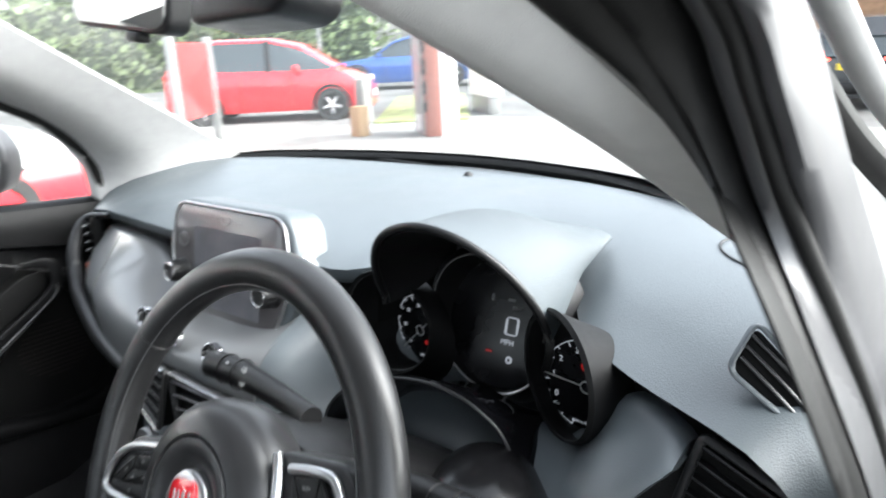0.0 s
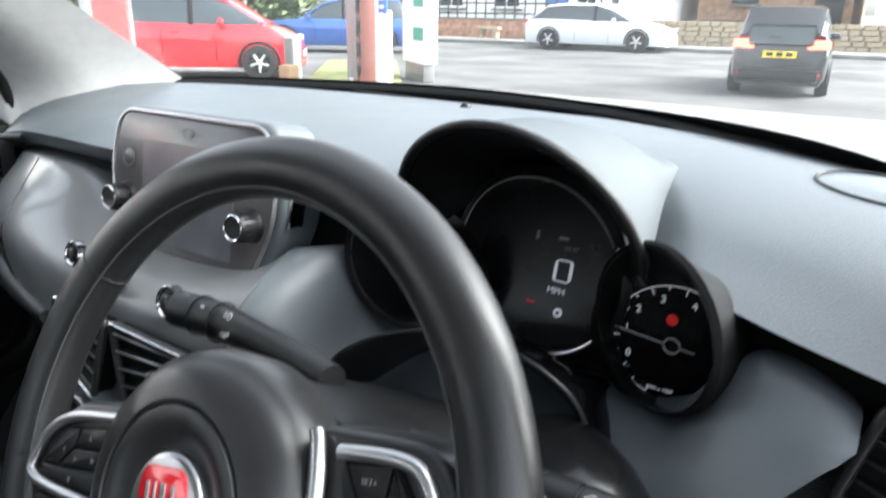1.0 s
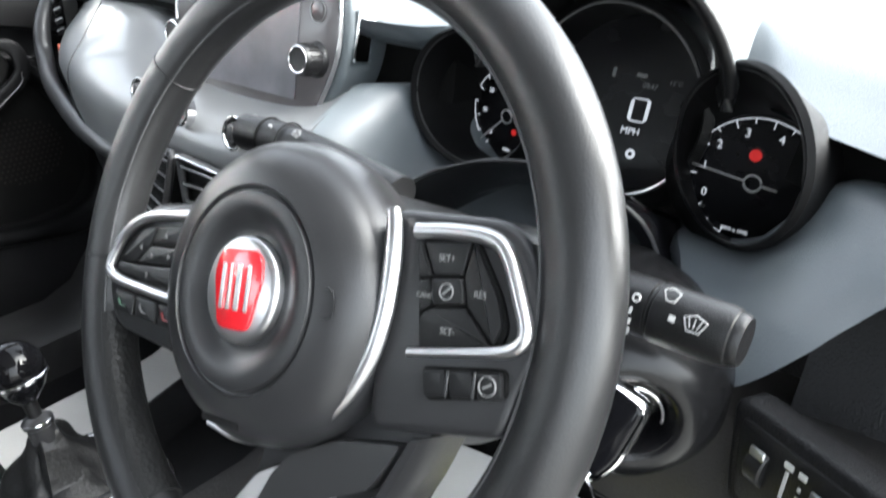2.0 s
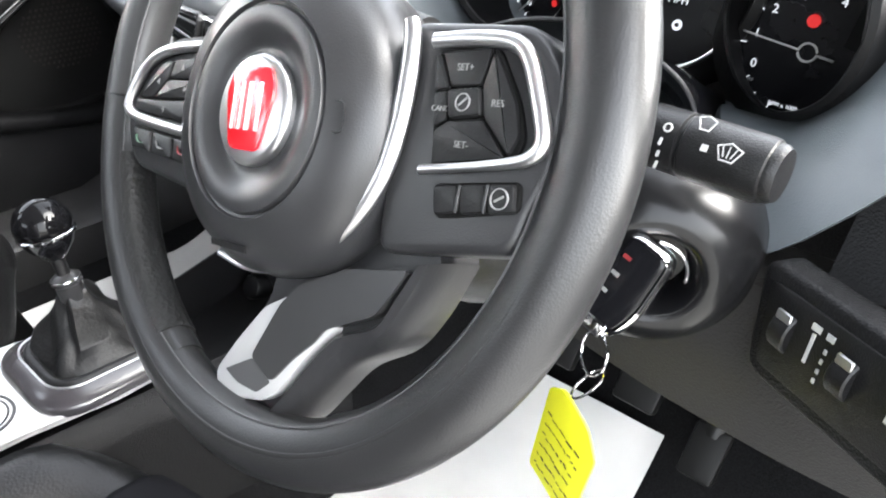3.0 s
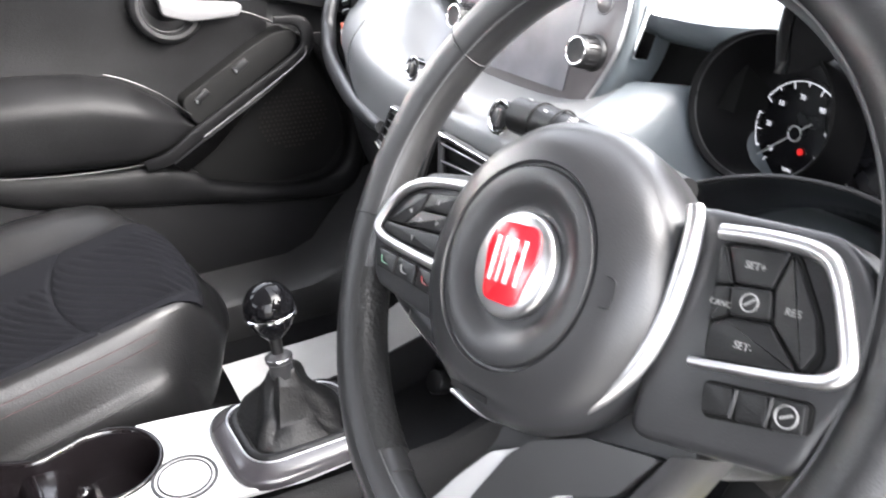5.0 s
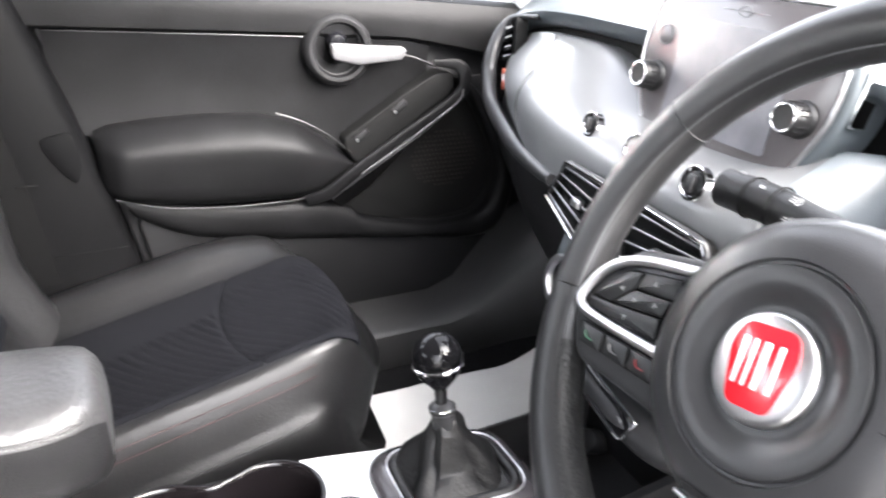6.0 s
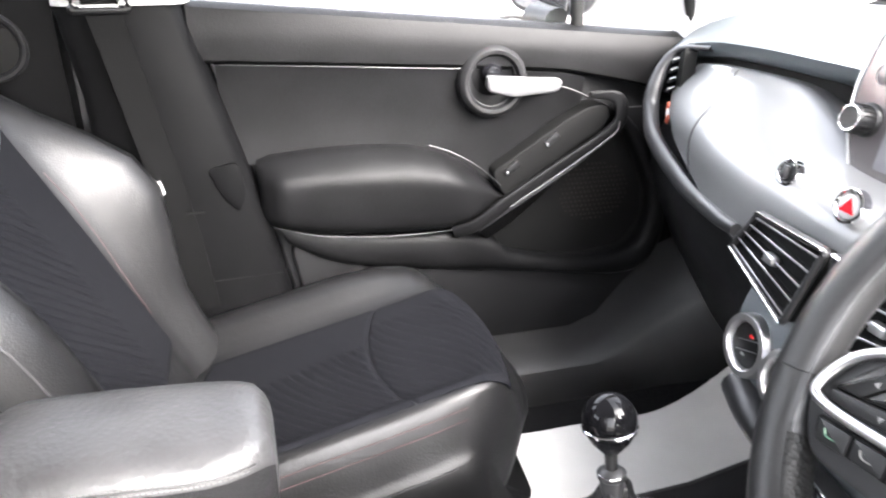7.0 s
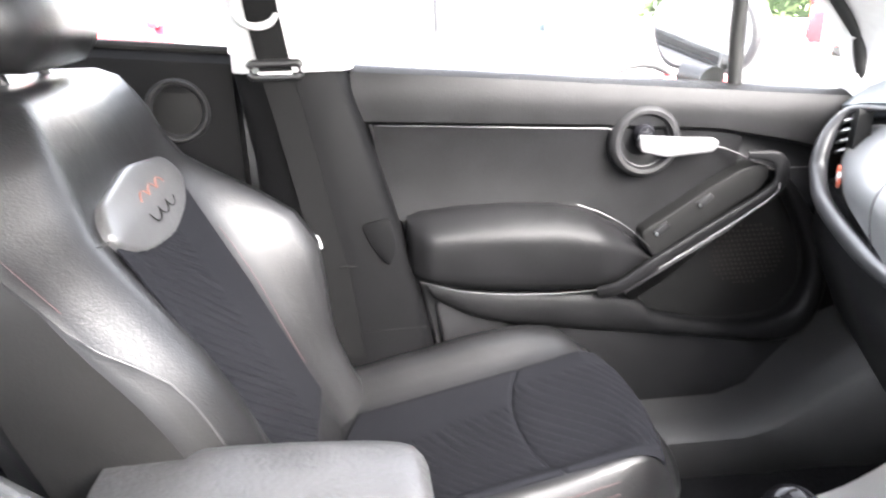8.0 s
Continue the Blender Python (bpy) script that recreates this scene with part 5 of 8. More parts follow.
part("stack_lip", sweep(spline([(-0.09, 0.225, 0.705), (-0.03, 0.203, 0.703), (0.05, 0.197, 0.690), (0.11, 0.20, 0.680), (0.15, 0.225, 0.672)], 6), 0.020, 0.024, 16, False, Y), HUB, stack, "dark lip under the dials")
KEYROW = frame3((0.05, 0.178, 0.699), (1, -0.05, -0.17), (0, 0.45, 0.9))
part("switch_bezel", plate(rounded([(-0.055, 0.013), (0.055, 0.013), (0.05, -0.013), (-0.05, -0.013)], 0.006), 0.01, KEYROW, 0.002), GLOSSBLACK, stack)
part("switch_frame", sweep([KEYROW @ Vector((*p, 0.001)) for p in rounded([(-0.056, 0.014), (0.056, 0.014), (0.051, -0.014), (-0.051, -0.014)], 0.006)], 0.0014, 0.0014, 6, True), CHROME, stack)
for k in range(4):
    part("switch_mark", box((0.008, 0.006, 0.0005), at2(KEYROW, -0.036 + 0.024 * k, 0, 0.0004), 0.0002, 1), GREYINK, stack)
soc = thing("power_socket", "round black power socket cover at the console front", "socket")
SO = frame3((-0.03, 0.242, 0.555), (1, 0.0, 0.0), (0, 0.5, 1))
part("cover", lathe([(0.017, -0.02), (0.017, 0.004), (0.015, 0.007), (0.002, 0.008)], SO, 30), BLACK, soc)
part("plug_mark", box((0.005, 0.008, 0.0005), SO @ pose(0, 0, 0.0075)), GREYINK, soc)

# ---- centre console ----
console = thing("centre_console", "centre console with a satin silver top and cup holders", "centre console")
rows = []
for y, z, xl, xr in ((-0.75, 0.60, -0.110, 0.10), (-0.45, 0.60, -0.112, 0.085), (-0.2, 0.594, -0.112, 0.072), (-0.05, 0.594, -0.082, 0.088), (0.08, 0.597, -0.075, 0.105), (0.16, 0.60, -0.075, 0.115), (0.26, 0.62, -0.075, 0.12)):
    rows.append([(xl - 0.012, y, 0.34), (xl - 0.006, y, 0.56), (xl + 0.004, y, z - 0.008), (xl + 0.012, y, z - 0.004), (xl + 0.013, y, z - 0.075), (xr - 0.013, y, z - 0.075), (xr - 0.012, y, z - 0.004), (xr - 0.004, y, z - 0.008), (xr + 0.012, y, 0.56), (xr + 0.02, y, 0.34)])
part("console_body", grid(rows, wrap_v=True, caps=True), DOORMAT, console, "black grained console sides")
CUPBROWN = mat("cup_liner", (0.0035, 0.0028, 0.0032), 0.16, spec=0.45)


def tray_edge(d):
    """Outline of the two joined cup wells, d wider all round, counterclockwise from the waist's driver side."""
    pts = [(-0.003 + d, -0.224)]
    pts += [(-0.040 + (0.051 + d) * math.cos(radians(a)), -0.168 + (0.051 + d) * math.sin(radians(a))) for a in range(-30, 215, 12)]
    pts += [(-0.077 - d, -0.224)]
    pts += [(-0.040 + (0.056 + d) * math.cos(radians(a)), -0.280 + (0.056 + d) * math.sin(radians(a))) for a in range(146, 396, 12)]
    return spline([Vector((*p, 0)) for p in pts], 3, True)


EDGE = tray_edge(0.004)
cut = [(p.x, p.y) for p in EDGE if p.x > -0.0415]
cut.sort(key=lambda p: -p[1])
top = [(-0.055, 0.08), (-0.060, 0.0), (-0.067, -0.047), (-0.079, -0.102), (-0.083, -0.128)] + [(p.x, p.y) for p in reversed(EDGE) if p.x <= -0.0415 and p.y > -0.145 and p.x > -0.075] + cut + [(-0.04, -0.44), (0.062, -0.44), (0.058, -0.2), (0.066, -0.08), (0.08, 0.0), (0.08, 0.09)]
bm = bmesh.new()
ring_top = [bm.verts.new((x, y, 0.604)) for x, y in top]
ring_low = [bm.verts.new((x, y, 0.594)) for x, y in top]
edges = [bm.edges.new((ring_top[i], ring_top[(i + 1) % len(top)])) for i in range(len(top))]
for i in range(len(top)):
    j = (i + 1) % len(top)
    bm.faces.new((ring_top[i], ring_top[j], ring_low[j], ring_low[i]))
bmesh.ops.triangle_fill(bm, use_beauty=True, use_dissolve=False, edges=edges)
part("silver_top", bm, CONSOLE, console, "satin silver console top")
part("top_edge", sweep([(x, y, 0.602) for x, y in ((0.062, -0.44), (0.058, -0.2), (0.066, -0.08), (0.08, 0.0), (0.08, 0.09))], 0.003, 0.003, 8), CONSOLE, console)
part("top_edge", sweep([(x, y, 0.602) for x, y in ((-0.055, 0.08), (-0.060, 0.0), (-0.067, -0.047), (-0.079, -0.102), (-0.083, -0.128))], 0.003, 0.003, 8), CONSOLE, console)
rows = []
for d, z in ((0.0055, 0.592), (0.0065, 0.603), (0.005, 0.6068), (0.0025, 0.6072), (0.0, 0.605), (-0.0015, 0.596), (-0.004, 0.57), (-0.007, 0.548), (-0.010, 0.545)):
    rows.append([(p.x, p.y, z) for p in tray_edge(d)])
tray = part("cup_tray", grid(rows, wrap_v=True), CUPBROWN, console, "dark brown gloss tray of two joined cup wells", 60)
part("tray_floor", plate([(p.x, p.y) for p in tray_edge(-0.006)], 0.004, pose(0, 0, 0.549)), CUPBROWN, tray)
rows = []
for y, z in ((-0.200, 0.548), (-0.205, 0.57), (-0.213, 0.584), (-0.224, 0.588), (-0.235, 0.584), (-0.243, 0.57), (-0.248, 0.548)):
    rows.append([(-0.040 + 0.047 * q, y + 0.004 * abs(q) * (1 if y > -0.224 else -1), z + 0.008 * q * q) for q in (-1, -0.6, -0.2, 0.2, 0.6, 1)])
part("well_divider", grid(rows), CUPBROWN, tray, "low saddle between the wells", 60)
part("well_stud", lathe([(0.011, -0.01), (0.011, 0.012), (0.009, 0.017), (0.005, 0.020), (0.001, 0.021)], pose(-0.058, -0.192, 0.549), 24), CUPBROWN, tray)
m = frame3((0.020, -0.105, 0.604), X, Y)
part("inlay_ring", sweep(ring_path(0.031, m, 0.0004, 40), 0.0018, 0.0012, 8, True), HUB, console, "grey ring let into the silver top")
part("inlay_ring", sweep(ring_path(0.026, m, 0.0004, 40), 0.0012, 0.0010, 8, True), HUB, console)
# gear lever
lever = thing("gear_lever", "gear lever with a gloss black ball knob and leather boot", "gear lever")
BF = frame3((0.006, 0.012, 0.606), (1, 0.05, 0), (0, 1, 0))
SURROUND = mat("surround_satin", (0.030, 0.028, 0.031), 0.22, vary=0.06, wear=0.04, spec=0.6)


def surround_edge(d):
    """Outline of the boot's frame, set in by d."""
    return rounded([(-0.070 + d, -0.074 + d), (0.072 - d, -0.080 + d), (0.086 - d, 0.092 - d), (-0.056 + d, 0.094 - d)], max(0.012, 0.046 - 0.7 * d), 8)


rows = [[BF @ Vector((p.x, p.y, z)) for p in surround_edge(d)] for d, z in ((0.0, -0.004), (0.0005, 0.002), (0.003, 0.006), (0.010, 0.010), (0.0165, 0.014), (0.019, 0.0145), (0.021, 0.012), (0.022, 0.004))]
part("boot_frame", grid(rows, wrap_v=True), SURROUND, lever, "dark satin frame round the boot", 60)
part("boot_trim", sweep([BF @ Vector((p.x, p.y, 0.0143)) for p in surround_edge(0.0178)], 0.0012, 0.0012, 8, True), SATIN, lever, "bright line round the boot")
BOOT = leather("boot_leather", (0.006, 0.006, 0.0063), 0.42, 0.4, 300, 0.3, 0.3)
part("boot_roll", sweep([BF @ Vector((p.x, p.y, 0.0105)) for p in surround_edge(0.0255)], 0.0058, 0.0058, 12, True), BOOT, lever, "padded leather roll")
rows = []
ring0 = surround_edge(0.028)
for f in [i / 22 for i in range(23)]:
    row = []
    for k, p in enumerate(ring0):
        a = math.atan2(p.y, p.x)
        s = curve_at([(0.0, 1.0), (0.12, 0.97), (0.3, 0.82), (0.5, 0.60), (0.7, 0.37), (0.85, 0.25), (1.0, 0.19)], f)
        h = curve_at([(0.0, 0.006), (0.1, 0.003), (0.25, 0.010), (0.45, 0.026), (0.65, 0.045), (0.85, 0.064), (1.0, 0.076)], f)
        w = math.sin(math.pi * f) ** 0.8
        pleat = abs(math.sin(2.5 * a + 2.2 * f + 0.6)) - 0.55
        fold = 1 + 0.34 * w * pleat + 0.05 * w * math.sin(9 * a - 5 * f)
        sag = 0.014 * w * math.sin(3 * a + 1.9) + 0.004 * w * math.sin(8 * a + 7 * f) + 0.010 * w * smooth(-0.2, 0.8, math.sin(a - 0.3))
        c = Vector((0.008, 0.008, 0.0)).lerp(Vector((-0.004, 0.013, 0)), f)
        row.append((c.x + p.x * s * fold, c.y + p.y * s * fold, 0.606 + h + sag))
    rows.append(row)
part("boot", grid(rows, wrap_v=True, caps=True), BOOT, lever, "crumpled black leather boot", 70)
GA = Vector((-0.012, -0.003, 0.062)).normalized()
GM = Matrix.Translation((-0.004, 0.013, 0.682)) @ Z.rotation_difference(GA).to_matrix().to_4x4()
part("collar", lathe([(0.011, -0.012), (0.0125, -0.010), (0.0125, 0.006), (0.0145, 0.008), (0.0145, 0.014), (0.012, 0.016), (0.008, 0.018)], GM, 28), HUB, lever, "black reverse collar")
part("collar_ring", sweep(ring_path(0.0138, GM, 0.0125, 28), 0.0012, 0.0012, 8, True), CHROME, lever)
part("shaft", lathe([(0.0065, 0.012), (0.0065, 0.045)], GM, 20), BLACK, lever)
part("knob_neck", lathe([(0.009, 0.036), (0.0125, 0.040), (0.021, 0.050), (0.0262, 0.0615)], GM, 36), GLOSSBLACK, lever)
part("knob_band", lathe([(0.0258, 0.0605), (0.0276, 0.0615), (0.0278, 0.0638), (0.0262, 0.065)], GM, 40), CHROME, lever, "thin chrome band")
part("knob", lathe([(0.0262, 0.0645)] + [(0.0272 * math.cos(radians(a)), 0.071 + 0.0275 * math.sin(radians(a))) for a in range(-10, 90, 8)] + [(0.001, 0.0985)], GM, 40), mat("knob_black", (0.003, 0.003, 0.0035), 0.06, wear=0.02, spec=0.16), lever, "gloss black ball knob")

# armrest between the seats
arm = thing("armrest", "black leather centre armrest with grey piping", "armrest")


def pad_at(f, a):
    """Point of the armrest pad, f from its front to its back, a round its section."""
    e = math.sqrt(max(0.0, 1 - (1 - min(1, f / 0.26)) ** 2.2)) * lerp(0.4, 1.0, math.sqrt(1 - (1 - min(1, (1 - f) / 0.2)) ** 2.2))        # round in plan at both ends
    h = math.sqrt(max(0.0, 1 - (1 - min(1, f / 0.07)) ** 2))
    cx, sy = math.cos(a), math.sin(a)
    cx = math.copysign(abs(cx) ** 0.34, cx)
    sy = math.copysign(abs(sy) ** 0.55, sy)
    crown = 0.006 * (1 - cx * cx) * (sy > 0)
    return Vector((-0.112 + 0.080 * cx * lerp(0.45, 1, e) * (1 - 0.12 * max(0.0, -sy)), lerp(-0.308, -0.63, f), 0.710 + 0.008 * smooth(0.1, 0.6, f) + 0.052 * sy * lerp(0.35, 1, h) + crown))


rows = [[pad_at(f, 2 * math.pi * j / 40) for j in range(40)] for f in (0.0, 0.006, 0.02, 0.05, 0.09, 0.14, 0.2, 0.3, 0.45, 0.6, 0.75, 0.85, 0.91, 0.95, 0.98, 0.995)]
part("pad", grid(rows, wrap_v=True, caps=True), leather("armrest_leather", (0.030, 0.030, 0.031), 0.42, 0.4, 150, 0.6, 0.45), arm, "creased black leather pad", 75)
rows = [[pad_at(f, radians(22 - 224 * j / 24)) for j in range(25)] for f in (0.012, 0.03, 0.05, 0.09, 0.14, 0.2, 0.3, 0.45, 0.6, 0.75, 0.85, 0.91, 0.95, 0.98)]
part("lid_base", grid([[Vector((-0.112 + (p.x + 0.112) * 1.02, p.y + 0.002, 0.712 + (p.z - 0.712) * 1.02)) for p in r] for r in rows]), DOORMAT, arm, "dark plastic lower half of the armrest", 75)
SEAMF = [0.06 + 0.015 * k for k in range(58)]
part("seam", sweep([pad_at(f, radians(30)) for f in SEAMF], 0.0011, 0.0011, 6), BLACK, arm)
for f, g in zip(SEAMF[1:], SEAMF[2:]):
    for a in (26, 34):
        p, q = pad_at(f, radians(a)), pad_at(g, radians(a))
        part("stitch", sweep([p.lerp(q, 0.15), p.lerp(q, 0.8)], 0.0007, 0.0007, 5), DIMINK, arm)
part("hinge_block", box((0.12, 0.12, 0.13), Matrix.Translation((-0.085, -0.66, 0.64)), 0.015), DOORMAT, arm)

# ---- seats ----


SIDELEATHER = leather("side_panel_leather", (0.0085, 0.0084, 0.0084), 0.45, 0.1, 420, 0.2, 0.2)
EMBROIDERY = mat("orange_thread", (0.16, 0.06, 0.04), 0.7)
PATCH = leather("patch_leather", (0.04, 0.04, 0.041), 0.36, 0.1, 420, 0.2, 0.5)


def cushion_z(s, y):
    """Height of the cushion's top, s across (-1 to 1), y from the front edge backwards (0 to 0.5)."""
    if s < 0:
        bol = 0.046 * smooth(0.55, 0.80, -s) * smooth(0.0, 0.25, y) - 0.062 * smooth(0.86, 1.0, -s) ** 2
    else:
        bol = 0.012 * smooth(0.46, 0.58, s) * smooth(0.0, 0.16, y) - 0.090 * smooth(0.56, 1.0, s) ** 1.15
    return 0.012 * smooth(0, 0.1, y) - 0.075 * (1 - smooth(0.0, 0.075, y)) ** 2 - 0.095 * min(1.0, max(0.0, (y - 0.09) / 0.41)) + bol


def cushion_x(s):
    """Place across the cushion: the inner flank is drawn in, so that it falls steeply."""
    return s if s < 0.58 else 0.58 + 0.45 * (s - 0.58)


def make_seat(label, lean):
    """A front seat whose backrest leans back by lean degrees."""
    seat = thing("front_seat", label, "car seat", "front seats")
    hw = 0.255
    rows = []
    ys = [0.0, 0.006, 0.015, 0.03, 0.05, 0.08, 0.12, 0.18, 0.25, 0.32, 0.4, 0.48, 0.54]
    ss = [-1 + 2 * i / 36 for i in range(37)]
    for y in ys:
        nar = lerp(0.74, 1.0, math.sqrt(max(0.0, 1 - (1 - min(1, y / 0.17)) ** 2)))
        in_y = 0.045 * (1 - smooth(0, 0.2, y))
        row = [Vector((-hw * nar * 0.96, -y - in_y, -0.20)), Vector((-hw * nar, -y - 0.6 * in_y, -0.11))]
        row += [Vector((hw * nar * cushion_x(s), -y - 0.07 * s * s * (1 - smooth(0, 0.2, y)), cushion_z(s, y))) for s in ss]
        row += [Vector((hw * nar * 0.78, -y - 0.6 * in_y, -0.185)), Vector((hw * nar * 0.75, -y - in_y, -0.22))]
        rows.append(row)
    part("cushion", grid(rows, wrap_v=True, caps=True), LEATHER, seat, "black leather cushion with side bolsters", 75)
    # ribbed fabric insert, in two sewn fields
    for name, y0, y1 in (("front_insert", 0.045, 0.198), ("rear_insert", 0.199, 0.47)):
        rows = []
        k = 160 if name == "front_insert" else 220
        for i in range(k + 1):
            y = lerp(y0, y1, i / k)
            row = []
            for j in range(73):
                s = -0.58 + 1.16 * j / 72
                yy = y + 0.035 * (1 - (s / 0.58) ** 2) * (1 if name == "rear_insert" else smooth(0.1, 0.19, y))
                e = min(i / k, 1 - i / k, 0.5 - abs(s) / 1.16)
                field = smooth(-0.40, -0.32, s) if name == "front_insert" else smooth(-0.16, -0.08, s - 0.5 * (y - 0.3))
                rib = 0.0042 * (2 * abs(math.sin(math.pi * (y + 0.55 * hw * s) / 0.0160)) ** 0.5 - 1.4) * smooth(0.0, 0.06, e) * field * (1 - smooth(0.44, 0.52, s))
                free = min(i / k if name == "front_insert" else 1 - i / k, 0.5 - abs(s) / 1.16)
                sewn = 1 - i / k if name == "front_insert" else i / k
                up = 0.0075 * smooth(-0.01, 0.04, free) - 0.001 - 0.0022 * (1 - smooth(0, 0.03, sewn))
                row.append(Vector((hw * 0.98 * s, -yy - 0.07 * s * s * (1 - smooth(0, 0.2, yy)), cushion_z(s, yy) + up + rib)))
            rows.append(row)
        part(name, shell(grid(rows), 0.004), FABRIC, seat, "ribbed dark fabric insert", 75)
    def flank(q, y, out=0.001):
        nar = lerp(0.74, 1.0, math.sqrt(max(0.0, 1 - (1 - min(1, y / 0.17)) ** 2)))
        return Vector((hw * nar * cushion_x(q) + out, -y - 0.07 * q * q * (1 - smooth(0, 0.2, y)), cushion_z(q, y) + out * 0.5))
    for q in (0.72, 0.77):
        part("piping", sweep([flank(q, y) for y in ys[6:]], 0.0006, 0.0006, 6), STITCH, seat, "fine red stitching")
    part("lower_seam", sweep([flank(0.985, y) for y in (0.14, 0.2, 0.26, 0.32, 0.4, 0.5)], 0.0012, 0.0012, 6), HUB, seat)
    part("side_trim", box((0.02, 0.42, 0.06), Matrix.Translation((hw * 0.74, -0.30, -0.23)), 0.008), DOORMAT, seat)
    part("seat_base", box((0.36, 0.44, 0.09), Matrix.Translation((-0.02, -0.30, -0.22)), 0.012), BLACK, seat)
    for sgn in (-1, 1):
        part("rail", box((0.03, 0.5, 0.03), Matrix.Translation((sgn * 0.19, -0.28, -0.275)), 0.004), DARK, seat)
    # backrest
    BM = Matrix.Translation((0, -0.535, 0.0)) @ Matrix.Rotation(radians(lean), 4, "X")

    WIDE = [(-0.10, 0.225), (0.08, 0.25), (0.2, 0.264), (0.32, 0.262), (0.40, 0.250), (0.44, 0.238), (0.48, 0.232), (0.515, 0.214), (0.548, 0.185), (0.57, 0.145), (0.582, 0.105), (0.59, 0.05)]

    def back_y(s, z):
        far = s < 0
        bol = (0.124 * smooth(0.50, 0.82, -s) if far else 0.036 * smooth(0.50, 0.70, s)) * lerp(0.42, 1.0, smooth(-0.02, 0.24, z)) * (1 - smooth(0.15, 0.45, z) ** 1.3)
        edge = 0.10 * smooth(0.80, 1.0, abs(s)) ** 1.5 if far else lerp(0.05, 0.075, smooth(0.38, 0.45, z)) * smooth(lerp(0.68, 0.62, smooth(0.36, 0.46, z)), 1.0, abs(s)) ** 1.6
        hollow = 0.004 * (1 - smooth(0.4, 0.9, abs(s))) * smooth(0.36, 0.42, z) * (1 - smooth(0.44, 0.52, z))
        return bol - edge + 0.012 * smooth(0.40, 0.47, z) - hollow - 0.06 * smooth(0.525, 0.587, z) ** 2
    zs = [-0.10, -0.03, 0.02, 0.06, 0.12, 0.18, 0.24, 0.30, 0.36, 0.40, 0.44, 0.48, 0.51, 0.535, 0.555, 0.57, 0.58, 0.587]
    rows = []
    for z in zs:
        w = curve_at(WIDE, z)
        t = curve_at([(-0.02, 0.23), (0.3, 0.18), (0.5, 0.11), (0.56, 0.085), (0.587, 0.05)], z)
        row = [BM @ Vector((-w * 0.9, -t, z)), BM @ Vector((-w, -t * 0.75, z))]
        row += [BM @ Vector((w * s, back_y(s, z), z)) for s in ss]
        row += [BM @ Vector((w, -t * 0.75, z)), BM @ Vector((w * 0.9, -t, z))]
        rows.append(row)
    part("backrest", grid(rows, wrap_v=True, caps=True), LEATHER, seat, "black leather backrest with side bolsters", 75)
    rows = []
    for i in range(241):
        z = lerp(-0.02, 0.374, i / 240)
        row = []
        wd = curve_at([(0.03, 0.132), (0.2, 0.145), (0.335, 0.146)], z)
        ww = curve_at([(-0.10, 0.225), (0.08, 0.25), (0.2, 0.264), (0.32, 0.260), (0.40, 0.225)], z)
        for j in range(61):
            q = -1 + j / 30
            x = wd * q + 0.010
            e = min(i / 240, 1 - i / 240, 0.5 - abs(q) / 2)
            arch = 0.026 * (1 - q * q) * smooth(0.27, 0.374, z)
            rib = 0.0042 * (2 * abs(math.sin(math.pi * (z - x) / 0.019)) ** 0.5 - 1.4) * smooth(0, 0.06, e) * smooth(-0.20, -0.14, q)
            row.append(BM @ Vector((x, back_y(x / ww, z) + 0.0075 * smooth(-0.01, 0.04, e) - 0.001 + rib, z - arch)))
        rows.append(row)
    part("back_insert", shell(grid(rows), 0.004), FABRIC, seat, "ribbed dark fabric insert", 75)
    pm = BM @ frame3((0.004, 0.0125, 0.384), X * -1, Z)
    patch = part("leather_patch", plate(rounded([(-0.156, -0.004), (-0.128, 0.034), (0.0, 0.052), (0.128, 0.034), (0.156, -0.004), (0.10, -0.036), (0.0, -0.050), (-0.10, -0.036)], 0.03, 6), 0.03, pm, 0.006, 3, 0.006), PATCH, seat, "grey leather patch with embroidered rings")
    for k in (-1, 0, 1):
        part("embroidery", sweep([pm @ Vector((*p, 0.0062)) for p in circle(0.0175, 28, 0.033 * k, 0.002)][2:13], 0.0010, 0.0008, 6), EMBROIDERY, patch, "orange embroidered arcs")
        part("embroidery", sweep([pm @ Vector((*p, 0.0062)) for p in circle(0.0175, 28, 0.033 * k, -0.003)][15:27], 0.0008, 0.0008, 6), BELT, patch)
    for sgn in (-1, 1):
        pts = []
        for z in zs[8 if sgn > 0 else 2:14]:
            w = curve_at(WIDE, z)
            pts.append(BM @ Vector((sgn * w * 0.94, back_y(sgn * 0.94, z) + 0.001, z)))
        part("piping", sweep(spline(pts, 3), 0.0006, 0.0006, 6), STITCH, seat, "fine red stitching")
        pts = [BM @ Vector((0.010 + sgn * (curve_at([(0.03, 0.132), (0.2, 0.145), (0.335, 0.146)], z) + 0.006), back_y((curve_at([(0.03, 0.132), (0.2, 0.145), (0.335, 0.146)], z) + 0.006) / curve_at(WIDE, z) * sgn, z) + (0.004 if sgn > 0 else 0.0012), z)) for z in (0.04, 0.08, 0.12, 0.18, 0.24, 0.29)]
        part("piping", sweep(spline(pts, 3), 0.0007, 0.0007, 6), EMBROIDERY if sgn > 0 else STITCH, seat, "fine orange stitching" if sgn > 0 else "")
    # plain dark side panel on the inner flank
    rows = []
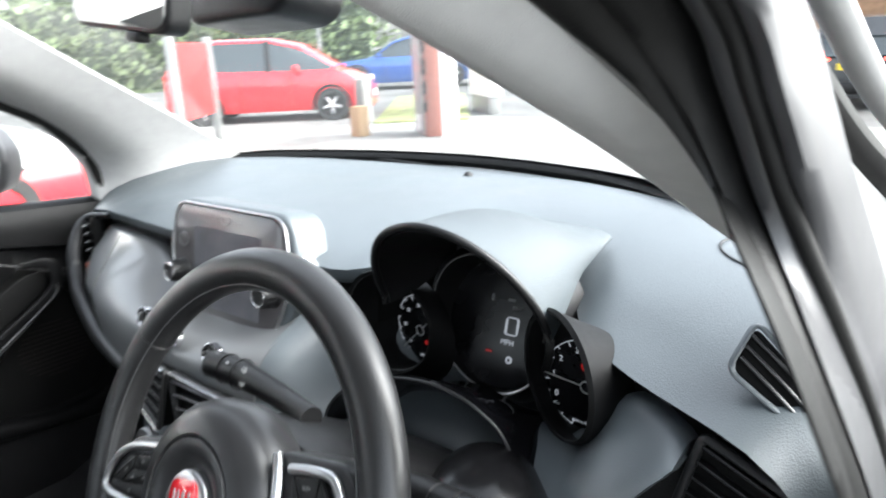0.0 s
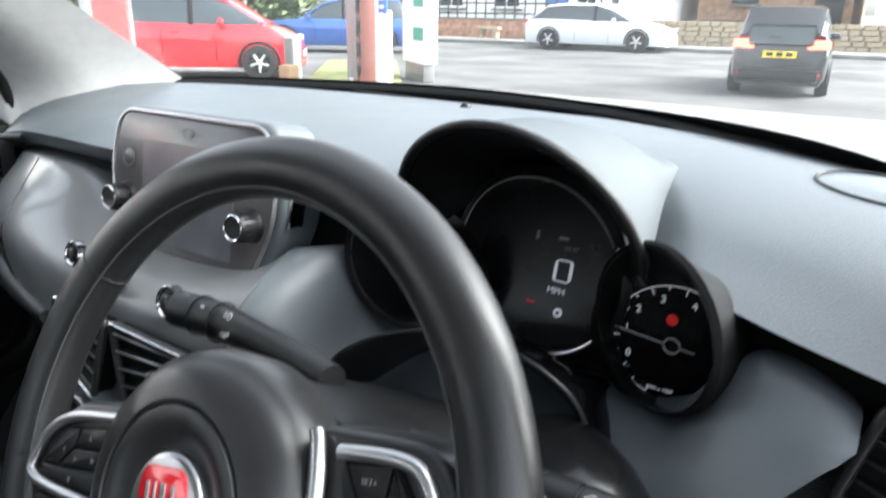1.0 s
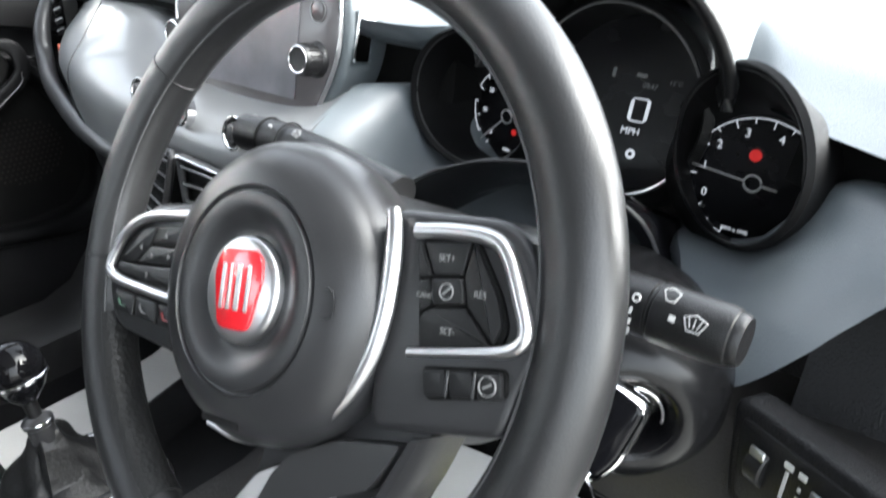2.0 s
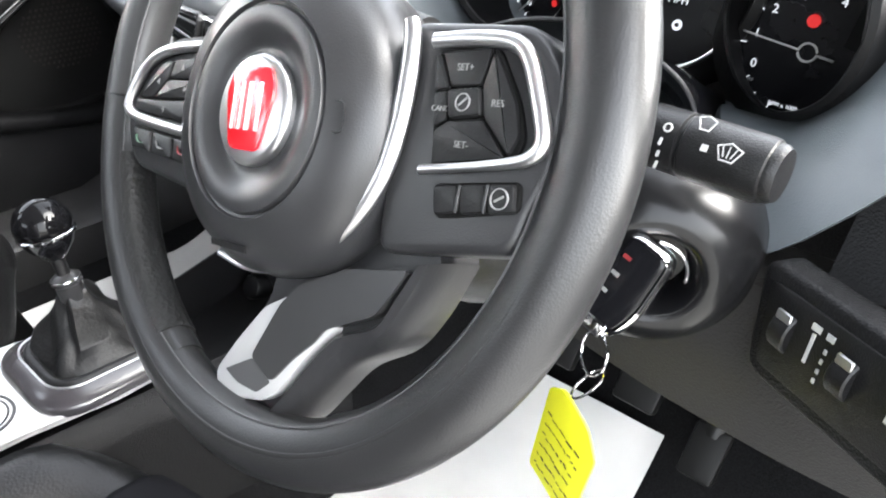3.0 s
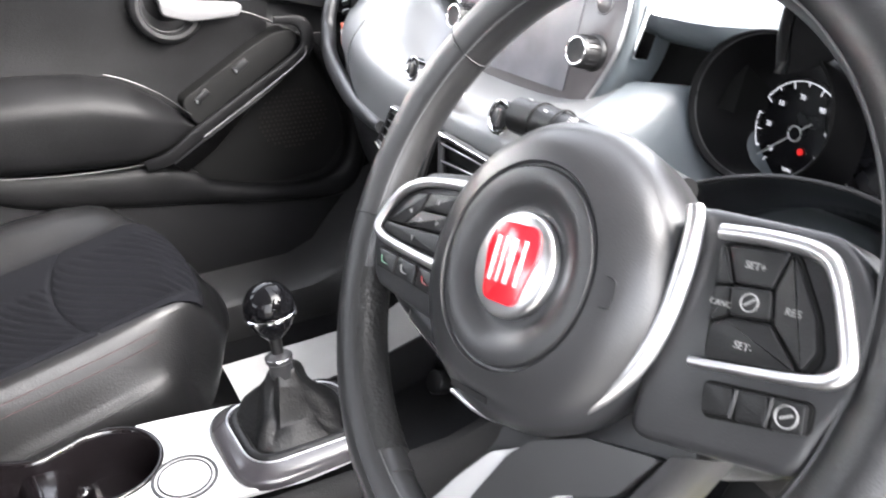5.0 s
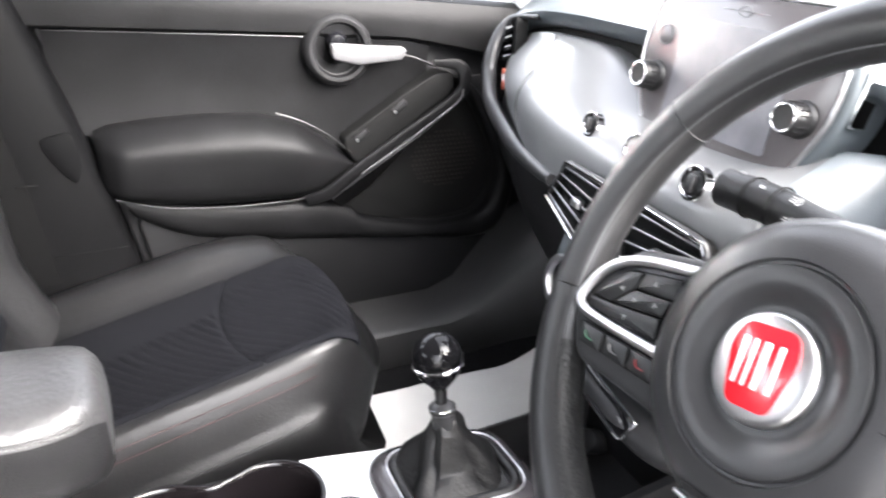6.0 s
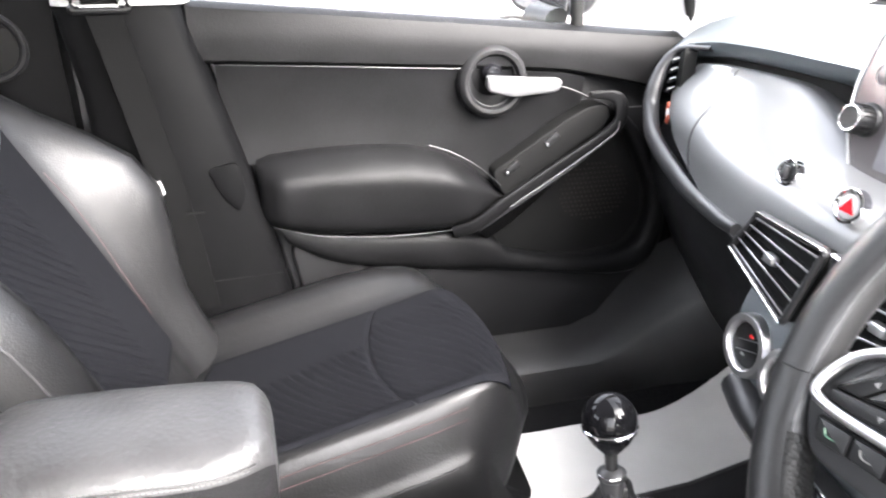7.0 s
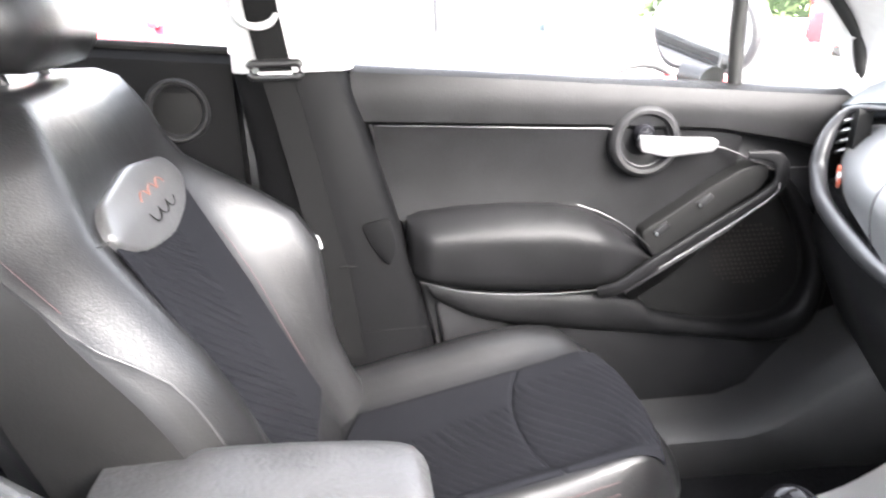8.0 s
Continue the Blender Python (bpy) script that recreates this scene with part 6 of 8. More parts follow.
    for k in range(17):
        z = lerp(-0.08, 0.44, k / 16)
        w = curve_at(WIDE, z) + 0.0025
        t = curve_at([(-0.02, 0.23), (0.3, 0.18), (0.5, 0.11)], z)
        s0 = 0.865 + 0.12 * smooth(0.22, 0.38, z)
        rows.append([BM @ Vector((w * s, back_y(s, z) + 0.003 * (s > s0), z)) for s in (s0, lerp(s0, 1, 0.15), lerp(s0, 1, 0.5), lerp(s0, 1, 0.8), 1.0)] + [BM @ Vector((w + 0.001, lerp(back_y(1, z), -t * 0.75, q), z)) for q in (0.4, 1.0)])
    part("side_panel", shell(grid(rows), 0.002), SIDELEATHER, seat, "plain dark side panel", 60)
    part("panel_piping", sweep([r[0] for r in rows], 0.0016, 0.0016, 8), SPOKE, seat, "pale grey piping along the side panel")
    for sgn in (-1, 1):
        part("shoulder_seam", sweep(spline([BM @ Vector((sgn * x, back_y(x / 0.24, z) + 0.0015, z)) for x, z in ((0.105, 0.40), (0.14, 0.385), (0.18, 0.39), (0.21, 0.40))], 4), 0.0013, 0.0013, 6), BLACK, seat)
    for sgn in (-1, 1):
        part("headrest_post", sweep([BM @ Vector((sgn * 0.055, -0.03, 0.56)), BM @ Vector((sgn * 0.055, -0.02, 0.66))], 0.006, 0.006, 12, False, Y), BLACK, seat)
    rows = []
    for i in range(15):
        f = -1 + 2 * i / 14
        w = 0.135 * (1 - 0.25 * abs(f) ** 3)
        t = 0.055 * math.sqrt(max(0.02, 1 - abs(f) ** 3))
        row = []
        for j in range(30):
            a = 2 * math.pi * j / 30
            cx, sy = math.cos(a), math.sin(a)
            cx = math.copysign(abs(cx) ** 0.6, cx)
            sy = math.copysign(abs(sy) ** 0.8, sy)
            row.append(BM @ Vector((w * cx * (1 - 0.5 * max(0, abs(f) - 0.8)), 0.012 + t * sy, 0.652 + 0.085 * f)))
        rows.append(row)
    part("headrest", grid(rows, wrap_v=True, caps=True), LEATHER, seat, "black leather headrest", 75)
    return seat


pass_seat = make_seat("black leather front seat with ribbed fabric and red stitching", 26)
pass_seat.matrix_basis = Matrix.Translation((-0.415, 0.075, 0.620))
driver_seat = make_seat("black leather driver's seat with a more upright back", 11)
driver_seat.matrix_basis = Matrix.Translation((0.375, 0.03, 0.638))

# ---- passenger door ----
door = thing("passenger_door", "closed black passenger door with soft armrest and satin handle", "car door")


def dpoly(pts):
    return [(y, z) for y, z in pts]


def dplate(name, pts, x, depth, material, label="", r=0.01, bevel=0.004, parent=None, dome=0.0):
    return part(name, plate(rounded(dpoly(pts), r, 6), depth, frame3((x, 0, 0), Y, Z), bevel, 3, dome), material, parent or door, label)


def belt_z(y):
    return lerp(1.099, 1.032, (y + 0.36) / 0.81)


dplate("door_shell", [(-0.36, 1.07), (0.52, 1.01), (0.56, 0.60), (0.50, 0.40), (-0.22, 0.40), (-0.25, 0.61)], -0.728, 0.03, DOORMAT, "black grained door lining", 0.03)
# upper sill, rolled over towards the glass
rows = []
for i in range(25):
    y = lerp(-0.372, 0.52, i / 24)
    zt = belt_z(y) - 0.004
    zs_ = curve_at([(-0.37, 1.002), (0.06, 0.978), (0.25, 0.965), (0.4, 0.935), (0.52, 0.90)], y)
    rows.append([(-0.75, y, zt - 0.005), (-0.735, y, zt), (-0.712, y, zt - 0.002), (-0.699, y, zt - 0.010), (-0.692, y, zt - 0.03), (-0.690, y, lerp(zt, zs_, 0.6)), (-0.693, y, zs_ + 0.006), (-0.699, y, zs_ + 0.001), (-0.706, y, zs_), (-0.75, y, zs_)])
part("upper_sill", grid(rows, wrap_v=True, caps=True), DOORSOFT, door, "black padded window sill")
# inset panel
rows = []
for i in range(25):
    y = lerp(-0.34, 0.30, i / 24)
    zs_ = curve_at([(-0.37, 1.002), (0.06, 0.978), (0.25, 0.965), (0.4, 0.935)], y) - 0.002
    zb = curve_at([(-0.35, 0.83), (-0.1, 0.835), (0.05, 0.82), (0.15, 0.74), (0.3, 0.84)], y)
    rows.append([(-0.74, y, zs_)] + [(-0.702 - 0.008 * math.sin(math.pi * f) - 0.006 * f, y, lerp(zs_, zb, f)) for f in (0.0, 0.1, 0.3, 0.5, 0.7, 0.9, 1.0)] + [(-0.74, y, zb)])
part("inset_panel", grid(rows, wrap_v=True, caps=True), DOORSOFT, door, "black soft inset panel")
part("seam_line", sweep([(-0.694, y, curve_at([(-0.37, 1.001), (0.06, 0.977)], y)) for y in (-0.335, -0.2, -0.05, 0.06)], 0.0008, 0.0008, 6), HUB, door)
# armrest pad
rows = []
TOP = [(-0.292, 0.838), (-0.27, 0.846), (-0.2, 0.852), (-0.117, 0.853), (-0.03, 0.848), (0.03, 0.832), (0.08, 0.802), (0.12, 0.768), (0.148, 0.742)]
BOT = [(-0.292, 0.73), (-0.27, 0.718), (-0.2, 0.700), (-0.117, 0.690), (-0.03, 0.685), (0.03, 0.684), (0.08, 0.695), (0.12, 0.718), (0.148, 0.738)]
for i in range(41):
    y = lerp(-0.292, 0.148, i / 40)
    zt, zb = curve_at(TOP, y), curve_at(BOT, y)
    e = smooth(-0.31, -0.25, y) * (1 - 0.85 * smooth(0.04, 0.15, y))
    row = [(-0.735, y, zt)]
    for f, b in ((0.0, 0.0), (0.05, 0.3), (0.12, 0.6), (0.20, 0.84), (0.27, 0.96), (0.34, 1.0), (0.42, 1.0), (0.55, 0.97), (0.7, 0.91), (0.82, 0.82), (0.90, 0.68), (0.96, 0.45), (1.0, 0.15)):
        row.append((-0.708 + 0.058 * b * lerp(0.3, 1, e), y, lerp(zt, zb, f)))
    row.append((-0.735, y, zb))
    rows.append(row)
part("armrest_pad", grid(rows, wrap_v=True, caps=True), DOORSOFT, door, "black leather-look armrest pad", 60)
part("armrest_seam", sweep(spline([(-0.672, 0.0, 0.853), (-0.668, 0.04, 0.838), (-0.668, 0.09, 0.808), (-0.675, 0.135, 0.768)], 5), 0.0009, 0.0009, 6), SPOKE, door)
part("armrest_seam", sweep(spline([(-0.688, -0.275, 0.722), (-0.684, -0.2, 0.7), (-0.68, -0.1, 0.689), (-0.682, 0.0, 0.685), (-0.69, 0.06, 0.684)], 4), 0.0012, 0.0012, 6), BLACK, door)
# switch panel and its lip
sp = dplate("switch_panel", [(0.118, 0.792), (0.250, 0.876), (0.300, 0.902), (0.334, 0.906), (0.347, 0.892), (0.336, 0.862), (0.144, 0.742)], -0.678, 0.05, DARK, "black window switch panel", 0.016)
part("panel_lip", sweep(spline([(-0.676, 0.300, 0.924), (-0.668, 0.345, 0.920), (-0.662, 0.358, 0.897), (-0.660, 0.342, 0.860), (-0.662, 0.24, 0.797), (-0.667, 0.145, 0.737), (-0.676, 0.09, 0.695), (-0.69, 0.05, 0.68)], 6), 0.0125, 0.0065, 14, False, X, lambda f: lerp(0.5, 1.0, smooth(0, 0.2, f)), 0.35), DOORSOFT, door, "soft lip round the switch panel")
part("panel_line", sweep(spline([(-0.653, 0.352, 0.878), (-0.651, 0.338, 0.853), (-0.653, 0.24, 0.788), (-0.658, 0.148, 0.730)], 6), 0.0008, 0.0008, 6), GREYINK, door)
part("panel_flank", shell(grid([[(-0.662, 0.35, 0.865), (-0.70, 0.372, 0.875)], [(-0.66, 0.30, 0.828), (-0.71, 0.318, 0.822)], [(-0.662, 0.24, 0.787), (-0.715, 0.252, 0.765)], [(-0.667, 0.145, 0.727), (-0.715, 0.175, 0.690)], [(-0.676, 0.09, 0.688), (-0.715, 0.12, 0.655)]]), 0.01), DOORSOFT, door)
for y, z in ((0.222, 0.838), (0.147, 0.790)):
    s = part("window_switch", box((0.006, 0.030, 0.014), Matrix.Translation((-0.6775, y + 0.010, z + 0.008)) @ Matrix.Rotation(radians(38), 4, "X"), 0.002, 2), BLACK, sp)
    part("switch_glint", box((0.002, 0.004, 0.006), Matrix.Translation((-0.674, y, z)), 0.0008, 1), SATIN, s)
# release handle
HR = frame3((-0.700, 0.120, 0.953), Y, Z)
hr = part("handle_bowl", lathe([(0.064, -0.02), (0.0635, 0.005), (0.060, 0.013), (0.054, 0.017), (0.048, 0.016), (0.0445, 0.010), (0.044, 0.004), (0.0415, 0.001), (0.038, -0.004), (0.02, -0.012), (0.001, -0.013)], HR, 56), DOORMAT, door, "round black handle bowl")
part("bowl_ring", sweep(ring_path(0.0435, HR, 0.006, 48), 0.0015, 0.0015, 6, True), HUB, hr)
part("bowl_cap", lathe([(0.02, -0.008), (0.019, 0.008), (0.012, 0.016), (0.001, 0.018)], HR @ pose(-0.002, 0.014, 0), 28), GLOSSBLACK, hr)
part("release_lever", plate(rounded([(-0.022, 0.016), (0.045, 0.010), (0.112, 0.006), (0.121, -0.002), (0.112, -0.018), (0.03, -0.024), (-0.018, -0.012)], 0.008, 5), 0.009, HR @ pose(0, 0, 0.036), 0.004, 3), LEVER, hr, "satin silver release lever")
part("lever_root", box((0.03, 0.018, 0.03), HR @ pose(0.0, -0.002, 0.016), 0.006, 2), LEVER, hr)
# map pocket with speaker
HOLE = mat("speaker_hole", (0.012, 0.009, 0.008), 0.6, spec=0.15)
pocket = dplate("pocket", [(0.138, 0.650), (0.2, 0.690), (0.285, 0.775), (0.35, 0.872), (0.40, 0.86), (0.455, 0.72), (0.462, 0.655), (0.42, 0.600), (0.33, 0.590), (0.2, 0.606), (0.145, 0.628)], -0.727, 0.012, DARK, "dark speaker pocket", 0.02, 0.001)
for iy in range(17):
    for iz in range(13):
        y, z = 0.352 + (iy - 8) * 0.0095 + (0.00475 if iz % 2 else 0), 0.72 + (iz - 6) * 0.0095
        if ((y - 0.352) / 0.074) ** 2 + ((z - 0.72) / 0.06) ** 2 < 1:
            part("speaker_hole", plate(circle(0.0026, 6), 0.0008, frame3((-0.7262, y, z), Y, Z)), HOLE, pocket)
# the pocket's rolled edge widens into the panel below the armrest
IN_E = [(-0.262, 0.728), (-0.249, 0.722), (-0.161, 0.698), (-0.037, 0.682), (0.072, 0.672), (0.141, 0.645), (0.172, 0.620), (0.288, 0.591), (0.390, 0.586), (0.443, 0.606), (0.463, 0.650), (0.462, 0.717), (0.412, 0.814), (0.361, 0.888)]
OUT_E = [(-0.255, 0.690), (-0.238, 0.672), (-0.165, 0.633), (-0.060, 0.609), (0.074, 0.588), (0.150, 0.578), (0.192, 0.572), (0.291, 0.557), (0.410, 0.539), (0.478, 0.556), (0.508, 0.630), (0.492, 0.735), (0.437, 0.832), (0.382, 0.890)]
rows = []
for p, q in zip(spline([(0, a, b) for a, b in IN_E], 5), spline([(0, a, b) for a, b in OUT_E], 5)):
    row = []
    for f, x in ((0.0, -0.728), (0.0, -0.708), (0.08, -0.700), (0.25, -0.694), (0.5, -0.692), (0.75, -0.695), (0.92, -0.703), (1.0, -0.712), (1.0, -0.728)):
        v = p.lerp(q, f)
        row.append((x, v.y, v.z))
    rows.append(row)
part("pocket_lip", grid(rows, wrap_v=True, caps=True), DOORSOFT, door, "wide rolled black pocket edge", 60)
dplate("lower_panel", [(-0.25, 0.68), (0.0, 0.625), (0.2, 0.59), (0.38, 0.56), (0.47, 0.58), (0.49, 0.52), (0.44, 0.44), (0.38, 0.42), (-0.2, 0.415)], -0.715, 0.02, DOORMAT, "", 0.03, 0.006)
part("bowl_shadow_line", sweep(spline([(-0.692, 0.19, 0.945), (-0.694, 0.26, 0.935), (-0.694, 0.33, 0.905), (-0.694, 0.37, 0.888)], 5), 0.0022, 0.002, 6), BLACK, door)
part("front_seam", sweep([(-0.692, 0.36, 0.893), (-0.692, 0.46, 0.893)], 0.0015, 0.0015, 6), BLACK, door)
# glass, quarter pillar and outer mirror
gl = part("window_glass", shell(grid([[(-0.742 + 0.10 * f, lerp(y0, y1, f), lerp(belt_z(y0) - 0.02, 1.43, f)) for f in (0, 0.25, 0.5, 0.75, 1.0)] for y0, y1 in ((-0.37, -0.44), (-0.2, -0.36), (0.0, -0.28), (0.26, -0.2), (0.5, -0.12))]), 0.003), GLASS, door)
gl.visible_shadow = False
part("quarter_pillar", sweep([(-0.725, 0.287, 1.03), (-0.715, 0.276, 1.12), (-0.69, 0.262, 1.26)], 0.013, 0.012, 10, False, X), SEAL, door, "black window divider")
part("window_edge", sweep([(-0.70, 0.515, 1.02), (-0.70, 0.50, 1.07), (-0.70, 0.485, 1.12), (-0.675, 0.40, 1.20), (-0.64, 0.2, 1.30), (-0.60, -0.15, 1.43), (-0.60, -0.42, 1.45)], 0.014, 0.012, 10, False, X), SEAL, door)
part("rear_edge", sweep([(-0.735, -0.375, 1.08), (-0.70, -0.405, 1.2), (-0.655, -0.44, 1.35), (-0.62, -0.45, 1.43)], 0.012, 0.012, 10, False, X), SEAL, door)
MIR = frame3((-0.865, 0.30, 1.115), (0.72, 0.69, 0.0), (0, 0, 1))
wm = thing("wing_mirror", "grey door mirror outside the passenger window", "wing mirror")
part("mirror_shell", plate(rounded([(-0.11, 0.062), (0.07, 0.07), (0.10, 0.0), (0.07, -0.075), (-0.09, -0.07), (-0.12, 0.0)], 0.05, 8), 0.07, MIR @ pose(0, 0, 0), 0.012, 4), BODY, wm)
part("mirror_glass", plate(rounded([(-0.10, 0.053), (0.06, 0.06), (0.085, 0.0), (0.06, -0.066), (-0.08, -0.06), (-0.108, 0.0)], 0.045, 8), 0.003, MIR @ pose(0, 0, 0.003)), MIRROR, wm)
part("mirror_foot", sweep([(-0.81, 0.24, 1.05), (-0.755, 0.26, 1.045)], 0.03, 0.022, 14, False, Z), BLACK, wm)

# sill and footwell edge
sill = thing("door_sill", "black plastic door sill with scuffed edge", "door sill", kind="structure")
rows = []
for i in range(21):
    y = lerp(-0.6, 0.62, i / 20)
    up = 0.20 * smooth(0.33, 0.55, y)
    ins = 0.10 * smooth(0.33, 0.6, y)
    rows.append([(-0.72 + ins * 0.2, y, 0.425 + up), (-0.66 + ins, y, 0.425 + up), (-0.60 + ins, y, 0.418 + up), (-0.588 + ins, y, 0.408 + up * 0.9), (-0.58 + ins, y, 0.36 + up * 0.4), (-0.58 + ins, y, 0.32), (-0.72, y, 0.32)])
part("sill_plate", grid(rows, wrap_v=True, caps=True), mat("sill_plastic", (0.022, 0.022, 0.0225), 0.42, grain=0.5, grain_scale=650, scale=8, spec=0.35), sill)

# ---- pillar behind the passenger door, with belt ----
bp = thing("door_pillar", "black and pale grey pillar between the passenger doors", "pillar", kind="structure")
rows = []
for i in range(17):
    z = lerp(0.36, 1.10, i / 16)
    yr = curve_at([(0.36, -0.2), (0.61, -0.252), (0.72, -0.27), (0.88, -0.312), (1.04, -0.358), (1.10, -0.376)], z) - 0.008
    yl = curve_at([(0.36, -0.56), (0.7, -0.53), (0.96, -0.535), (1.10, -0.555)], z)
    x = -0.665
    rows.append([(-0.74, yr + 0.004, z), (x - 0.03, yr + 0.002, z), (x - 0.01, yr - 0.006, z), (x, yr - 0.02, z), (x + 0.006, (yr + yl) / 2, z), (x, yl + 0.02, z), (x - 0.012, yl + 0.005, z), (-0.74, yl, z)])
part("lower_trim", grid(rows, wrap_v=True, caps=True), PILLARBLACK, bp, "black grained lower pillar trim")
rows = []
for i in range(11):
    z = lerp(1.092, 1.47, i / 10)
    f = (z - 1.09) / 0.38
    yr, yl = lerp(-0.372, -0.43, f), lerp(-0.55, -0.53, f)
    x = lerp(-0.662, -0.56, f)
    rows.append([(x - 0.05, yr + 0.006, z), (x - 0.015, yr, z), (x, yr - 0.015, z), (x + 0.004, (yr + yl) / 2, z), (x, yl + 0.015, z), (x - 0.015, yl, z), (x - 0.05, yl, z)])
part("upper_trim", grid(rows, wrap_v=True, caps=True), TRIM, bp, "pale grey upper pillar trim")
part("trim_recess", plate(rounded(dpoly([(-0.37, 0.842), (-0.322, 0.852), (-0.312, 0.80), (-0.325, 0.765), (-0.352, 0.80)]), 0.012), 0.006, frame3((-0.6585, 0, 0), Y, Z), 0.001), PILLARBLACK, bp)
part("trim_joint", sweep([(-0.6575, -0.45, 0.645), (-0.662, -0.265, 0.648)], 0.0006, 0.0006, 6), DARK, bp)
belt = thing("seat_belt", "black seat belt on the pillar", "seat belt")
rows = []
for y, z, x in ((-0.500, 1.30, -0.605), (-0.492, 1.18, -0.635), (-0.482, 1.10, -0.648), (-0.462, 1.0, -0.650), (-0.44, 0.88, -0.651), (-0.415, 0.74, -0.652), (-0.40, 0.60, -0.655)):
    rows.append([(x, y - 0.024, z), (x, y + 0.024, z)])
part("webbing", shell(grid(rows), 0.0022), BELT, belt, "black woven webbing")
BG = frame3((-0.642, -0.481, 1.098), Y, Z)
part("guide", sweep([BG @ Vector((*p, 0.002)) for p in rounded([(-0.036, 0.010), (0.036, 0.010), (0.036, -0.010), (-0.036, -0.010)], 0.004)], 0.0055, 0.006, 10, True), BLACK, belt, "black belt guide")
part("guide_bar", box((0.05, 0.005, 0.004), BG @ pose(0, -0.004, 0.006), 0.001, 1), SATIN, belt)
part("anchor", sweep([BG @ Vector((*p, 0.004)) for p in circle(0.03, 30, -0.02, 0.085, 0.022)], 0.006, 0.006, 10, True), TRIM, belt, "pale grey belt anchor")
part("buckle_tongue", box((0.006, 0.008, 0.024), Matrix.Translation((-0.640, -0.440, 0.824)) @ Matrix.Rotation(radians(15), 4, "X"), 0.003, 2), WHITEINK, belt, "pale stop button on the belt")
part("belt_clip", box((0.004, 0.03, 0.003), Matrix.Translation((-0.648, -0.395, 0.775)), 0.001, 1), DARK, belt)

# rear door and rear of the cabin
rd = thing("rear_door", "black rear passenger door with a round speaker", "car door")
rows = []
for i in range(13):
    y = lerp(-1.45, -0.555, i / 12)
    zt = lerp(1.19, 1.115, i / 12)
    rows.append([(-0.76, y, zt), (-0.72, y, zt + 0.002), (-0.705, y, zt - 0.012), (-0.70, y, zt - 0.05), (-0.71, y, 0.95), (-0.70, y, 0.8), (-0.70, y, 0.45), (-0.76, y, 0.45)])
part("rear_lining", grid(rows, wrap_v=True, caps=True), PILLARBLACK, rd)
RS = frame3((-0.702, -0.645, 1.035), Y, Z) @ Matrix.Scale(0.76, 4)
rs = part("speaker_ring", lathe([(0.066, -0.02), (0.066, 0.006), (0.062, 0.011), (0.056, 0.010), (0.050, 0.0), (0.001, -0.001)], RS, 44), DOORMAT, rd)
part("speaker_grille", plate(circle(0.049, 36), 0.003, RS @ pose(0, 0, 0.0015), 0.001), DARK, rs)
g2 = part("rear_glass", shell(grid([[(-0.745, y, lerp(1.19, 1.115, (y + 1.45) / 0.9)), (-0.63, y * 0.96 - 0.02, 1.44)] for y in (-1.45, -1.1, -0.8, -0.56)]), 0.003), GLASS, rd)
g2.visible_shadow = False
part("rear_sill_seal", sweep([(-0.725, -1.45, 1.197), (-0.725, -1.0, 1.16), (-0.725, -0.56, 1.122)], 0.008, 0.008, 8), SEAL, rd)

tag_structure(link("body_side", plate([(-1.6, 0.3), (0.7, 0.3), (0.62, 1.0), (-0.3, 1.06), (-1.6, 1.16)], 0.02, frame3((-0.765, 0, 0), Y, Z)), BODY), "grey painted body side behind the door linings", "body side")
# body side below and the rear of the cabin close the place
tag_structure(link("rear_wall", shell(grid([[(x, -1.6, z) for z in (0.33, 0.8, 1.15)] for x in (-0.74, CX, 0.78)]), 0.02), CARPET), "dark load area at the back of the cabin", "rear wall")
rows = [[(0.775, y, z) for z in (0.33, 0.8, lerp(1.19, 1.115, (y + 1.6) / 1.0))] for y in (-1.6, -1.1, -0.62)]
tag_structure(link("wall_rear_right", shell(grid(rows), 0.03), DOORMAT), "black rear door lining on the driver's side", "wall")
tag_structure(link("pillar_right", sweep([(0.76, -0.64, 0.33), (0.745, -0.64, 1.1), (0.64, -0.62, 1.45)], 0.06, 0.04, 14, False, Y), TRIM), "pale grey pillar behind the driver's door", "pillar")
tag_structure(link("roof_rail", sweep([(-0.62, -0.2, 1.44), (-0.6, -0.7, 1.475), (-0.6, -1.6, 1.45)], 0.05, 0.035, 12), TRIM), "pale roof rail over the passenger's doors", "roof rail")
rb = thing("rear_bench", "black rear bench seat", "rear seat")
part("bench_cushion", box((1.25, 0.5, 0.18), Matrix.Translation((CX, -1.16, 0.53)), 0.05, 4), LEATHER, rb)
part("bench_back", box((1.25, 0.16, 0.62), Matrix.Translation((CX, -1.45, 0.84)) @ Matrix.Rotation(radians(18), 4, "X"), 0.05, 4), LEATHER, rb)

# ---- mirror, floor mats, pedals ----
rv = thing("rear_view_mirror", "black rear-view mirror on the windscreen", "rear-view mirror")
RM = frame3((-0.085, 0.262, 1.378), (0.93, -0.02, -0.09), (0.06, 0.12, 1))
out = rounded([(-0.12, 0.036), (0.12, 0.036), (0.118, -0.026), (0.10, -0.036), (-0.11, -0.034)], 0.022, 6)
part("mirror_case", plate(out, 0.03, RM, 0.006, 3), BLACK, rv)
part("mirror_glass", plate(rounded([(-0.113, 0.031), (0.113, 0.031), (0.111, -0.022), (0.095, -0.030), (-0.104, -0.028)], 0.018, 6), 0.003, RM @ pose(0, 0, 0.0025)), MIRROR, rv, "silvered glass")
part("dip_tab", box((0.03, 0.014, 0.02), RM @ pose(0.03, -0.041, -0.012), 0.004, 2), BLACK, rv)
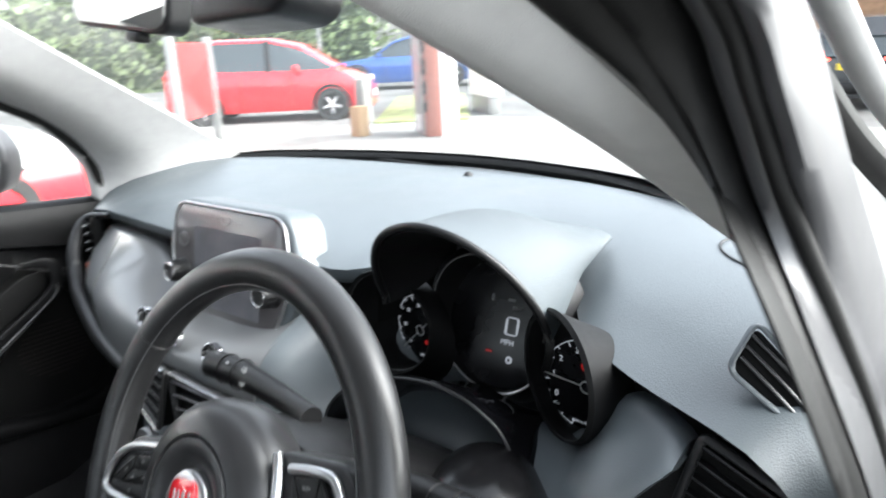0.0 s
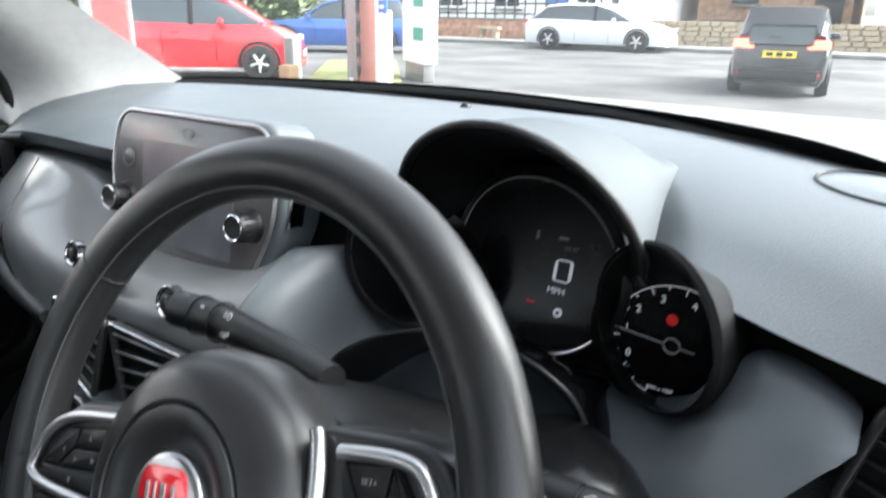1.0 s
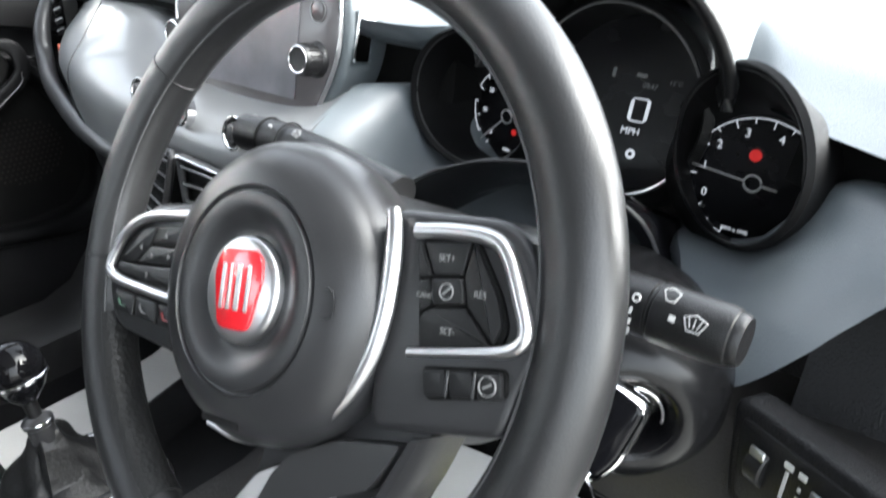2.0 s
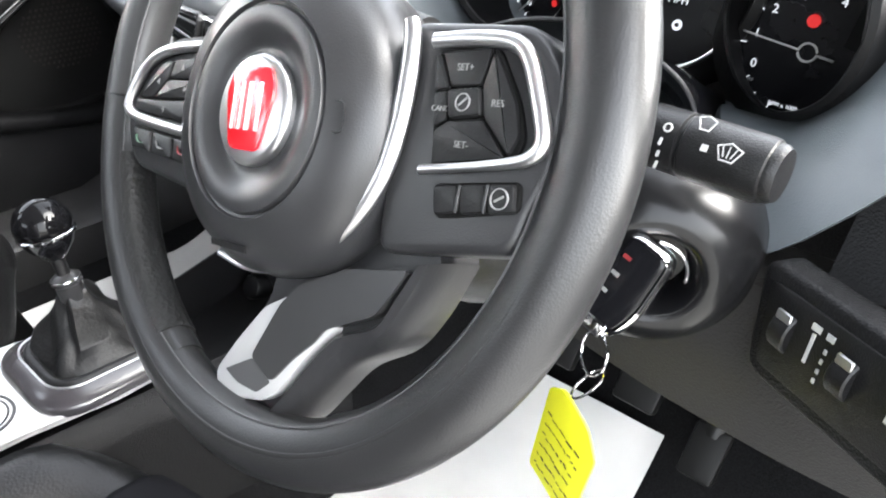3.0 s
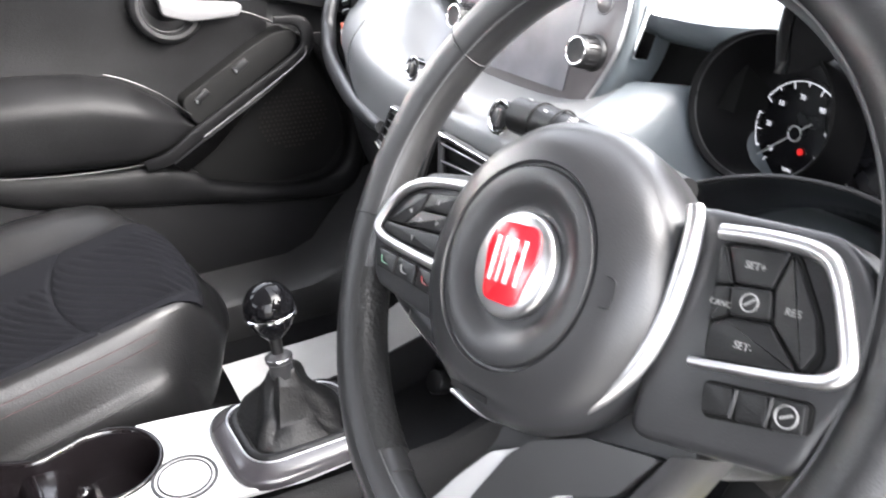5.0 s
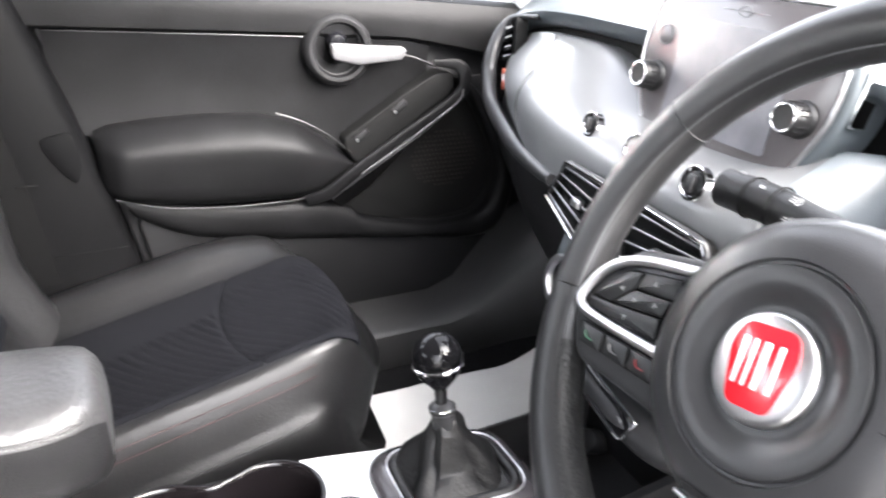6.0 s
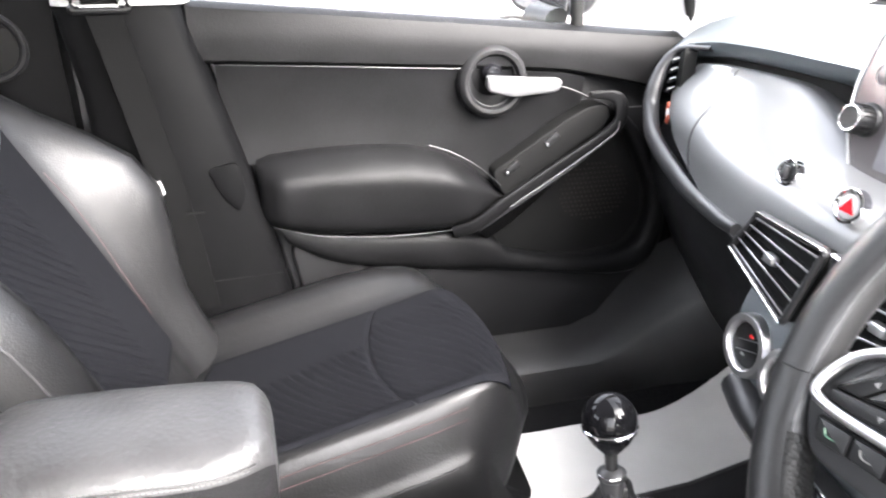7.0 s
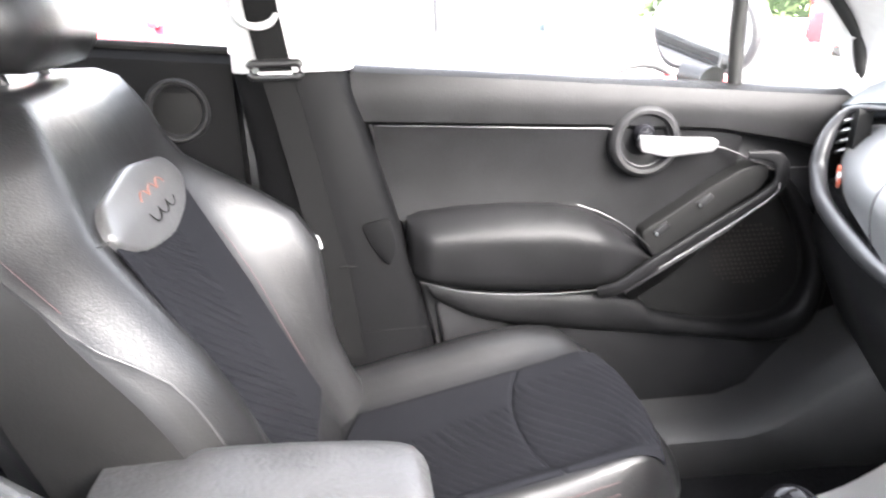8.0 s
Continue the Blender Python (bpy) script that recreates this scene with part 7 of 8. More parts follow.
part("mirror_stem", sweep([(-0.06, 0.29, 1.39), (-0.03, 0.33, 1.40), (0.0, 0.37, 1.395)], 0.012, 0.012, 12), BLACK, rv)
pod = thing("sensor_housing", "black sensor housing behind the mirror", "sensor housing")
part("housing", plate(rounded([(-0.15, 0.05), (0.12, 0.05), (0.12, -0.03), (0.09, -0.045), (-0.1, -0.04)], 0.02, 6), 0.09, frame3((0.0, 0.37, 1.392), (1, -0.05, 0.05), (0, 0.2, 1)), 0.012, 3), BLACK, pod)

def paper(cx, cy, w, l, seed, label, turn=0):
    random.seed(seed)
    rows = []
    for i in range(25):
        v = -1 + i / 12
        row = []
        for j in range(21):
            q = -1 + j / 10
            p = Vector((q * w * 2.2, v * l * 2.2, seed))
            z = 0.010 * noise.noise(p * 1.5) + 0.003 * noise.noise(p * 6) + 0.25 * smooth(0.35, 0.8, cy + l * v) * (cy + l * v > 0.35)
            row.append((q * w, v * l, z))
        rows.append(row)
    ob = link("paper_mat", shell(grid(rows), 0.001), PAPER)
    ob.matrix_basis = pose(cx, cy, 0.36, 0, 0, turn)
    return tagged(ob, label, "floor mat", "paper floor mats")


paper(-0.30, 0.26, 0.175, 0.29, 3, "crumpled white paper mat on the passenger's floor", -2)
paper(0.31, 0.23, 0.17, 0.27, 8, "crumpled white paper mat on the driver's floor", 4)
for x, y, z, w in ((0.30, 0.50, 0.50, 0.06), (0.42, 0.50, 0.50, 0.06), (0.52, 0.48, 0.46, 0.045)):
    p = thing("pedal", "black rubber foot pedal", "pedal", "foot pedals")
    part("pad", box((w, 0.02, 0.07), Matrix.Translation((x, y, z)) @ Matrix.Rotation(radians(-35), 4, "X"), 0.006, 2), SEAL, p)
    part("arm", sweep([(x, y + 0.01, z + 0.02), (x, y + 0.06, z + 0.12), (x, y + 0.06, z + 0.22)], 0.008, 0.012, 10, False, X), BLACK, p)

# ---- outside: forecourt, road, parked cars, houses ----
ASPHALT = mat("asphalt", (0.095, 0.095, 0.093), 0.9, vary=0.4, scale=0.5, grain=0.8, grain_scale=90, spec=0.2)
CONCRETE = mat("forecourt_concrete", (0.18, 0.178, 0.17), 0.9, vary=0.3, scale=0.9, grain=0.6, grain_scale=70, spec=0.2)
RENDER_W = mat("white_render", (0.8, 0.8, 0.78), 0.85, vary=0.05, scale=1.5)
BRICK = mat("brown_brick", (0.25, 0.15, 0.09), 0.9, vary=0.3, scale=6)
SLATE = mat("roof_slate", (0.09, 0.09, 0.1), 0.8, vary=0.3, scale=4)
STONE = mat("buff_stone", (0.36, 0.29, 0.2), 0.9, vary=0.35, scale=3, grain=0.6, grain_scale=40)
TYRE = mat("tyre_rubber", (0.015, 0.015, 0.015), 0.8)
ALLOY = mat("alloy", (0.65, 0.65, 0.66), 0.3, 0.8, vary=0.05)
TINT = mat("car_window", (0.03, 0.04, 0.045), 0.06, wear=0.02, spec=0.8)
PLATEY = mat("plate_yellow", (0.8, 0.6, 0.03), 0.5)
TAILRED = mat("tail_lamp", (0.45, 0.015, 0.015), 0.15)
BRAKE = glow("brake_light", (1.0, 0.05, 0.03), 3.0)
HEADL = mat("head_lamp", (0.6, 0.6, 0.62), 0.1, 0.3)
FENCE = mat("fence_iron", (0.04, 0.045, 0.045), 0.6)
LEAF = mat("foliage", (0.10, 0.14, 0.055), 0.7, vary=0.5, scale=3)
BARK = mat("bark", (0.12, 0.1, 0.08), 0.9, vary=0.3, scale=8)
STEEL = mat("brushed_steel", (0.24, 0.245, 0.24), 0.45, 0.5, vary=0.1, scale=3)
SIGNW = mat("sign_white", (0.8, 0.8, 0.8), 0.5)
SIGNR = mat("sign_red", (0.6, 0.02, 0.02), 0.4)
SIGNB = mat("sign_blue", (0.05, 0.16, 0.5), 0.4)
SIGNG = mat("sign_green", (0.05, 0.3, 0.22), 0.4)


def paint(name, c, metal=0.2):
    return mat(name, c, 0.22, metal, vary=0.03, scale=3, coat=0.8)


rows = []
gys = [-1200, -300, -80] + [-40 + 4 * i for i in range(26)] + [90, 150, 300, 700, 2500]
for gy in gys:
    rows.append([(gx, gy, 0.0) for gx in (-2500, -700, -300, -120, -60, -40, -30, -20, -10, 0, 10, 20, 30, 40, 60, 120, 300, 1200)])
tag_structure(link("ground", grid(rows), ASPHALT), "worn grey asphalt yard and road", "ground")
tag_structure(link("forecourt", box((30, 17.0, 0.012), Matrix.Translation((1.0, 1.5, 0.005))), CONCRETE), "pale stained concrete forecourt", "forecourt")
tag_structure(link("pavement", box((80, 2.2, 0.12), Matrix.Translation((-8, 25.2, 0.06)), 0.02), CONCRETE), "pale pavement with a kerb beside the road", "pavement")


def make_wheel(parent, c, r, w, side):
    m = Matrix.Translation(c) @ Matrix.Rotation(radians(90 * side), 4, "Y")
    t = part("wheel", lathe([(r * 0.62, -w / 2), (r * 0.94, -w / 2), (r, -w * 0.32), (r, w * 0.32), (r * 0.94, w / 2), (r * 0.64, w / 2), (r * 0.62, w * 0.3)], m, 28), TYRE, parent)
    rim = part("rim", lathe([(r * 0.63, w * 0.25), (r * 0.64, w * 0.46), (r * 0.60, w * 0.46), (r * 0.56, w * 0.2), (0.01, w * 0.15)], m, 28), BLACK, t)
    for k in range(5):
        part("spoke", box((r * 0.55, r * 0.16, w * 0.12), m @ Matrix.Rotation(2 * math.pi * k / 5, 4, "Z") @ Matrix.Translation((r * 0.31, 0, w * 0.36)), 0.01, 1), ALLOY, rim)
    part("hub_cap", lathe([(r * 0.16, w * 0.2), (r * 0.15, w * 0.44), (0.01, w * 0.46)], m, 16), ALLOY, rim)


def make_car(name, label, L, W, H, material, prof, m, wheel_r=0.31, rear=False, group="parked cars"):
    """A car along +y of the pose m, nose forward. prof: stations of (y, belt height, roof height or None, width factor)."""
    car = tagged(new(name), label, "car", group)
    rows = []
    for y, zb, zr, wf in prof:
        w = W / 2 * wf
        row = [(-w * 0.9, y, 0.2), (-w * 0.98, y, 0.32), (-w, y, lerp(0.3, zb, 0.55)), (-w * 0.985, y, zb - 0.06), (-w * 0.93, y, zb), (-w * 0.5, y, zb + 0.035), (0, y, zb + 0.045)]
        rows.append([Vector(p) for p in row] + [Vector((-p[0], p[1], p[2])) for p in row[::-1][1:]])
    part("body", grid(rows, wrap_v=True, caps=True), material, car)
    cab = [(y, zb, zr, wf) for y, zb, zr, wf in prof if zr]
    rows = []
    for y, zb, zr, wf in cab:
        w = W / 2 * wf
        rows.append([Vector(p) for p in ((-w * 0.925, y, zb - 0.03), (-w * 0.86, y, lerp(zb, zr, 0.5)), (-w * 0.77, y, zr - 0.07), (w * 0.77, y, zr - 0.07), (w * 0.86, y, lerp(zb, zr, 0.5)), (w * 0.925, y, zb - 0.03))])
    part("windows", grid(rows, wrap_v=True, caps=True), TINT, car, "dark tinted windows")
    rows = []
    for y, zb, zr, wf in cab:
        w = W / 2 * wf
        rows.append([Vector(p) for p in ((-w * 0.79, y, zr - 0.085), (-w * 0.78, y, zr - 0.05), (-w * 0.66, y, zr - 0.012), (0, y, zr), (w * 0.66, y, zr - 0.012), (w * 0.78, y, zr - 0.05), (w * 0.79, y, zr - 0.085))])
    part("roof", grid(rows, wrap_v=True, caps=True), material, car)
    for s in (-1, 1):
        n = len(cab)
        for i in (0, n // 2, n - 1):
            y, zb, zr, wf = cab[i]
            w = W / 2 * wf
            part("window_pillar", sweep([(s * w * 0.935, y, zb - 0.02), (s * w * 0.872, y, lerp(zb, zr, 0.5)), (s * w * 0.785, y, zr - 0.06)], 0.045, 0.012, 8, False, X), material if i != n // 2 else BLACK, car)
        for wy in (-L * 0.31, L * 0.31):
            make_wheel(car, (s * (W / 2 - 0.055), wy, wheel_r), wheel_r, 0.2, s)
            part("wheel_arch", sweep([(s * (W / 2 - 0.005), wy + (wheel_r + 0.045) * math.cos(radians(a)), wheel_r + (wheel_r + 0.045) * math.sin(radians(a))) for a in range(-15, 196, 15)], 0.025, 0.02, 8, False, X), BLACK, car)
        part("door_handle", box((0.02, 0.16, 0.025), Matrix.Translation((s * W / 2 * 0.995, -L * 0.06, prof[len(prof) // 2][1] - 0.13)), 0.008, 1), material, car)
        part("door_line", box((0.006, 0.012, 0.5), Matrix.Translation((s * W / 2 * 0.999, L * 0.12, 0.55))), BLACK, car)
        part("door_line", box((0.006, 0.012, 0.5), Matrix.Translation((s * W / 2 * 0.999, -L * 0.12, 0.55))), BLACK, car)
        part("side_mirror", box((0.18, 0.1, 0.12), Matrix.Translation((s * (W / 2 + 0.04), L * 0.15, prof[len(prof) // 2][1] + 0.04)), 0.03, 2), material, car)
        part("head_lamp", box((0.36, 0.16, 0.13), Matrix.Translation((s * W * 0.36, L / 2 - 0.13, 0.66)), 0.04, 2), HEADL, car)
        tl = part("tail_lamp", box((0.34, 0.14, 0.15), Matrix.Translation((s * W * 0.375, -L / 2 + 0.07, 0.86)) @ Matrix.Rotation(radians(s * 8), 4, "Z"), 0.04, 2), BRAKE if rear else TAILRED, car, "lit red tail lamp" if rear else "")
        part("reflector", box((0.14, 0.03, 0.06), Matrix.Translation((s * W * 0.38, -L / 2 - 0.0, 0.38)), 0.01, 1), TAILRED, car)
    part("number_plate", box((0.52, 0.02, 0.11), Matrix.Translation((0, -L / 2 - 0.012, 0.70)), 0.006, 1), PLATEY, car, "yellow plate with dark bars")
    part("front_plate", box((0.52, 0.02, 0.11), Matrix.Translation((0, L / 2 + 0.01, 0.42)), 0.006, 1), SIGNW, car)
    part("bumper", box((W * 0.82, 0.1, 0.2), Matrix.Translation((0, -L / 2 + 0.01, 0.36)), 0.04, 2), BLACK, car)
    if rear:
        y0, zb, zr, wf = cab[0]
        part("high_lamp", box((0.2, 0.04, 0.04), Matrix.Translation((0, y0 - 0.02, zr - 0.05)), 0.01, 1), BRAKE, car, "lit high brake lamp")
        part("rear_window", box((W * 0.66, 0.02, 0.33), Matrix.Translation((0, y0 - 0.13, lerp(zb, zr, 0.5))) @ Matrix.Rotation(radians(-24), 4, "X"), 0.05, 2), TINT, car)
        part("tailgate_bar", box((W * 0.55, 0.03, 0.05), Matrix.Translation((0, -L / 2 - 0.01, 0.87)), 0.015, 1), GLOSSBLACK, car)
        for k in range(3):
            part("plate_bar", box((0.1, 0.004, 0.06), Matrix.Translation((-0.15 + 0.15 * k, -L / 2 - 0.024, 0.70))), BLACK, car)
        part("tailgate_badge", lathe([(0.05, 0), (0.045, 0.012), (0.005, 0.014)], Matrix.Translation((0, -L / 2 - 0.01, 0.885)) @ Matrix.Rotation(radians(90), 4, "X"), 20), ALLOY, car)
        part("wiper", sweep([(0.0, y0 - 0.22, zb + 0.04), (-0.2, y0 - 0.21, zb + 0.07)], 0.01, 0.01, 6), BLACK, car)
    car.matrix_basis = m
    return car


def hatch(L):
    h = L / 2
    return [(-h, 0.55, None, 0.82), (-h + 0.03, 0.86, None, 0.93), (-h + 0.12, 0.93, 1.08, 0.97), (-h + 0.42, 0.94, 1.46, 1.0), (-h + 1.0, 0.93, 1.50, 1.0), (-h + 1.9, 0.91, 1.49, 1.0), (-h + 2.45, 0.90, 1.36, 1.0), (-h + 3.05, 0.90, 0.97, 0.99), (h - 0.35, 0.80, None, 0.96), (h - 0.08, 0.66, None, 0.88), (h, 0.5, None, 0.75)]


def estate(L):
    h = L / 2
    return [(-h, 0.55, None, 0.82), (-h + 0.04, 0.88, None, 0.93), (-h + 0.15, 0.93, 1.0, 0.97), (-h + 0.75, 0.94, 1.40, 1.0), (-h + 1.5, 0.93, 1.46, 1.0), (-h + 2.4, 0.91, 1.45, 1.0), (-h + 2.9, 0.90, 1.34, 1.0), (-h + 3.6, 0.90, 0.95, 0.99), (h - 0.5, 0.80, None, 0.96), (h - 0.1, 0.66, None, 0.88), (h, 0.5, None, 0.75)]


def heading(x, y, dx, dy):
    return Matrix.Translation((x, y, 0)) @ Matrix.Rotation(math.atan2(-dx, dy), 4, "Z")


make_car("red_hatchback", "bright red parked hatchback with silver alloy wheels", 3.7, 1.66, 1.5, paint("paint_red", (0.6, 0.015, 0.025), 0.0), hatch(3.7), heading(-10.15, 8.75, 0.78, 0.62), 0.29)
make_car("blue_crossover", "dark blue parked crossover car", 4.35, 1.82, 1.6, paint("paint_blue", (0.03, 0.09, 0.3)), hatch(4.35), heading(-13.3, 16.2, -0.80, -0.6), 0.34)
make_car("white_estate", "silver white estate car parked by the kerb", 4.7, 1.82, 1.47, paint("paint_white", (0.72, 0.76, 0.78), 0.1), estate(4.7), heading(-8.0, 23.2, 1.0, 0.03), 0.33)
make_car("dark_hatchback", "dark grey hatchback with its brake lights lit", 3.8, 1.52, 1.42, paint("paint_dark", (0.02, 0.022, 0.025)), hatch(3.8), heading(-1.15, 13.7, -0.085, 1.0) @ Matrix.Scale(0.91, 4), 0.31, True)
two = make_car("white_saloon", "white parked car with red lower bodywork", 4.1, 1.75, 1.5, paint("paint_pearl", (0.7, 0.7, 0.7), 0.0), hatch(4.1), heading(-5.4, 0.35, 0.0, 1.0), 0.31)
part("red_skirt", box((0.06, 3.9, 0.32), Matrix.Translation((0.88, 0.05, 0.42)), 0.02, 2), paint("paint_red_deep", (0.5, 0.012, 0.02), 0.0), two, "red lower bodywork")
make_car("red_compact", "red parked compact car beside the yard", 3.9, 1.7, 1.48, paint("paint_crimson", (0.5, 0.012, 0.02), 0.0), hatch(3.9), heading(-8.3, -2.9, 0.1, 1.0), 0.3)
make_car("far_dark_car", "small dark car far up the side street", 4.2, 1.75, 1.5, paint("paint_charcoal", (0.04, 0.04, 0.045)), hatch(4.2), heading(-26.5, 33, 0.6, -0.75), 0.31)
van = thing("white_van", "white van parked up the side street", "van")
part("cargo_body", box((2.0, 3.4, 1.9), Matrix.Translation((-26.5, 26.5, 1.35)) @ Matrix.Rotation(radians(40), 4, "Z"), 0.12, 3), SIGNW, van)
part("cab", box((1.9, 1.3, 1.3), Matrix.Translation((-25.0, 24.7, 1.0)) @ Matrix.Rotation(radians(40), 4, "Z"), 0.2, 3), SIGNW, van)
part("rear_glass", box((1.5, 0.05, 0.7), Matrix.Translation((-24.55, 24.15, 1.45)) @ Matrix.Rotation(radians(40), 4, "Z"), 0.02), TINT, van)
for sx, sy in ((-25.9, 23.9), (-24.3, 25.2), (-28.0, 26.4), (-26.5, 27.8)):
    part("wheel", lathe([(0.2, -0.1), (0.33, -0.1), (0.33, 0.1), (0.2, 0.1)], Matrix.Translation((sx, sy, 0.33)) @ Matrix.Rotation(radians(40), 4, "Z") @ Matrix.Rotation(radians(90), 4, "Y"), 20), TYRE, van)

# air and water machine with posts and signs
mach = thing("air_machine", "brushed steel air and vacuum machine on the forecourt", "air machine")
MX = heading(-5.72, 7.90, 0.62, 0.78)
part("cabinet", box((0.58, 0.4, 1.95), MX @ Matrix.Translation((0, 0, 0.975)), 0.02, 2), STEEL, mach)
part("cabinet_top", box((0.62, 0.44, 0.06), MX @ Matrix.Translation((0, 0, 1.97)), 0.015, 2), SIGNW, mach)
for k in (-1, 1):
    part("leg_mark", box((0.06, 0.01, 0.22), MX @ Matrix.Translation((0.07 * k, -0.205, 0.18))), SIGNW, mach)
part("coin_plate", box((0.2, 0.012, 0.3), MX @ Matrix.Translation((0.0, -0.205, 1.55)), 0.01, 1), SIGNW, mach)
part("hose_panel", box((0.12, 0.36, 1.9), MX @ Matrix.Translation((0.36, 0, 0.96)), 0.02, 2), mat("faded_orange", (0.22, 0.085, 0.065), 0.6), mach, "faded orange hose panel")
for k in range(4):
    hz = 0.55 + 0.28 * k
    part("hose", sweep([MX @ Vector((0.47 + 0.07 * math.sin(radians(a)), -0.2, hz + 0.18 * math.cos(radians(a)))) for a in range(0, 331, 30)], 0.018, 0.018, 8), BLACK, mach)
for i, (ox, hgt) in enumerate(((0.62, 2.4), (1.0, 1.15))):
    p = thing("bollard_post", "white painted steel post on the forecourt", "post", "forecourt posts")
    part("post", sweep([MX @ Vector((ox, 0.05, 0)), MX @ Vector((ox, 0.05, hgt))], 0.06, 0.06, 14, False, Y), SIGNW, p)
    part("post_cap", lathe([(0.062, 0), (0.05, 0.03), (0.005, 0.045)], MX @ Matrix.Translation((ox, 0.05, hgt)), 14), SIGNW, p)
bs = thing("blue_sign", "small blue forecourt sign with a white line", "sign")
part("panel", box((0.36, 0.03, 0.26), MX @ Matrix.Translation((0.98, 0.0, 1.28)), 0.01, 1), SIGNB, bs)
part("text_bar", box((0.28, 0.006, 0.05), MX @ Matrix.Translation((0.98, -0.018, 1.33))), SIGNW, bs)
part("text_bar", box((0.2, 0.006, 0.04), MX @ Matrix.Translation((0.98, -0.018, 1.23))), SIGNW, bs)
part("sign_post", sweep([MX @ Vector((0.98, 0.03, 0)), MX @ Vector((0.98, 0.03, 1.2))], 0.025, 0.025, 10, False, Y), STEEL, bs)
ts = thing("tall_sign", "tall white and green price sign", "sign")
TS = heading(-7.4, 11.2, 0.6, 0.8)
part("sign_board", box((1.2, 0.25, 3.6), TS @ Matrix.Translation((0.9, 0, 2.1)), 0.03, 2), SIGNW, ts)
for k in range(5):
    part("green_band", box((0.5, 0.02, 0.22), TS @ Matrix.Translation((1.2, -0.13, 0.8 + 0.55 * k)), 0.01, 1), SIGNG, ts)
part("sign_foot", box((1.0, 0.2, 0.4), TS @ Matrix.Translation((0.9, 0, 0.2)), 0.02), STEEL, ts)
rb_ = thing("red_sign_board", "red sign board with white bars on the forecourt fence", "sign")
RB = heading(-7.6, 5.3, 0.80, 0.60)
part("board", box((1.25, 0.04, 0.95), RB @ Matrix.Translation((-0.05, 0, 0.95)), 0.01, 1), SIGNR, rb_)
part("text_bar", box((0.8, 0.01, 0.14), RB @ Matrix.Translation((0.0, -0.025, 0.8))), SIGNW, rb_)
part("emblem", sweep([RB @ Vector((0.1 * math.cos(a), -0.026, 1.18 + 0.1 * math.sin(a))) for a in [radians(x) for x in range(0, 360, 20)]], 0.02, 0.01, 6, True), GREYINK, rb_)
for s in (-1, 1):
    part("board_post", box((0.1, 0.1, 1.5), RB @ Matrix.Translation((0.68 * s, 0.02, 0.75)), 0.01), STEEL, rb_)
cp = thing("concrete_post", "short weathered concrete post", "post", "forecourt posts")
part("stump", box((0.2, 0.2, 0.75), Matrix.Translation((-7.75, 8.6, 0.37)), 0.02, 2), CONCRETE, cp)
cp2 = thing("timber_post", "short brown timber post", "post", "forecourt posts")
part("stump", box((0.2, 0.2, 0.45), Matrix.Translation((-6.6, 7.3, 0.22)), 0.02, 2), mat("weathered_timber", (0.3, 0.2, 0.11), 0.9), cp2)
verge = tagged(link("grass_verge", box((5.5, 1.6, 0.05), heading(-8.5, 11.2, 0.8, 0.6) @ Matrix.Translation((0, 0, 0.025)), 0.02), mat("verge_grass", (0.16, 0.18, 0.07), 0.95, vary=0.4, scale=4)), "worn grass strip beside the yard", "verge", kind="stuff")

# boundary wall of separate stones, with railings
wl = thing("garden_wall", "low coursed buff stone garden wall", "wall", kind="structure")
part("wall_core", box((12.5, 0.3, 0.86), Matrix.Translation((-1.2, 26.6, 0.45))), mat("mortar", (0.3, 0.27, 0.22), 0.95), wl)
stone_mesh = []
for k in range(6):
    bm = box((1, 0.1, 1), Matrix(), 0.06, 1)
    for v in bm.verts:
        v.co += Vector((noise.noise(v.co * 3 + Vector((k * 9, 0, 0))), 0, noise.noise(v.co * 3 + Vector((0, k * 9, 0))))) * 0.08
    me = bpy.data.meshes.new("stone")
    bm.to_mesh(me)
    bm.free()
    me.materials.append(STONE)
    stone_mesh.append(me)
random.seed(5)
for c in range(5):
    x = -7.4
    while x < 4.9:
        w = random.uniform(0.28, 0.55)
        ob = new("stone", random.choice(stone_mesh))
        ob.parent = wl
        ob.matrix_basis = Matrix.Translation((x + w / 2, 26.43, 0.1 + 0.17 * c + 0.07)) @ Matrix.Diagonal((w * 0.94, 1, 0.155, 1))
        x += w
bw = thing("brick_wall", "low red-brown brick wall below iron railings", "wall", kind="structure")
part("wall_core", box((9.0, 0.25, 0.8), Matrix.Translation((-15.5, 26.9, 0.4))), mat("old_brick", (0.36, 0.2, 0.13), 0.9, vary=0.4, scale=5), bw)
part("coping", box((9.1, 0.34, 0.08), Matrix.Translation((-15.5, 26.9, 0.84)), 0.02), CONCRETE, bw)
fn = thing("iron_railing", "dark iron railings on the brick wall", "railing")
for k in range(24):
    part("post", box((0.05, 0.05, 1.0), Matrix.Translation((-19.8 + 0.45 * k, 26.95, 1.35))), FENCE, fn)
for z in (1.05, 1.45, 1.8):
    part("rail", box((10.6, 0.04, 0.06), Matrix.Translation((-14.6, 26.95, z))), FENCE, fn)
sb = thing("sand_bin", "small buff stone bench on the pavement", "bench")
part("slab", box((0.9, 0.4, 0.12), Matrix.Translation((-13.6, 25.9, 0.5)), 0.02), STONE, sb)
for s in (-1, 1):
    part("foot", box((0.14, 0.34, 0.34), Matrix.Translation((-13.6 + 0.3 * s, 25.9, 0.28)), 0.02), STONE, sb)


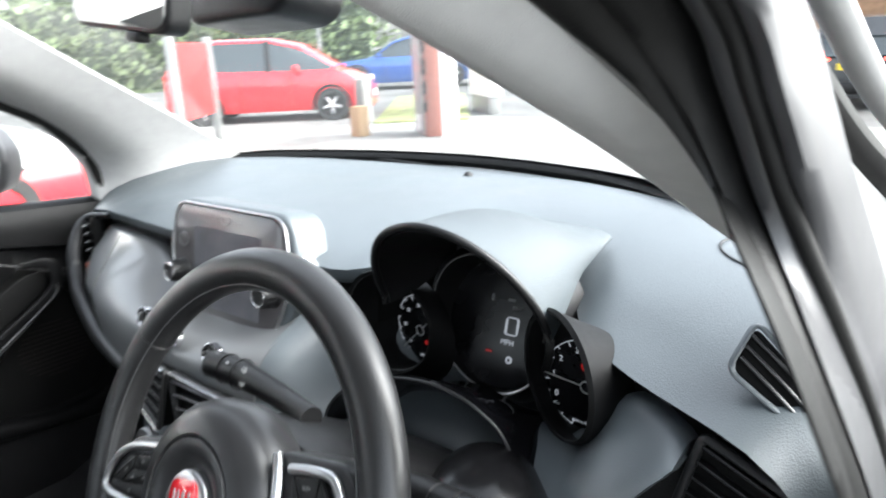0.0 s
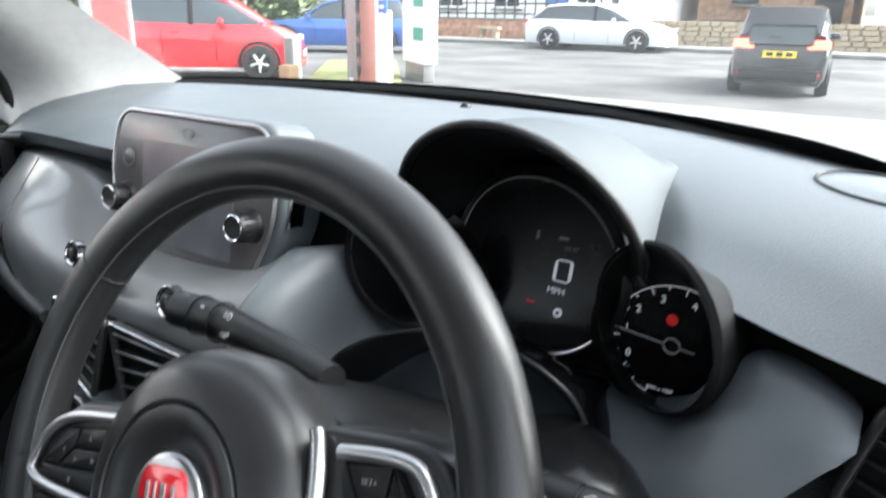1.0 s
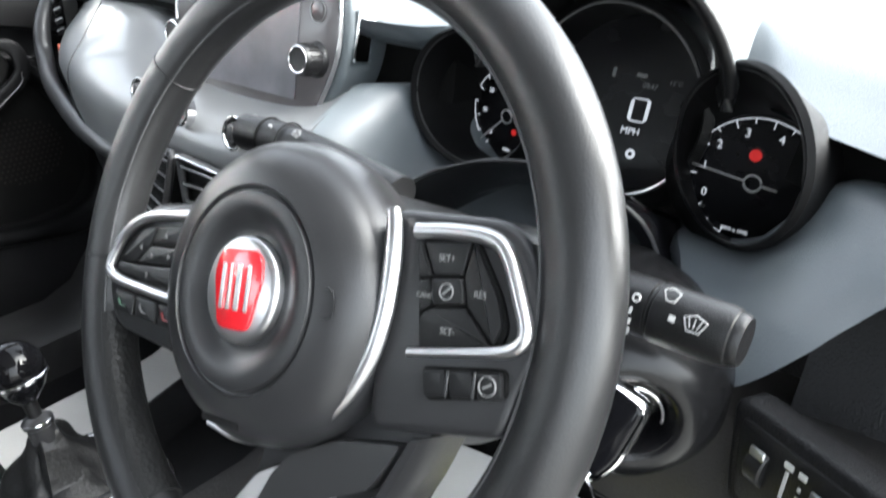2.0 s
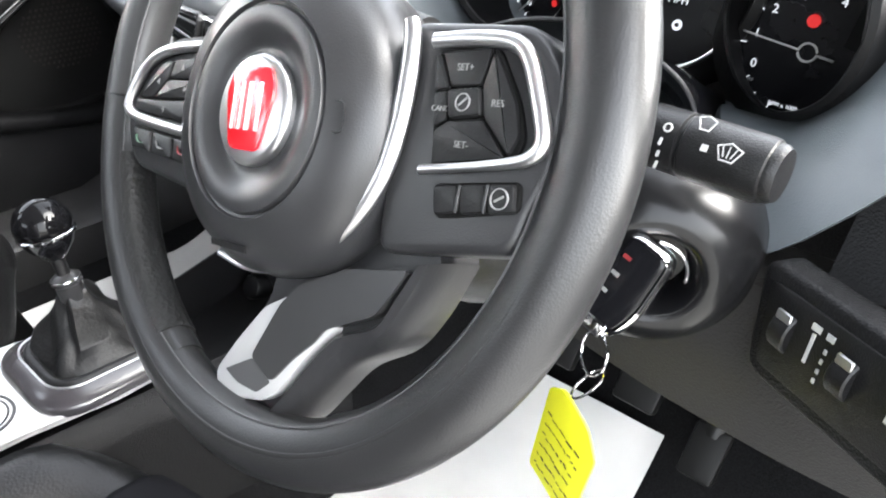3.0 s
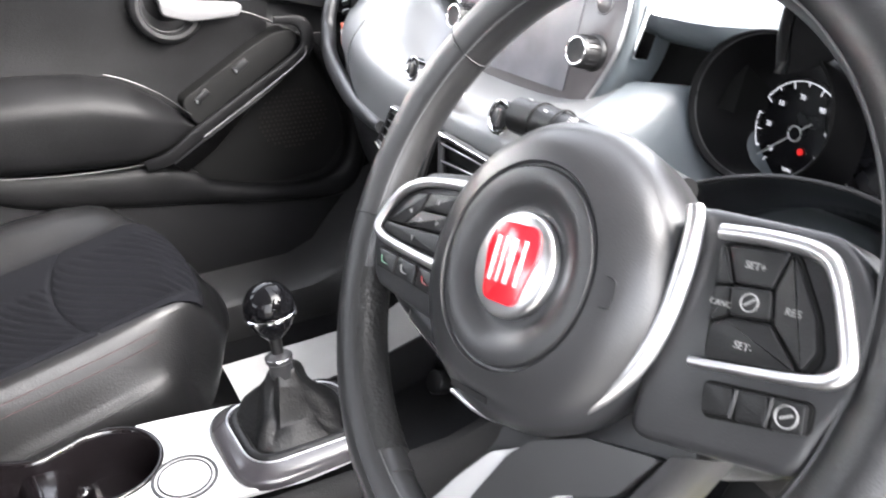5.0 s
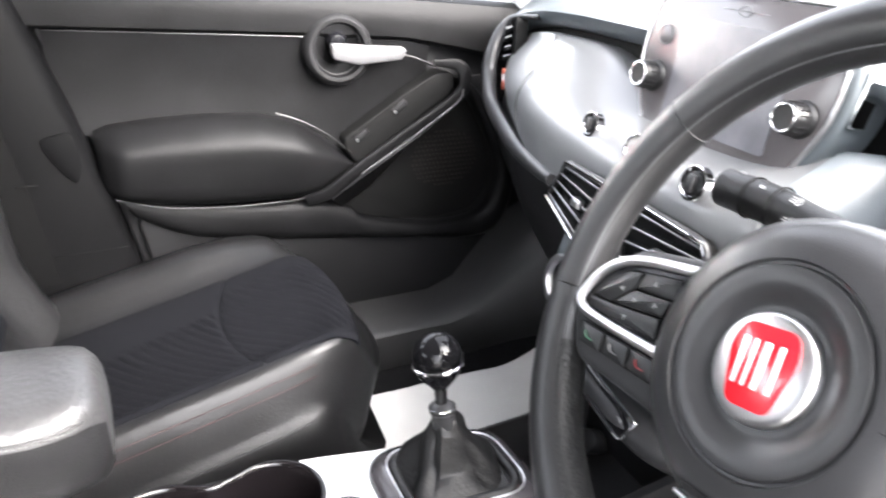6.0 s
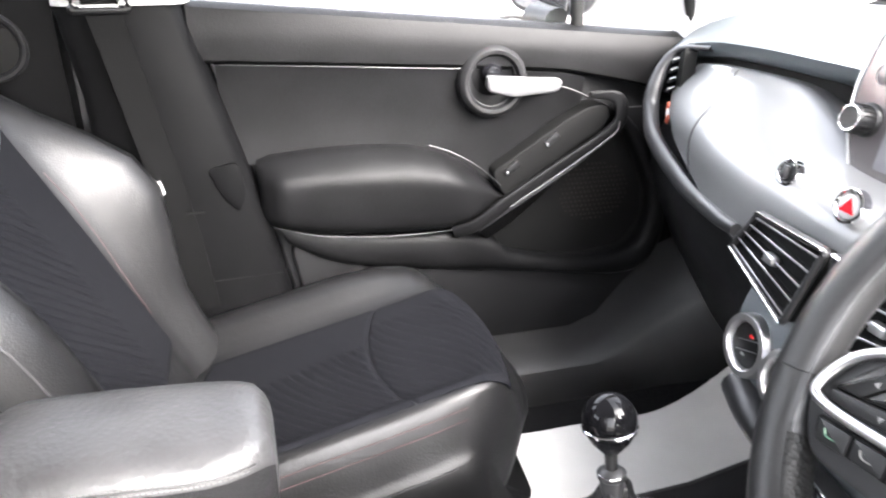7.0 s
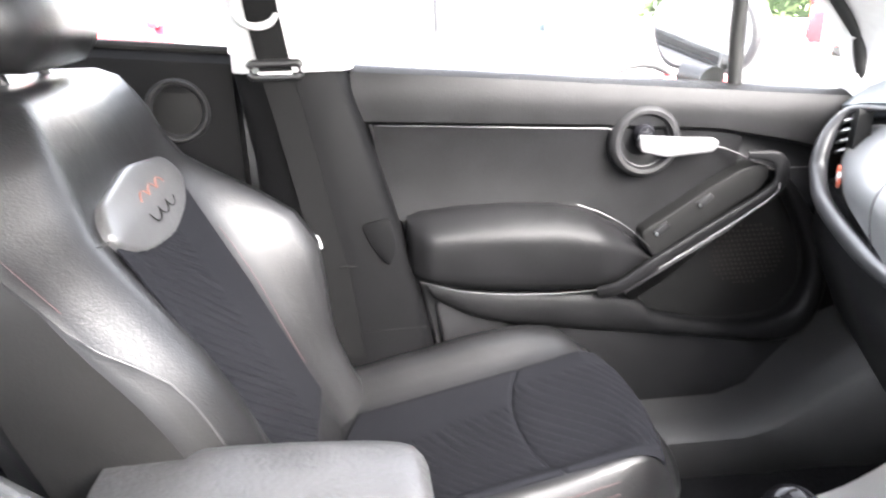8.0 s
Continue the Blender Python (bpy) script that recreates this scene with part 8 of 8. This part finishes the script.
def window(parent, x, y, z, w, h, mat_frame=SIGNW):
    wf = part("window", box((w, 0.06, h), Matrix.Translation((x, y, z)), 0.01, 1), mat_frame, parent)
    for sx in (-1, 1):
        part("pane", box((w * 0.42, 0.02, h * 0.84), Matrix.Translation((x + sx * w * 0.235, y - 0.035, z))), TINT, wf)
    part("sill", box((w + 0.2, 0.16, 0.08), Matrix.Translation((x, y - 0.06, z - h / 2 - 0.05)), 0.01, 1), CONCRETE, wf)


def gable_roof(name, x0, x1, y0, y1, z, rise, parent, material):
    ym = (y0 + y1) / 2
    rows = [[Vector((x, y0 - 0.4, z - 0.1)), Vector((x, ym, z + rise)), Vector((x, y1 + 0.4, z - 0.1))] for x in (x0 - 0.3, x1 + 0.3)]
    part(name, shell(grid(rows), 0.2), material, parent)


ha = thing("white_house", "white rendered house with a bay window", "house")
part("house_wall", box((13.0, 8, 5.6), Matrix.Translation((-14.3, 35.0, 2.8))), RENDER_W, ha)
gable_roof("roof", -20.8, -7.8, 31, 39, 5.6, 2.6, ha, SLATE)
bay = part("bay", lathe([(1.6, 0), (1.6, 2.6), (1.5, 2.62)], Matrix.Translation((-10.2, 31.0, 0.4)), 8), RENDER_W, ha)
part("bay_roof", lathe([(1.85, 0), (0.05, 1.5)], Matrix.Translation((-10.2, 31.0, 3.0)), 8), SLATE, bay)
for dx in (-0.9, 0.2):
    window(ha, -10.2 + dx * 0.9, 29.55, 2.0, 0.8, 1.2)
for wx in (-18.5, -15.5):
    window(ha, wx, 30.98, 1.9, 1.4, 1.3)
    window(ha, wx, 30.98, 4.4, 1.4, 1.2)
part("front_door", box((1.0, 0.08, 2.1), Matrix.Translation((-13.0, 30.97, 1.05)), 0.01), SIGNB, ha)
hb = thing("brick_house", "brown brick house with dark roof", "house")
part("house_wall", box((5.6, 8, 5.6), Matrix.Translation((-4.2, 35.6, 2.8))), BRICK, hb)
gable_roof("roof", -7.0, -1.4, 31.6, 39.6, 5.6, 2.6, hb, SLATE)
window(hb, -5.2, 31.55, 2.2, 1.0, 1.3, BLACK)
part("lean_to", box((4.2, 1.2, 0.9), Matrix.Translation((-4.5, 31.0, 0.5)), 0.02), mat("dark_timber", (0.06, 0.045, 0.035), 0.8), hb)
part("garage_door", box((1.0, 0.08, 2.2), Matrix.Translation((-2.2, 31.55, 1.1)), 0.02), BLACK, hb)
hc = thing("white_cottage", "white rendered cottage with a small window", "house")
part("house_wall", box((10.0, 8, 5.2), Matrix.Translation((4.4, 34.6, 2.6))), RENDER_W, hc)
gable_roof("roof", -0.6, 9.4, 30.6, 38.6, 5.2, 2.4, hc, SLATE)
window(hc, 1.2, 30.56, 2.1, 0.6, 1.2, BLACK)
window(hc, 5.0, 30.56, 2.0, 1.3, 1.3)
hd = thing("yard_building", "white workshop building beside the yard", "building")
part("building_wall", box((6, 16, 4.0), Matrix.Translation((-16, -4.0, 2.0))), RENDER_W, hd)
part("roof_edge", box((6.4, 16.4, 0.3), Matrix.Translation((-16, -4.0, 4.1)), 0.05), SLATE, hd)
for wy in (-9, -5, -1):
    ww = part("window", box((0.08, 2.2, 1.4), Matrix.Translation((-12.97, wy, 1.9)), 0.01), SIGNR, hd)
    part("pane", box((0.03, 1.9, 1.15), Matrix.Translation((-12.92, wy, 1.9))), TINT, ww)


def make_tree(name, label, x, y, h, r, seed, leaves=1500):
    t = thing(name, label, "tree")
    random.seed(seed)
    part("trunk", sweep([(x, y, 0), (x + 0.1, y, h * 0.3), (x - 0.1, y + 0.1, h * 0.6), (x, y, h * 0.85)], 0.03 * h, 0.03 * h, 10, False, Y, lambda f: lerp(1.2, 0.3, f)), BARK, t)
    limbs = []
    for k in range(9):
        a = 2.4 * k
        z0 = h * random.uniform(0.35, 0.7)
        e = Vector((x + r * 0.8 * math.cos(a), y + r * 0.8 * math.sin(a), z0 + h * random.uniform(0.1, 0.3)))
        limbs.append(e)
        part("limb", sweep([(x, y, z0), Vector((x, y, z0)).lerp(e, 0.5) + Vector((0, 0, 0.2)), e], 0.008 * h, 0.008 * h, 6, False, Y, lambda f: lerp(1.0, 0.3, f)), BARK, t)
    bm = bmesh.new()
    for k in range(leaves):
        c = random.choice(limbs) + Vector((random.gauss(0, 1), random.gauss(0, 1), random.gauss(0, 0.8))) * r * 0.36
        s = random.uniform(0.10, 0.24)
        n = Vector((random.gauss(0, 1), random.gauss(0, 1), random.gauss(0, 1))).normalized()
        q = n.orthogonal().normalized()
        w = n.cross(q)
        bm.faces.new([bm.verts.new(c + q * s), bm.verts.new(c + w * s * 0.6), bm.verts.new(c - q * s), bm.verts.new(c - w * s * 0.6)])
    me = bpy.data.meshes.new("crown")
    bm.to_mesh(me)
    bm.free()
    me.materials.append(LEAF)
    ob = new("crown", me)
    ob.parent = t
    return t


make_tree("tree", "leafy green tree by the side street", -30, 25, 8, 3.2, 1)
make_tree("tree", "tall green tree with a bare trunk", -23.5, 24.5, 9, 2.6, 2)
make_tree("tree", "leafy green tree behind the blue car", -29, 36, 9, 3.5, 4)
make_tree("tree", "green tree behind the houses", -21, 42, 9, 3.5, 6)
hg = thing("hedge", "tall dense green hedge behind the red car", "hedge")
random.seed(11)
bm = bmesh.new()
for k in range(9000):
    u_, v_ = random.random(), random.random()
    c = Vector((-27 + 9.5 * u_, 11 + 9.5 * u_ + random.gauss(0, 0.5) - 0.5, 3.4 * v_ ** 0.8 + 0.1 * math.sin(30 * u_)))
    s = random.uniform(0.08, 0.2)
    n = Vector((random.gauss(0, 1), random.gauss(0, 1), random.gauss(0, 1))).normalized()
    q = n.orthogonal().normalized()
    w = n.cross(q)
    bm.faces.new([bm.verts.new(c + q * s), bm.verts.new(c + w * s * 0.6), bm.verts.new(c - q * s), bm.verts.new(c - w * s * 0.6)])
me = bpy.data.meshes.new("hedge_leaves")
bm.to_mesh(me)
bm.free()
me.materials.append(LEAF)
ob = new("hedge_leaves", me)
ob.parent = hg
# added dark block: its colour stands for the shade deep among the leaves
part("hedge_shade_core", box((12.5, 0.7, 3.0), Matrix.Translation((-22.3, 15.3, 1.5)) @ Matrix.Rotation(radians(45), 4, "Z"), 0.1), mat("hedge_shade", (0.02, 0.035, 0.012), 0.9), hg)
wb = thing("garden_wall_side", "pale rendered side street wall", "wall", kind="structure")
part("wall_core", box((8, 0.3, 1.2), Matrix.Translation((-21.0, 22.5, 0.6)) @ Matrix.Rotation(radians(-45), 4, "Z"), 0.03), mat("pale_render", (0.5, 0.46, 0.4), 0.9, vary=0.2, scale=3), wb)
lp_ = thing("street_lamp", "grey steel street lamp post", "lamp post")
part("post", sweep([(-18.4, 17.6, 0), (-18.4, 17.6, 6)], 0.06, 0.06, 12, False, Y), STEEL, lp_)
part("lamp_head", box((0.5, 0.2, 0.12), Matrix.Translation((-18.2, 17.6, 6.0)), 0.03), STEEL, lp_)
